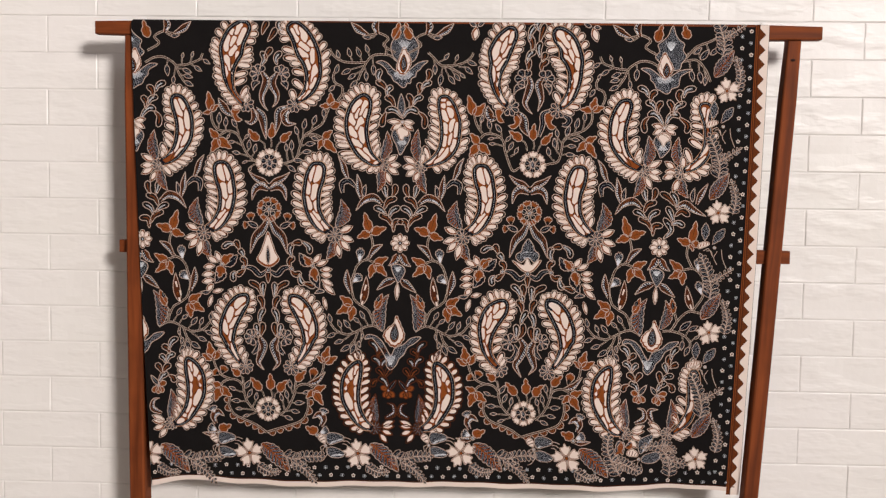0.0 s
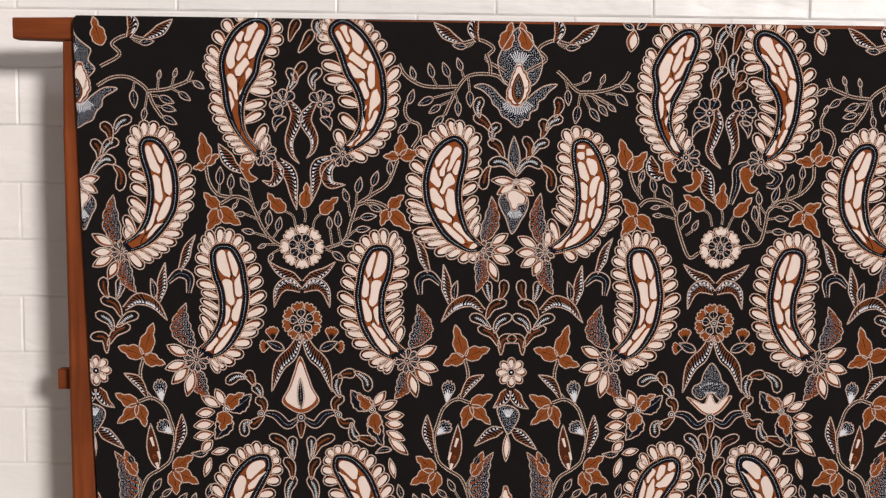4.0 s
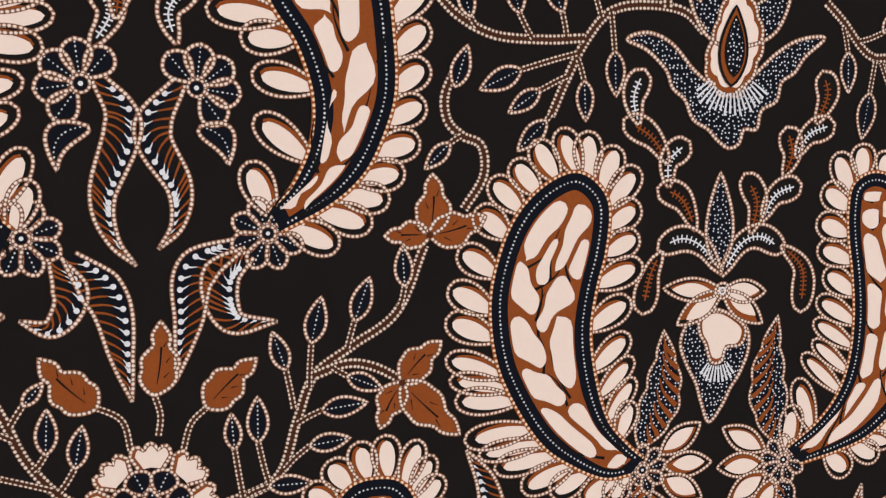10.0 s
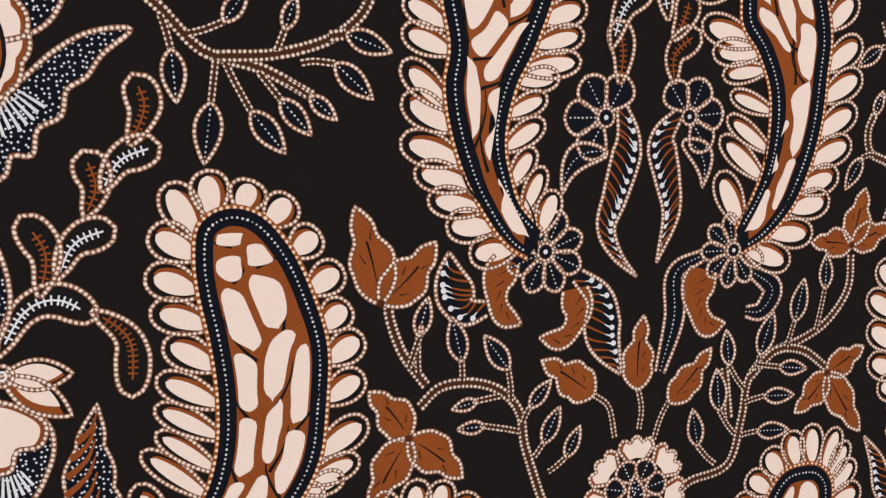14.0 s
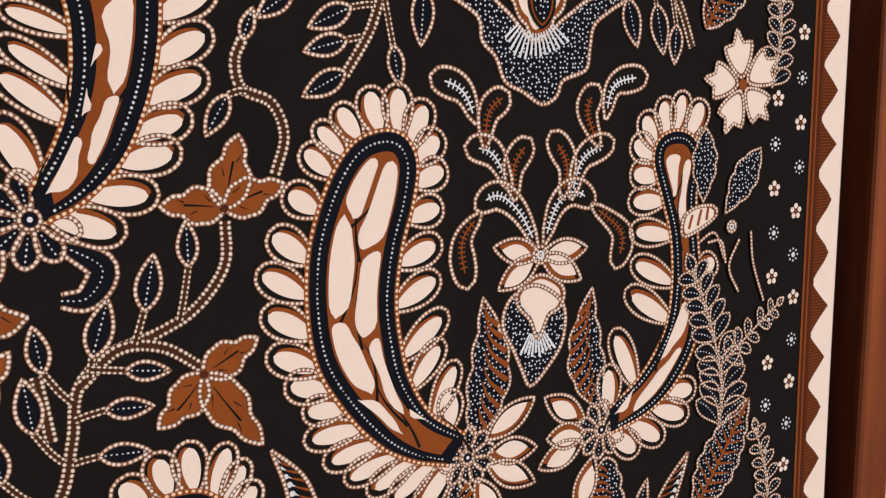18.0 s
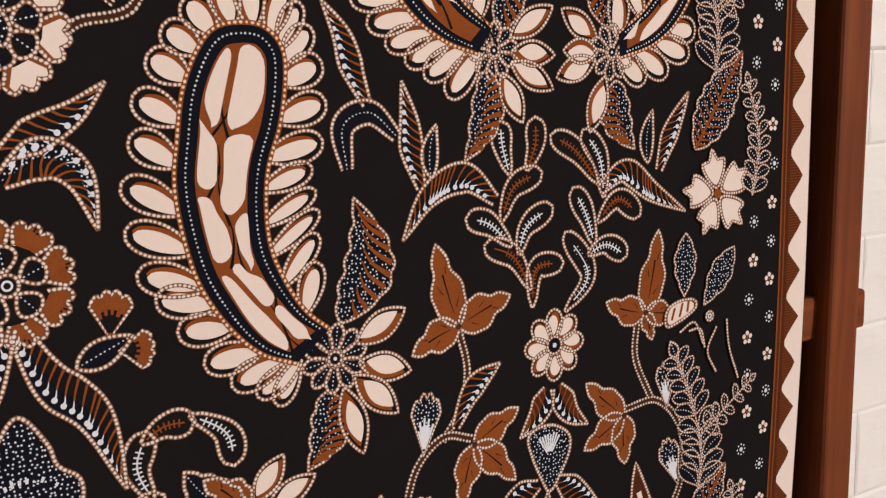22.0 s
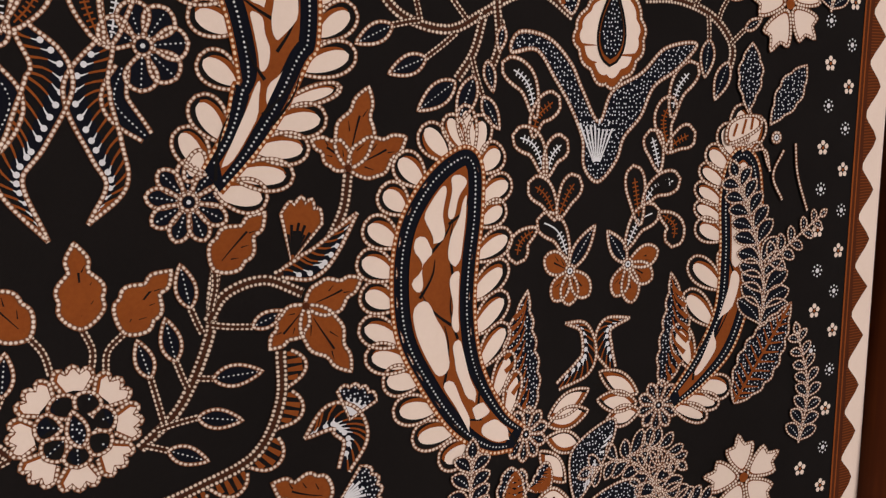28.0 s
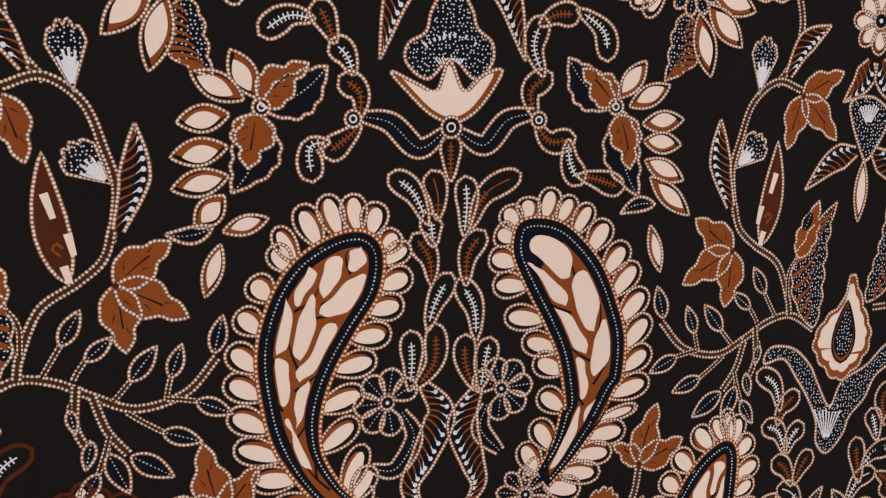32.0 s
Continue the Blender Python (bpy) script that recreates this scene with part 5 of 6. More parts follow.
def end_upper_crown(p):
    """The drop and the white blossom on the axis of an end column."""
    p.begin("crown_drop")
    p.blob([(404, 1448), (396, 1431), (387, 1422), (379, 1415), (382, 1404), (375, 1394), (384, 1383), (389, 1372), (416, 1372), (421, 1383), (429, 1395), (423, 1406), (425, 1417), (416, 1424), (410, 1433)], "stipple", 1, edge="bead")
    p.rays((402, 1403), 2, 18, 60, 120, 9, layer=3)
    p.blob([(351, 1373), (365, 1374), (379, 1365), (392, 1354), (406, 1363), (420, 1371), (440, 1373), (428, 1366), (420, 1360), (418, 1351), (416, 1343), (405, 1339), (402, 1333), (395, 1330), (386, 1335), (378, 1339), (374, 1348), (368, 1354), (366, 1363)], "stipple", 2, edge="bead")
    p.rays((392, 1367), 10, 20, 220, 320, 15, layer=6)
    p.cream_blob([(391, 1402), (383, 1386), (380, 1374), (384, 1365), (393, 1355), (403, 1365), (407, 1374), (400, 1389)], waves=12)
    p.leaf((395, 1359), (395, 1384), 12, "brown", None, layer=6, edge=None, n=12)
    p.leaf((395, 1361), (395, 1381), 8, "stipple", None, layer=8, edge="ink", ew=0.8)
    p.end()
    p.begin("white_blossom")
    p.blob([(380, 1255), (376, 1245), (381, 1234), (385, 1225), (389, 1218), (397, 1224), (405, 1235), (405, 1250), (392, 1259)], "stipple", 1, edge="bead")
    p.rays((392, 1245), 6, 15, 240, 305, 10, layer=3)
    p.cream_blob([(384, 1258), (394, 1263), (405, 1257), (404, 1249), (398, 1246), (393, 1237), (389, 1245), (383, 1252)])
    for tip in ((372, 1276), (417, 1272), (374, 1259), (414, 1259)):
        p.petal((394, 1271), tip, 10, 3, True)
    p.ring((394, 1271), 3.4)
    p.end()


def end_upper_border(p):
    """The slim second paisley, half covered by the end border, with its sprigs."""
    drop_motif(p, [(429, 1201), (446, 1213), (459, 1231), (463, 1250), (462, 1272), (457, 1289), (452, 1305), (455, 1314), (464, 1317), (473, 1314), (478, 1304), (475, 1290), (476, 1273),
                   (478, 1251), (476, 1226), (465, 1208), (450, 1197), (430, 1191)],
               [(429, 1221), (431, 1236), (437, 1252), (440, 1264), (439, 1277), (438, 1289), (439, 1301), (440, 1315), (446, 1326), (457, 1332), (468, 1334), (479, 1330), (483, 1314), (477, 1203), (473, 1191), (459, 1182), (445, 1179)],
               [((462, 1290), (463, 1307), 7), ((468, 1271), (470, 1305), 6), ((468, 1247), (467, 1276), 6), ((456, 1218), (469, 1243), 7), ((442, 1199), (469, 1222), 7), ((430, 1197), (452, 1218), 5.5)], 5.0)
    p.begin("foot_flower")
    p.stipple_leaf((423, 1204), (420, 1255), 14, 3)
    p.stipple_leaf((427, 1180), (439, 1148), 14, -3)
    for tip in ((396, 1212), (393, 1182), (397, 1194), (412, 1157)):
        p.petal(lerp((425, 1193), tip, 0.3), tip, 11, 2, True)
    p.flower((425, 1193), 11.5, 10, start=10)
    p.end()
    beans(p, [("brown", (405, 1295), (407, 1306), (400, 1318)), ("pale", (410, 1295), (415, 1308), (429, 1314)), ("brown", (422, 1315), (417, 1327), (422, 1336)), ("pale", (427, 1326), (431, 1337), (446, 1340)),
              ("pale", (397, 1278), (402, 1290), (411, 1295), (420, 1290)), ("brown", (422, 1287), (435, 1276), (432, 1263))])
    sprig(p, [[(426, 1395), (438, 1403), (447, 1405)], [(428, 1392), (446, 1412), (472, 1423), (489, 1435)], [(424, 1387), (447, 1389), (463, 1372), (472, 1352)]], [
        ((440, 1404), (443, 1400), (455, 1411)), ((449, 1412), (454, 1390), (468, 1408)), ((463, 1418), (471, 1399), (485, 1411)), ((434, 1388), (437, 1371), (442, 1352)), ((450, 1386), (452, 1369), (456, 1349)), ((459, 1377), (463, 1361), (462, 1345)), ((474, 1424), (478, 1426), (494, 1426))], "branching_sprig")
    p.begin("brown_bud")
    p.leaf((432, 1426), (425, 1451), 15, "brown", "vein", scallop=1.4, bumps=2)
    p.end()


def between_rows(p):
    """Curling leaves, beans and blossoms below the second paisley row; one half."""
    p.begin("acanthus")
    p.feather([(297, 1173), (291, 1187), (287, 1200), (279, 1213)], 10, 1, head=0.4)
    p.band([(310, 1160), (298, 1170), (286, 1165), (287, 1148)], 10)
    p.feather([(321, 1138), (317, 1153), (316, 1166), (313, 1182)], 11, 1, head=0.4)
    p.leaf((326, 1142), (329, 1164), 8, "navy", "dots", bend=2)
    p.feather([(359, 1130), (343, 1141), (325, 1135), (311, 1117)], 13, 1, head=0.35)
    p.end()
    beans(p, [("pale", (366, 1143), (363, 1153), (362, 1163)), ("brown", (377, 1144), (381, 1153), (381, 1164)), ("brown", (363, 1123), (369, 1135), (383, 1140)), ("pale", (365, 1111), (355, 1120), (344, 1123)), ("pale", (372, 1107), (376, 1117), (389, 1124)),
              ("brown", (376, 1091), (368, 1104), (354, 1110)), ("brown", (379, 1083), (381, 1097), (395, 1098))])
    p.begin("three_leaf_spray")
    p.trefoil((338, 1077), [(327, 1114), (314, 1068), (366, 1087)], 16)
    p.end()
    sprig(p, [[(338, 1075), (342, 1057), (338, 1040), (328, 1027)], [(344, 1025), (329, 1029), (315, 1019), (308, 1001), (304, 985), (307, 963)],
              [(306, 970), (310, 957), (320, 948), (335, 938), (343, 920), (345, 910)]], [])
    p.begin("fan_leaf")
    p.fan((318, 1023), (321, 1052), 15)
    p.fan((306, 987), (323, 1003), 16)
    p.feather([(335, 1032), (345, 1048), (360, 1057)], 11, -1, head=0.5)
    p.feather([(304, 968), (297, 989), (296, 1011)], 12, 1, head=0.5)
    p.end()
    p.begin("three_leaf_spray")
    p.trefoil((345, 1022), [(370, 1034), (368, 1000), (337, 996)], 14)
    p.end()
    p.begin("three_leaf_spray")
    p.trefoil((306, 946), [(284, 963), (278, 931), (303, 918)], 16)
    p.end()
    p.begin("patterned_leaf")
    p.leaf((324, 948), (331, 1000), 13, "deep", None, bend=-2, peak=0.4)
    for a, b in (((323, 948), (325, 955)), ((321, 959), (323, 968)), ((328, 974), (331, 984))):
        p.piece("cream_cell", lambda: p.line([a, b], 3.4, "cream", 4, taper=(0.7, 1.0)))
    p.piece("curl", lambda: p.line([(326, 959), (329, 962), (327, 964), (325, 962)], 1.1, "brown", 5))
    p.twig([(343, 920), (343, 932), (348, 940)])
    p.leaf((349, 940), (360, 969), 12, "brown", None, scallop=1.6, bumps=4, peak=0.36)
    p.leaf((351, 954), (356, 964), 6, "navy", "dots", layer=4, edge=None)
    p.end()
    p.begin("tall_leaf")
    p.stipple_leaf((361, 902), (372, 968), 17, 6, 6)
    p.end()
    sprig(p, [[(362, 901), (346, 910), (331, 908), (317, 901), (300, 894), (280, 899), (267, 913)], [(317, 901), (312, 886), (304, 875)], [(323, 906), (324, 889), (319, 877)]], [
        (None, (268, 915), (264, 931)), ((288, 897), (286, 906), (281, 920)), ((309, 898), (302, 906), (291, 920)), ((336, 910), (328, 923), (320, 937)), ((324, 908), (319, 916), (308, 925)), ((288, 897), (276, 895), (261, 888)),
        ((304, 893), (290, 883), (274, 877)), (None, (303, 874), (286, 863)), ((311, 884), (312, 876), (304, 858)), ((325, 898), (326, 896), (324, 886)), ((319, 880), (318, 882), (321, 870)), ((311, 884), (316, 868), (324, 855))], "branching_sprig")


def between_rows_middle(p, right=True):
    """What stands on the axis between the two halves."""
    p.begin("daisy")
    p.flower((391, 1060), 15.5, 8, "cream", 90, 0.24)
    p.end()
    p.begin("daisy_skirt")
    p.feather([(387, 1040), (382, 1029), (371, 1019)], 13, 1, ("brown", "deep"))
    p.feather([(393, 1040), (400, 1026), (411, 1018)], 13, -1, ("brown", "deep"))
    p.blob([(388, 1022), (376, 1019), (378, 1008), (384, 995), (388, 989), (393, 994), (400, 1007), (399, 1016)], "stipple", 2, edge="bead")
    p.rays((388, 1006), 3, 12, 60, 120, 8)
    p.feather([(382, 994), (367, 989), (350, 975)], 13, -1, ("navy", "brown"))
    p.feather([(393, 994), (407, 983), (421, 971)], 13, 1, ("navy", "brown"))
    p.petal((387, 989), (386, 957), 8, 2, True)
    p.end()
    p.begin("crown_drop")
    p.blob([(330, 886), (334, 894), (349, 892), (361, 882), (368, 870), (377, 857), (384, 870), (400, 878), (413, 889), (430, 891), (420, 880), (407, 872), (400, 859), (391, 850), (387, 840), (377, 831), (369, 838), (368, 850), (361, 864), (353, 875), (343, 887)], "stipple", 1, edge="bead")
    p.rays((376, 836), 4, 22, 65, 115, 8)
    p.cream_blob([(386, 929), (381, 915), (370, 906), (363, 895), (367, 884), (381, 872), (395, 880), (401, 894), (395, 911)], waves=14)
    p.leaf((382, 881), (384, 915), 15, "brown", None, layer=6, edge=None, n=12, peak=0.36)
    p.leaf((382, 884), (384, 912), 12, "stipple", None, layer=8, edge="ink", ew=0.8, peak=0.36)
    p.end()


def between_rows_end(p):
    """The other half, running under the end border."""
    p.begin("acanthus")
    p.feather([(418, 1130), (433, 1138), (450, 1127), (471, 1116)], 12, -1, head=0.35)
    p.feather([(454, 1137), (461, 1154), (473, 1174)], 10, -1, head=0.4)
    p.leaf((447, 1141), (450, 1166), 8, "navy", "dots", bend=2)
    p.end()
    beans(p, [("brown", (415, 1136), (404, 1149), (391, 1156)), ("pale", (420, 1130), (418, 1145), (409, 1157)), ("pale", (414, 1107), (410, 1119), (403, 1131)), ("brown", (419, 1117), (429, 1125), (441, 1117)), ("pale", (413, 1101), (422, 1104), (433, 1098)), ("pale", (400, 1078), (411, 1091), (399, 1110))])
    p.begin("three_leaf_spray")
    p.trefoil((446, 1068), [(454, 1108), (422, 1076), (450, 1054), (467, 1065)], 15)
    p.end()
    sprig(p, [[(441, 1065), (440, 1046), (450, 1024)], [(434, 1021), (454, 1022), (469, 1005), (470, 976), (454, 949)],
              [(466, 944), (445, 946), (427, 929), (416, 911)]], [])
    p.begin("fan_leaf")
    p.fan((460, 1017), (459, 1043), 13)
    p.fan((468, 975), (459, 1002), 13)
    p.end()
    p.begin("three_leaf_spray")
    p.trefoil((433, 1018), [(410, 1038), (409, 1005), (434, 993)], 14)
    p.end()
    p.begin("patterned_leaf")
    p.leaf((452, 949), (441, 992), 12, "deep", None, bend=2, peak=0.4)
    for a, b in (((451, 951), (448, 959)), ((446, 967), (443, 976))):
        p.piece("cream_cell", lambda: p.line([a, b], 3.0, "cream", 4, taper=(0.7, 1.0)))
    p.leaf((419, 942), (416, 970), 11, "brown", None, scallop=1.6, bumps=4, peak=0.36)
    p.leaf((419, 949), (417, 963), 6, "navy", "dots", layer=4, edge=None)
    p.end()
    p.begin("tall_leaf")
    p.stipple_leaf((397, 913), (405, 966), 14, -5, 6)
    p.end()
    sprig(p, [[(401, 910), (419, 910), (439, 903), (450, 890), (448, 877)], [(422, 942), (425, 926), (414, 910)]], [
        ((429, 907), (432, 913), (451, 929)), ((436, 904), (437, 893), (435, 876)), (None, (448, 883), (441, 866)), ((442, 902), (447, 912), (463, 921)), ((449, 891), (457, 898), (466, 903))], "branching_sprig")


def row_two_paisley(p):
    """A paisley of the second row with the flower at its foot."""
    drop_motif(p, [(262, 1074), (248, 1080), (236, 1092), (226, 1109), (221, 1128), (219, 1147), (221, 1163), (224, 1180), (230, 1194), (237, 1202), (247, 1204), (256, 1202), (262, 1194), (262, 1181), (259, 1166), (254, 1152), (252, 1137), (253, 1121), (258, 1107), (266, 1094), (276, 1085)],
               [(253, 1058), (245, 1063), (235, 1069), (225, 1079), (216, 1093), (209, 1106), (203, 1116), (200, 1132), (200, 1149), (204, 1165), (206, 1179), (212, 1193), (218, 1203), (227, 1213), (239, 1220), (250, 1222), (264, 1219), (274, 1203), (278, 1190), (279, 1175), (277, 1160), (272, 1150), (273, 1141), (274, 1133), (273, 1124), (272, 1113)],
               [((233, 1167), (241, 1196), 10), ((241, 1166), (249, 1197), 10.5), ((230, 1145), (229, 1171), 9.5), ((239, 1135), (244, 1164), 10), ((236, 1118), (226, 1142), 11), ((245, 1112), (245, 1135), 7), ((257, 1080), (233, 1112), 11), ((272, 1078), (254, 1098), 8.5)])
    p.begin("foot_flower")
    p.stipple_leaf((282, 1087), (289, 1137), 18, -6, 5)
    p.stipple_leaf((275, 1060), (264, 1029), 14, 3)
    for tip in ((311, 1089), (313, 1062), (306, 1045), (289, 1031)):
        p.petal(lerp((278, 1073), tip, 0.3), tip, 12, 2, True)
    p.flower((278, 1073), 13, 10, start=10)
    p.end()


def crown_above(p):
    """Curling leaves, a brown blossom and an arching leaf above the palm crown; one half."""
    p.begin("palmette")
    p.feather([(162, 1161), (175, 1168), (186, 1174), (197, 1184)], 12, -1)
    p.feather([(161, 1152), (175, 1159), (186, 1152), (191, 1133)], 14, 1, ("stipple", "navy"))
    p.end()
    p.begin("side_blossom")
    p.fan((192, 1094), (194, 1112), 15, "brown", "ink")
    p.fan((195, 1089), (208, 1088), 14, "brown", "ink")
    p.leaf((180, 1085), (200, 1094), 10, "navy", "dots")
    p.end()
    p.begin("arch_leaf")
    p.feather([(161, 1103), (171, 1082), (185, 1066), (194, 1037)], 15, -1, head=0.4)
    p.end()


def crown_garden(p, flame=False):
    """The palm crown between two winged blossoms, with tendrils and bean chains."""
    p.begin("palm_crown")
    if flame:
        p.cream_blob([(158, 1077), (151, 1058), (145, 1041), (138, 1026), (149, 1016), (159, 1013), (169, 1016), (179, 1027), (172, 1041), (166, 1058)])
        p.leaf((159, 1018), (158, 1053), 7, "navy", "dots", layer=5)
    else:
        p.blob([(138, 1036), (139, 1044), (147, 1049), (150, 1059), (159, 1071), (168, 1060), (171, 1051), (178, 1045), (178, 1036), (170, 1029), (159, 1038), (148, 1029)], "stipple", 1, edge="bead")
        p.rays((158, 1030), 7, 19, 50, 130, 11)
        p.cream_blob([(131, 1032), (143, 1027), (152, 1024), (158, 1037), (165, 1024), (174, 1031), (183, 1033), (176, 1021), (168, 1013), (159, 1010), (149, 1014), (140, 1022)])
    p.ring((159, 1008), 4.6)
    p.bean([(159, 986), (159, 994), (159, 1004)], 9, "brown")
    p.end()
    for pts, end in (([(156, 1006), (144, 999), (131, 1010), (118, 1013)], (114, 1012)), ([(162, 1006), (175, 1000), (186, 1011), (199, 1014)], (201, 1011))):
        p.begin("tendril")
        p.band(pts, 10)
        p.piece("ring", lambda: p.ring(end, 3.6))
        p.end()
    beans(p, [("pale", (96, 1053), (87, 1054), (76, 1047)), ("brown", (106, 1045), (103, 1052), (99, 1060)), ("pale", (114, 1032), (111, 1039), (105, 1044)), ("brown", (117, 1014), (117, 1023), (109, 1029)), ("brown", (116, 1008), (110, 1003), (102, 997)), ("pale", (102, 1002), (95, 1000), (96, 987)),
              ("brown", (199, 1014), (197, 1024), (206, 1031)), ("pale", (202, 1033), (198, 1044), (202, 1056)), ("brown", (202, 1054), (209, 1058), (219, 1058)), ("pale", (221, 1059), (232, 1051), (234, 1039)), ("brown", (201, 1008), (207, 1001), (218, 1003)), ("pale", (216, 1000), (217, 991), (222, 982)), ("brown", (223, 985), (232, 983), (243, 979))])
    p.begin("winged_blossom")
    p.leaf((76, 1016), (103, 1034), 17, "navy", "dots", bend=-3, scallop=1.6, bumps=5)
    p.leaf((75, 1018), (95, 1035), 15, "brown", "vein", bend=2, layer=4)
    p.leaf((73, 1015), (62, 982), 19, "navy", "dots", bend=5, scallop=1.6, bumps=5)
    p.leaf((73, 1014), (69, 992), 17, "brown", "vein", layer=4, scallop=1.2, bumps=3)
    for root, tip in (((73, 1021), (63, 1040)), ((68, 1020), (47, 1031)), ((62, 1014), (41, 1011)), ((61, 1001), (38, 997)), ((61, 989), (38, 984)), ((59, 981), (47, 968))):
        p.petal(root, tip, 11, 1, True)
    p.ring((75, 1017), 3.6)
    p.petal((57, 961), (50, 939), 8, 1, True)
    p.petal((58, 966), (77, 971), 8, 1, True)
    p.leaf((54, 968), (35, 966), 7, "navy", "dots", bend=2)
    p.end()
    p.begin("winged_blossom")
    p.leaf((238, 1017), (215, 1039), 17, "navy", "dots", bend=3, scallop=1.6, bumps=5)
    p.leaf((238, 1018), (222, 1034), 14, "brown", "vein", layer=4)
    p.leaf((242, 1015), (252, 975), 17, "navy", "dots", bend=-4, scallop=1.6, bumps=5)
    p.leaf((241, 1013), (247, 988), 15, "brown", "vein", layer=4, scallop=1.2, bumps=3)
    for root, tip in (((241, 1021), (254, 1038)), ((246, 1017), (267, 1027)), ((253, 1009), (275, 1011)), ((254, 1001), (274, 999)), ((255, 992), (276, 982)), ((258, 984), (280, 965))):
        p.petal(root, tip, 10, 1, True)
    p.ring((239, 1017), 3.6)
    p.petal((259, 961), (265, 938), 7, 1, True)
    p.leaf((261, 971), (243, 967), 7, "navy", "dots", bend=-2)
    p.end()


def lower_paisley(p):
    """One of the lower pair beside the bean chain, with its hanging flower."""
    drop_motif(p, [(204, 843), (212, 857), (216, 873),
                   (218, 874), (214, 898), (207, 915), (198, 932), (191, 947), (190, 956), (193, 964), (202, 966), (214, 963), (225, 954), (235, 941), (242, 925), (247, 907), (246, 887),
                   (242, 881), (233, 864), (222, 849), (209, 835)],
               [(198, 846), (196, 858), (202, 869), (204, 883),
                (201, 899), (195, 909), (186, 921), (180, 936), (178, 949), (181, 961), (186, 972), (197, 976), (209, 980), (219, 976), (228, 972), (237, 964), (247, 953), (253, 943), (258, 930), (260, 917), (261, 901), (261, 885), (254, 872),
                (255, 872), (249, 861), (242, 850), (236, 840), (226, 832)],
               [((218, 938), (198, 956), 11), ((216, 924), (196, 946), 9), ((231, 911), (221, 940), 11), ((227, 900), (210, 924), 8), ((232, 889), (237, 917), 8.5), ((226, 878), (223, 899), 6.5), ((227, 866), (239, 890), 7.5),
                ((210, 844), (225, 875), 8), ((230, 863), (238, 889), 8)])
    p.begin("foot_flower")
    p.flower((198, 832), 13.5, 9, start=10)
    p.end()
    p.begin("hanging_flower")
    p.band([(178, 879), (175, 867), (185, 855)], 9)
    p.feather([(173, 887), (166, 871), (171, 852), (174, 839), (164, 826)], 15, -1)
    p.flower((185, 886), 14, 6, start=-95, arc=300, w=11)
    p.end()
    beans(p, [("pale", (175, 889), (177, 900), (179, 910)), ("brown", (171, 889), (167, 900), (167, 912)), ("pale", (172, 913), (171, 926), (164, 938)), ("brown", (167, 939), (168, 951), (175, 960)), ("pale", (166, 962), (167, 974), (166, 985)), ("brown", (170, 965), (176, 978), (191, 986))])


def lower_spray(p):
    """Brown leaves, sprigs and a scalloped garland round the lower rosette."""
    p.begin("brown_leaves")
    for pts, tip, w in (([(162, 774), (163, 782), (160, 790)], (159, 820), 15), ([(149, 775), (147, 783), (143, 789)], (123, 812), 14), ([(167, 772), (168, 781), (174, 787)], (191, 808), 15), ([(204, 792), (206, 801), (206, 807)], (225, 827), 14), ([(110, 804), (109, 811), (104, 815)], (88, 828), 13)):
        p.twig(pts)
        p.leaf(pts[-1], tip, w, "brown", "vein", scallop=1.4, bumps=3, peak=0.36)
    p.end()
    p.begin("rosette")
    p.rosette((156, 755), 21.5, "cream", 8)
    p.end()
    sprig(p, [[(177, 744), (192, 758), (203, 782), (205, 798), (207, 809)], [(203, 788), (210, 798), (224, 802), (238, 796)], [(228, 803), (244, 810), (254, 825), (257, 840)]], [
        ((201, 784), (197, 794), (194, 810)), ((204, 787), (219, 785), (231, 790)), ((195, 764), (191, 775), (188, 791)), ((186, 752), (182, 770), (178, 784)), ((198, 768), (204, 767), (222, 768)), ((183, 750), (198, 753), (214, 750)), ((179, 745), (187, 742), (201, 736))])
    sprig(p, [[(135, 748), (119, 765), (112, 782), (110, 800), (109, 811)], [(110, 796), (101, 805), (88, 808), (74, 803), (68, 794)], [(88, 808), (72, 814), (60, 829), (55, 844)]], [
        ((111, 789), (113, 792), (123, 807)), ((111, 784), (96, 788), (84, 794)), ((115, 773), (119, 776), (126, 791)), ((126, 757), (133, 770), (135, 785)), ((117, 767), (105, 768), (88, 769)), ((130, 752), (108, 754), (96, 754)), ((134, 748), (121, 743), (110, 740))])
    p.begin("three_leaf_spray")
    p.trefoil((257, 842), [(266, 872), (243, 853), (281, 853)], 15)
    p.end()
    p.begin("three_leaf_spray")
    p.trefoil((239, 791), [(261, 800), (225, 776), (256, 764)], 15)
    p.end()
    p.begin("three_leaf_spray")
    p.trefoil((54, 844), [(47, 876), (34, 853), (70, 863)], 16)
    p.end()
    p.begin("three_leaf_spray")
    p.trefoil((69, 793), [(51, 802), (58, 766), (89, 776)], 17)
    p.end()
    p.begin("fan_leaf")
    p.fan((234, 808), (241, 833), 16, "brown", "ink")
    p.feather([(231, 804), (244, 808), (260, 825)], 10, -1)
    p.end()
    p.begin("fan_leaf")
    p.fan((70, 816), (77, 833), 16, "brown", "ink")
    p.fan((67, 815), (53, 823), 15, "brown", "ink")
    p.end()
    p.begin("garland")
    p.garland([(229, 775), (228, 755), (218, 736), (196, 726), (177, 720), (153, 712)], 9.5, 1, 7)
    p.end()
    p.begin("garland")
    p.garland([(85, 775), (84, 760), (93, 744), (111, 735), (134, 725), (153, 712)], 9.5, -1, 7)
    p.end()


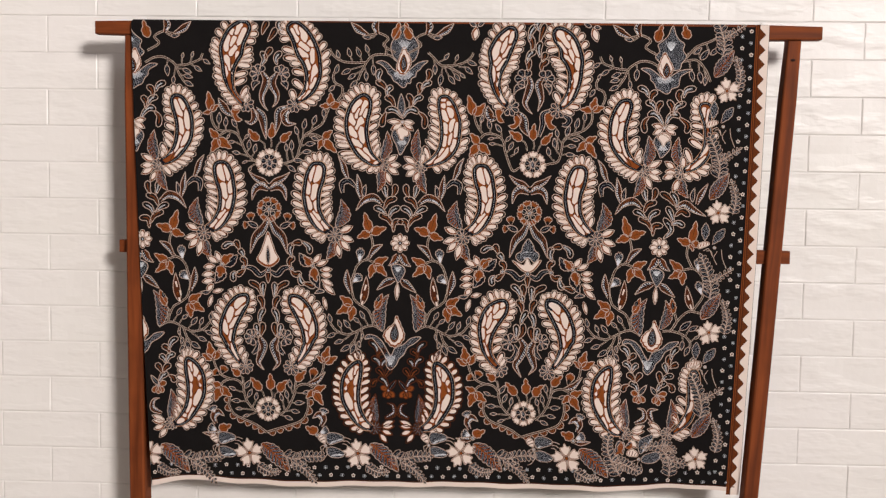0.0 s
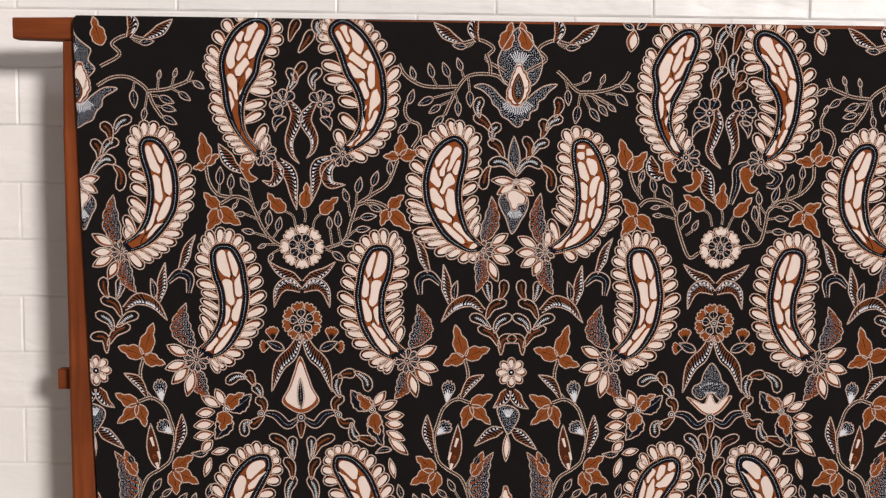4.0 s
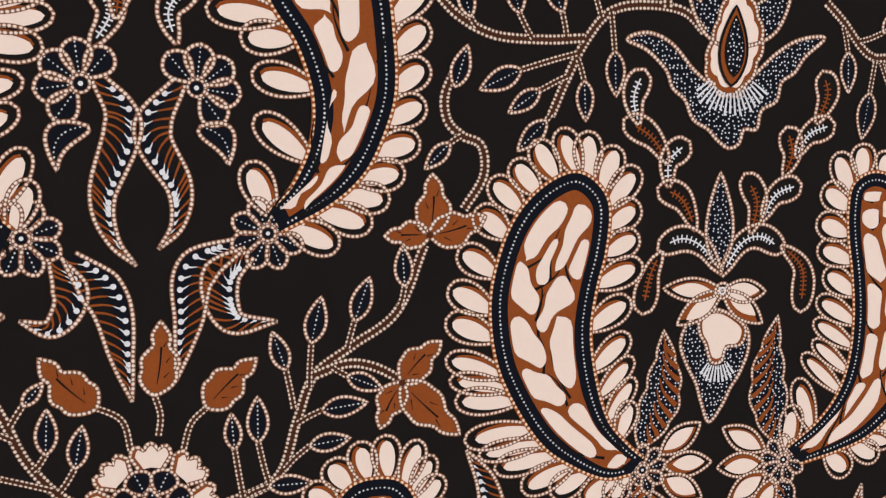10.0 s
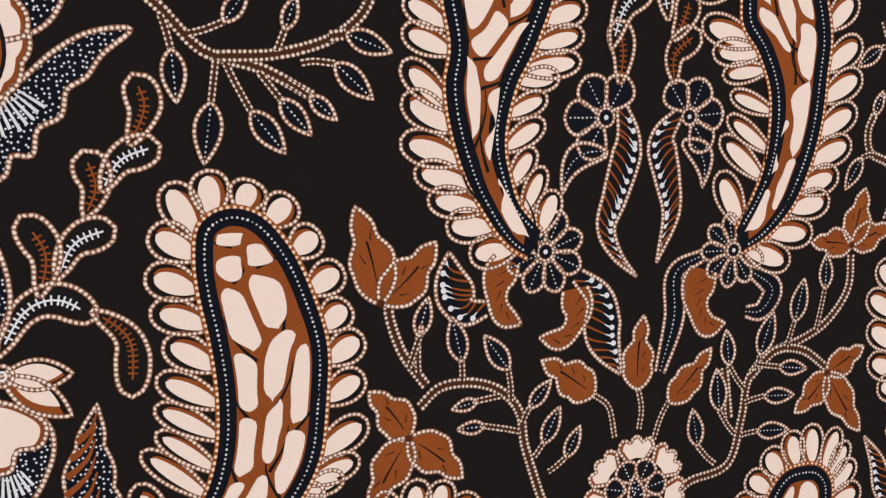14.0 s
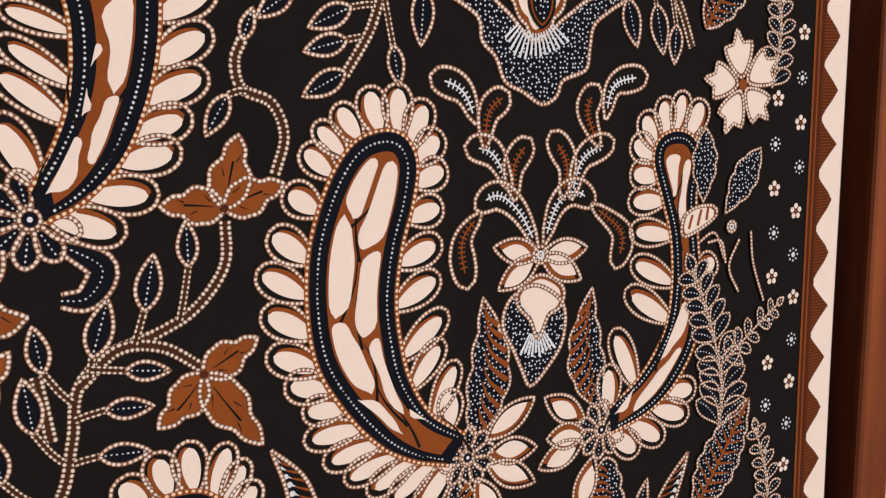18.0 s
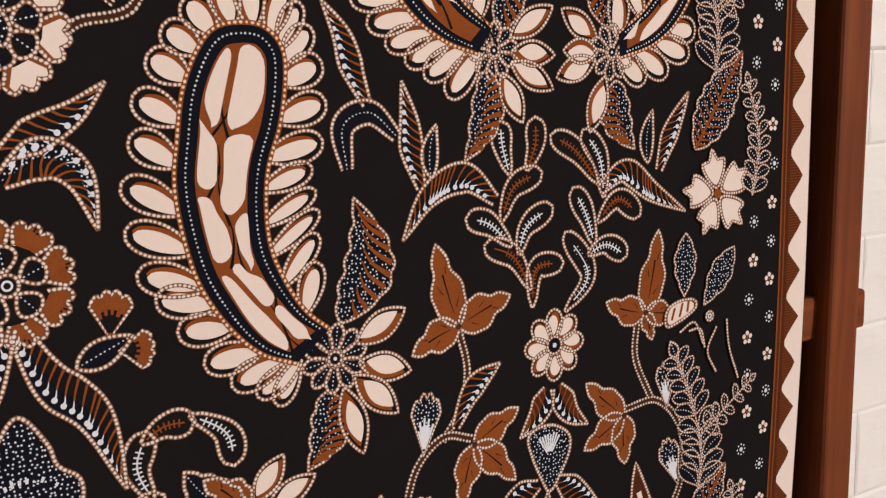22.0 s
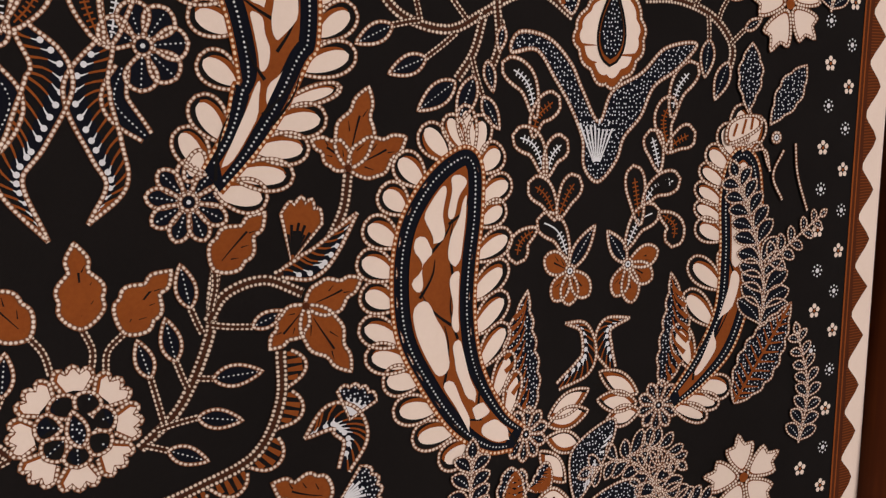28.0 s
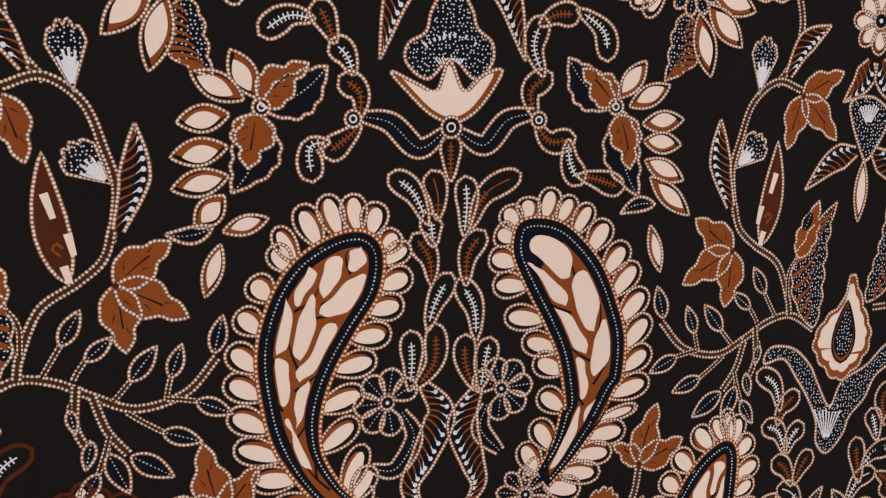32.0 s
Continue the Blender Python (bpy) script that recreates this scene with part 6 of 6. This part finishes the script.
def lower_end_half(p):
    """The lower paisley beside the end border, its beans and hanging bloom; one half."""
    drop_motif(p, [(331, 719), (317, 721), (300, 733), (286, 753), (276, 774), (274, 797), (277, 817), (285, 832), (296, 843), (308, 848), (315, 841), (315, 821), (312, 800), (311, 779), (315, 757), (326, 737), (337, 727)],
               [(305, 716), (293, 721), (281, 733), (273, 746), (269, 759), (262, 770), (260, 782), (261, 795), (260, 808), (263, 821), (270, 834), (277, 846), (288, 857), (299, 861), (307, 865), (316, 861), (325, 848), (330, 834), (327, 824), (330, 812), (328, 800), (328, 787), (328, 774), (330, 762), (333, 753)],
               [((292, 811), (298, 834), 9.5), ((302, 801), (308, 830), 7), ((286, 793), (289, 814), 8), ((298, 781), (286, 805), 9), ((295, 758), (288, 789), 9.5), ((303, 775), (304, 799), 6), ((311, 743), (304, 771), 7.5), ((309, 729), (296, 753), 7.5), ((331, 722), (315, 733), 5.5)], 7.0)
    p.begin("foot_flower")
    p.stipple_leaf((341, 733), (339, 787), 15, 3, 6)
    for tip in ((374, 738), (374, 728), (371, 712), (361, 697)):
        p.petal(lerp((338, 724), tip, 0.35), tip, 10, 2, True)
    p.feather([(356, 742), (373, 751), (371, 766), (360, 770)], 9.5, 1, head=0.3)
    p.flower((338, 724), 11, 10, start=10)
    p.end()
    beans(p, [("pale", (342, 862), (338, 874), (327, 881)), ("brown", (342, 853), (344, 860), (354, 867)), ("pale", (347, 837), (342, 848), (332, 852)), ("pale", (349, 836), (352, 844), (359, 849)), ("brown", (353, 818), (348, 827), (340, 832)),
              ("brown", (356, 818), (360, 826), (366, 833)), ("pale", (360, 801), (355, 811), (345, 816)), ("brown", (342, 812), (335, 808), (333, 800))])
    p.begin("hanging_bloom")
    p.leaf((362, 794), (376, 812), 8, "navy", "dots")
    for tip in ((348, 800), (353, 781), (362, 778), (373, 781)):
        p.leaf((362, 793), tip, 10, "brown", "vein", peak=0.6, power=0.6)
    p.ring((362, 793), 2.5)
    p.end()


def lower_end_border(p):
    """The slim lower paisley under the end border."""
    drop_motif(p, [(421, 727), (435, 745), (446, 767), (448, 794), (447, 821), (451, 838), (459, 843), (467, 836), (470, 817), (469, 792), (464, 768), (455, 746), (439, 731), (424, 722)],
               [(424, 762), (428, 777), (430, 792), (433, 809), (432, 827), (438, 844), (447, 855), (457, 864), (468, 858), (456, 727), (443, 714)],
               [((458, 814), (460, 837), 7), ((456, 787), (455, 813), 7), ((445, 755), (456, 786), 6), ((436, 738), (448, 764), 6)], 5.0)
    p.begin("foot_flower")
    p.stipple_leaf((417, 733), (420, 787), 13, -3, 6)
    for tip in ((380, 745), (379, 732), (384, 721)):
        p.petal(lerp((415, 724), tip, 0.35), tip, 10, 2, True)
    p.feather([(388, 745), (382, 757), (384, 766), (397, 768)], 9.5, -1, head=0.3)
    p.flower((415, 724), 11, 10, start=10)
    p.end()
    beans(p, [("pale", (418, 861), (421, 872), (430, 881)), ("brown", (416, 845), (413, 857), (418, 866)), ("pale", (411, 836), (409, 844), (406, 852)), ("brown", (416, 844), (422, 848), (430, 851)), ("brown", (401, 813), (399, 824), (397, 836)),
              ("pale", (404, 821), (410, 827), (422, 830)), ("pale", (395, 802), (401, 812), (411, 816)), ("brown", (414, 814), (421, 809), (420, 800))])
    p.begin("hanging_bloom")
    p.leaf((394, 794), (383, 809), 8, "navy", "dots")
    for tip in ((388, 779), (398, 775), (409, 785), (412, 798)):
        p.leaf((395, 793), tip, 10, "brown", "vein", peak=0.6, power=0.6)
    p.ring((395, 793), 2.5)
    p.end()


def lower_paisley_broad(p):
    """The broader paisley of the lower pair, with its hanging flower."""
    drop_motif(p, [(106, 835), (93, 846), (78, 869), (72, 894), (71, 915), (77, 936), (88, 952), (105, 962), (119, 963), (127, 954), (125, 936), (114, 919), (104, 902), (98, 884), (98, 866), (106, 850), (113, 842)],
               [(94, 830), (75, 843), (67, 857), (60, 873), (58, 888), (57, 903), (59, 917), (63, 932), (69, 946), (78, 959),
                (80, 967), (90, 976), (101, 980), (113, 980), (125, 976), (134, 963),
                (140, 956), (141, 943), (137, 930), (131, 917), (124, 906), (118, 892), (115, 879), (118, 867), (122, 856)],
               [((88, 933), (94, 950), 11), ((113, 947), (118, 959), 8), ((98, 929), (120, 944), 9.5), ((79, 912), (84, 938), 8.5), ((89, 899), (105, 923), 9.5), ((81, 890), (79, 911), 7), ((86, 875), (93, 900), 7.5), ((100, 852), (88, 878), 7), ((94, 858), (83, 884), 6)])
    p.begin("foot_flower")
    p.flower((112, 835), 13.5, 9, start=10)
    p.end()
    p.begin("hanging_flower")
    p.band([(136, 880), (142, 867), (133, 853), (121, 855)], 9)
    p.feather([(147, 891), (155, 877), (147, 857), (140, 842), (151, 821)], 15, 1)
    p.flower((129, 885), 14.5, 6, start=30, arc=300, w=11)
    p.end()
    beans(p, [("pale", (140, 892), (141, 904), (140, 916)), ("brown", (144, 892), (152, 902), (152, 918)), ("pale", (149, 919), (152, 929), (159, 941)), ("brown", (150, 940), (149, 950), (142, 960)), ("pale", (151, 957), (150, 966), (152, 969)), ("pale", (147, 968), (141, 980), (131, 987)), ("brown", (153, 969), (153, 978), (150, 988))])


def border_companions(p):
    """Between two stars of the end border: a butterfly, ferns and a veined leaf."""
    p.begin("butterfly")
    p.leaf((479, 1286), (480, 1318), 13, "stipple", None, scallop=1.2, bumps=4, ew=1.3, peak=0.55)
    p.leaf((492, 1280), (513, 1308), 14, "stipple", None, scallop=1.2, bumps=4, ew=1.3, peak=0.55)
    p.piece("body", lambda: p.cream_blob([(468, 1272), (468, 1280), (475, 1284), (485, 1284), (487, 1280), (479, 1275)]))
    for a, b in (((471, 1275), (473, 1281)), ((476, 1276), (478, 1283)), ((481, 1278), (482, 1284))):
        p.piece("stripe", lambda: p.line([a, b], 1.3, "brown", 5))
    p.ring((496, 1274), 2.4)
    for pts in ([(476, 1268), (486, 1272), (492, 1260)], [(482, 1268), (490, 1268), (493, 1258)], [(501, 1268), (495, 1256), (501, 1244)], [(508, 1271), (510, 1256), (517, 1238)]):
        p.piece("feeler", lambda: p.line(pts, 1.5))
    p.end()
    p.begin("fern")
    p.fern([(490, 1181), (492, 1204), (484, 1233), (474, 1256)], 30, 10)
    p.fern([(492, 1212), (509, 1224), (526, 1235)], 17, 5)
    p.end()
    p.begin("fern_leaf")
    p.leaf((477, 1146), (509, 1193), 22, "stipple", None, scallop=2, bumps=7, ew=1.5)
    up, down, mid = p.shape((477, 1146), (509, 1193), 20, n=14)
    p.line(mid, 1.4, "brown", 4, raw=True)
    for i in range(1, 12):
        for side in (up, down):
            p.line([mid[i], lerp(mid[i], side[min(13, i + 1)], 0.9)], 1.2, "brown", 4, taper=(1.2, 0.5), step=9)
    p.end()
    p.begin("fern")
    p.fern([(517, 1120), (522, 1148), (514, 1177)], 20, 8)
    p.end()


def hem_blossom(p):
    """A winged blossom over the hem, beside the garland."""
    p.begin("corner_blossom")
    p.feather([(252, 725), (257, 738), (249, 747), (237, 740)], 13, 1, head=0.5)
    p.fan((255, 745), (260, 759), 17)
    p.leaf((247, 716), (224, 724), 16, "brown", "vein", scallop=2, bumps=4)
    p.fan((250, 713), (268, 718), 20)
    p.feather([(249, 706), (264, 706), (277, 708)], 9, 1)
    p.ring((246, 709), 3.5)
    p.end()


# ---- end of the drawn repeat ----
middle_upper(Pen(0, 0, 1, 201))
hanging_pair_first(Pen(0, 0, 1, 202))
hanging_pair(Pen(0, 0, 1, 203))
end_upper_side(Pen(0, 0, 1, 204))
end_upper_crown(Pen(0, 0, 1, 204))
end_upper_border(Pen(0, 0, 1, 204))
end_upper_side(Pen(-147, 0, -1, 205))
end_upper_crown(Pen(-157, 0, -1, 205))
for axis, low, flame in ((-306, -306, True), (160, 156, False)):
    for s in (1, -1):
        row_two_paisley(Pen(axis - 160 if s > 0 else axis + 160, 0, s, 210 + s))
        crown_above(Pen(axis - 160 if s > 0 else axis + 160, 0, s, 220 + s))
        if s > 0 or flame:
            lower_paisley(Pen(low - 156 if s > 0 else low + 156, 0, s, 230 + s))
        else:
            lower_paisley_broad(Pen(0, 0, 1, 229))
    blossom = Pen(axis, 0, 1, 225)
    blossom.begin("brown_flower")
    blossom.rosette((0, 1117), 21.5, "brown", 8, 5, 60)
    blossom.end()
    crown_garden(Pen(axis - 160, 0, 1, 240), flame)
    lower_spray(Pen(low - 156, 0, 1, 242))
    hem_blossom(Pen(low - 156, 0, 1, 243))
    hem_blossom(Pen(low + 156, 0, -1, 244))
for s in (1, -1):
    upper_buds(Pen(-70 - s * 391, 0, s, 206 + s))
for axis, low, sides in ((391, 378, (1,)), (-70, -72, (1, -1)), (-536, -524, (-1,))):
    between_rows_middle(Pen(axis - 391, 0, 1, 250))
    for s in sides:
        between_rows(Pen(axis - 391 if s > 0 else axis + 391, 0, s, 251 + s))
        lower_end_half(Pen(low - 378 if s > 0 else low + 378, 0, s, 254 + s, edge="deep" if axis == -70 else "bead"))
between_rows_end(Pen(0, 0, 1, 260))
lower_end_border(Pen(0, 0, 1, 261))


# ---- the borders: a star and its companions, small flowers, serrated end, hem ----
def border_star(p, size=1.0):
    p.begin("star_flower")
    for k in range(5):
        a = 90 + 72 * k + 10
        c = (0, 0)
        g = size * p.rnd.uniform(0.95, 1.05)
        blade = [(3, 0), (11, 31), (18.5, 25), (17.5, 10), (23, 0), (17.5, -10), (18.5, -25), (11, -31)]
        p.piece("petal", lambda: p.cream_blob([polar(c, r * g, a + b) for r, b in blade]))
    p.spot((0, 0), 2.6, "brown", 6, 8)
    p.end()


def wing(p, pts, a, b, n=9):
    """A stippled wing with a comb of pale strokes along one edge, from a to b."""
    def draw():
        p.blob(pts, "stipple", 1, edge="bead", w=1.5)
        mid = (sum(q[0] for q in pts) / len(pts), sum(q[1] for q in pts) / len(pts))
        for k in range(n):
            q = lerp(a, b, k / (n - 1))
            p.line([q, lerp(q, mid, 0.30), lerp(lerp(q, b, 0.12), mid, 0.48)], 1.1, "pale", 3, taper=(1.2, 0.5), step=3)

    p.piece("wing", draw)


def vein_leaf(p, foot, tip, w, bend=0.0):
    """A broad stippled leaf with brown branching veins and a lobed edge."""
    def draw():
        up, down, mid = p.shape(foot, tip, w, bend, 0.4, 0.8, 36, w * 0.09, 7)
        outline = up + down[-2:0:-1]
        p.area(outline, "stipple", 1)
        p.line(outline, 1.5, "bead", 4, True, raw=True)
        p.line(mid[:-2], 2.0, "brown", 3, raw=True, taper=(1.3, 0.5))
        for i in range(2, 30, 3):
            for side in (up, down):
                p.line([mid[i], lerp(mid[i + 2], side[i + 2], 0.4), lerp(mid[i + 3], side[i + 4], 0.88)], 1.9, "brown", 2, taper=(1.3, 0.6), step=3)

    p.piece("leaf", draw)


def hem_unit(p, k):
    """What lies on both sides of a star on the hem: a butterfly before it, a veined leaf and ferns after it."""
    if k < 4:
        p.begin("butterfly")
        wing(p, [(182, 697), (184, 708), (196, 710), (212, 705), (213, 697), (202, 692), (188, 688)], (188, 688), (212, 698))
        wing(p, [(183, 681), (193, 684), (208, 679), (216, 672), (209, 665), (192, 665), (183, 673)], (192, 666), (213, 669))
        p.piece("body", lambda: p.cream_blob([(167, 702), (171, 707), (178, 704), (181, 697), (180, 690), (173, 693), (168, 698)]))
        for a, b in (((169, 699), (177, 703)), ((172, 695), (180, 698))):
            p.piece("stripe", lambda: p.line([a, b], 1.5, "deep", 6))
        p.ring((181, 686), 2.6)
        for pts in ([(178, 687), (172, 683), (174, 675)], [(180, 684), (176, 678), (179, 671)], [(183, 683), (184, 671), (177, 660), (171, 657)]):
            p.piece("leg", lambda: p.line(pts, 1.4))
        for pts in ([(212, 701), (219, 701), (227, 698)], [(213, 695), (220, 695), (225, 691)], [(212, 690), (218, 689), (222, 685)]):
            p.piece("feeler", lambda: p.line(pts, 1.6))
        p.end()
    p.begin("veined_leaf")
    vein_leaf(p, (262, 691), (314, 640), 27, 3)
    p.end()
    p.begin("fern")
    p.fern([(254, 651), (276, 639), (292, 640)], 20, 7)
    p.end()
    p.begin("fern")
    if k:
        p.fern([(298, 671), (321, 664), (345, 669), (370, 670)], 30, 9)
        p.fern([(318, 659), (343, 644), (360, 624)], 22, 7)
    else:
        p.fern([(337, 642), (322, 667), (313, 690), (314, 715)], 30, 10)
        p.fern([(319, 670), (342, 664), (368, 651)], 28, 8)
    p.end()


def corner(p):
    """The last butterfly before the corner star, with arching ferns."""
    p.begin("butterfly")
    wing(p, [(379, 690), (375, 710), (383, 719), (400, 725), (401, 716), (391, 700)], (384, 692), (400, 717), 8)
    wing(p, [(383, 675), (385, 686), (403, 693), (416, 692), (415, 682), (402, 673)], (391, 674), (415, 683), 8)
    p.piece("body", lambda: p.cream_blob([(355, 688), (357, 696), (366, 699), (375, 691), (374, 685), (365, 685)]))
    for a, b in (((359, 688), (361, 696)), ((364, 686), (366, 695)), ((369, 686), (371, 692))):
        p.piece("stripe", lambda: p.line([a, b], 1.4, "deep", 6))
    p.ring((377, 680), 2.6)
    for pts in ([(374, 679), (364, 675), (366, 667)], [(376, 676), (373, 666), (365, 659)], [(381, 672), (384, 658), (375, 651)]):
        p.piece("leg", lambda: p.line(pts, 1.4))
    p.end()
    p.begin("fern")
    p.fern([(432, 647), (432, 672), (421, 695), (405, 704), (388, 702)], 27, 10)
    p.end()
    p.begin("fern")
    p.fern([(421, 695), (437, 678), (456, 674)], 26, 6)
    p.fern([(409, 705), (427, 706), (439, 697)], 22, 6)
    p.end()
    p.begin("hanging_leaf")
    p.stipple_leaf((342, 714), (333, 687), 12, 2)
    p.stipple_leaf((347, 712), (348, 688), 10, -2)
    p.stipple_leaf((363, 711), (351, 702), 9, 2)
    p.end()


def tiny_flower(p, c):
    for k in range(5):
        p.spot(polar(c, 2.5, 72 * k + 18), 1.35, "cream", 2, 6)
    p.spot(c, 0.8, "brown", 3, 6)


def tiny_ring(p, c):
    for k in range(8):
        p.spot(polar(c, 2.8, 45 * k), 0.58, "pale", 1, 5)
    p.spot(c, 1.3, "pale", 2, 6)


for k, (x, z) in enumerate(((501, 1336), (492, 1123), (482, 910), (465, 681))):
    border_star(Pen(x, z, 1, 70 + k, base=0.60))
    if k < 3:
        border_companions(Pen(x - 501, z - 1336, 1, 75 + k, base=0.60))
border_companions(Pen(2, 214, 1, 69, base=0.60))
for k, (x, z) in enumerate(((235, 677), (45, 681), (-142, 677), (-340, 673), (-525, 667))):
    border_star(Pen(x, z, 1, 80 + k, base=0.60), 1.22)
    hem_unit(Pen(x - 239.75, z - 673.0, 1, 85 + k, base=0.55), k)
corner(Pen(-12, -3, 1, 91, base=0.60))


def edge_rows():
    """Small flowers and rings in two staggered rows along the end and the hem."""
    p = Pen(0, 0, 1, 99)
    z, k = 1440.0, 0
    while z > 655:
        shift = right_edge(z) - 571.5
        p.begin("edge_flower" if k % 2 == 0 else "edge_ring")
        (tiny_flower if k % 2 == 0 else tiny_ring)(p, (541 + shift + p.rnd.uniform(-1, 1), z))
        p.end()
        p.begin("edge_ring" if k % 2 == 0 else "edge_flower")
        (tiny_ring if k % 2 == 0 else tiny_flower)(p, (526 + shift + p.rnd.uniform(-1.5, 1.5), z - 9))
        p.end()
        z -= 20.3
        k += 1
    x, k = 520.0, 0
    while x > -525:
        dip = 2.0 + 4.0 * x / 520.0
        p.begin("edge_flower" if k % 2 else "edge_ring")
        (tiny_flower if k % 2 else tiny_ring)(p, (x, 635 + dip + p.rnd.uniform(-1, 1)))
        p.end()
        p.begin("edge_ring" if k % 2 else "edge_flower")
        (tiny_ring if k % 2 else tiny_flower)(p, (x - 10, 650 + dip + p.rnd.uniform(-1.5, 1.5)))
        p.end()
        x -= 20.3
        k += 1


def serrated_end():
    p = Pen(0, 0, 1, 98)
    p.begin("undyed_edge")
    zs = [TOP - 2 - i * 8 for i in range(105)]
    zs = [z for z in zs if z > BOTTOM]
    p.put([q for z in zs for q in ((right_edge(z) - 17, z), (right_edge(z) - 0.6, z))], [(2 * i, 2 * i + 1, 2 * i + 3, 2 * i + 2) for i in range(len(zs) - 1)], "cream", 1)
    p.end()
    p.begin("brown_band")
    p.put([q for z in zs for q in ((right_edge(z) - 23, z), (right_edge(z) - 16, z))], [(2 * i, 2 * i + 1, 2 * i + 3, 2 * i + 2) for i in range(len(zs) - 1)], "deep", 2)
    p.end()
    for inset, w in ((23, 1.2), (20, 0.9)):
        p.begin("brown_line")
        p.line([(right_edge(z) - inset, z) for z in zs], w, "brown", 3, raw=True)
        p.end()
    z = 1434.0
    while z > BOTTOM + 12:
        e = right_edge(z)
        h = 12.6
        tip = p.rnd.uniform(4.8, 7.0)
        p.begin("brown_triangle")
        p.area([(e - 17, z + h), (e - 14, z + h * 0.70), (e - 9, z + h * 0.30), (e - tip, z), (e - 9, z - h * 0.30), (e - 14, z - h * 0.70), (e - 17, z - h)], "hatch", 3)
        p.end()
        z -= 25.5 * p.rnd.uniform(0.97, 1.03)


def hem():
    p = Pen(0, 0, 1, 97)
    xs = [left_edge(BOTTOM) + 1 + i * 8 for i in range(133)]
    xs = [x for x in xs if x < right_edge(BOTTOM) - 1]
    for name, a, b, mat in (("undyed_hem", -1.5, 8.0, "cream"), ("brown_hem_line", 8.0, 10.2, "deep")):
        p.begin(name)
        rows = []
        for x in xs:
            wave = hem_line(x)
            rows += [(x, BOTTOM + a + wave * (1 - a / 60)), (x, BOTTOM + b + wave * (1 - b / 60))]
        p.put(rows, [(2 * i, 2 * i + 1, 2 * i + 3, 2 * i + 2) for i in range(len(xs) - 1)], mat, 1)
        p.end()


edge_rows()
serrated_end()
hem()


# ---- embossed bricks of the wall panel ----
def wall_bricks():
    wall = bpy.data.objects["wall_north"]
    bw, bh, gap = 0.1915, 0.0692, 0.0005
    variants = []
    rnd = random.Random(5)
    for k in range(5):
        bm = bmesh.new()
        w, h = bw - gap, bh - gap
        nx, nz = 14, 6
        grid = []
        for i in range(nx + 1):
            col = []
            for j in range(nz + 1):
                u, v = i / nx, j / nz
                rim = i in (0, nx) or j in (0, nz)
                y = 0.0004 if rim else -0.0004 - 0.0012 * noise.noise(Vector((u * 5.1 + k * 7, v * 3.2, k * 3.3)))
                x = -w / 2 + w * (u if i in (0, nx) else 0.012 + 0.976 * (i - 1) / (nx - 2))
                z = -h / 2 + h * (v if j in (0, nz) else 0.035 + 0.93 * (j - 1) / (nz - 2))
                col.append(bm.verts.new((x, y, z)))
            grid.append(col)
        for i in range(nx):
            for j in range(nz):
                bm.faces.new((grid[i][j], grid[i + 1][j], grid[i + 1][j + 1], grid[i][j + 1]))
        me = bpy.data.meshes.new("brick")
        bm.to_mesh(me)
        bm.free()
        me.materials.append(FOAM)
        variants.append(me)
    z0 = 1.406 - 15 * bh
    for r in range(-5, 32):
        z = z0 + (r + 0.5) * bh
        if not 0.02 < z < 2.66:
            continue
        for c in range(-4, 13):
            x = -0.659 + (c + (0.0 if r % 2 else 0.5)) * bw
            hidden = -0.5 < x < 0.5 and 0.66 < z < 1.40
            if hidden or not -1.0 < x < 1.45 or z < 0.25 or z > 1.95:
                continue
            ob = new("brick", variants[rnd.randrange(5)])
            ob.matrix_world = pose(x, WALL_Y, z, 0, 180 if rnd.random() < 0.5 else 0, 0)
            ob.parent = wall


wall_bricks()
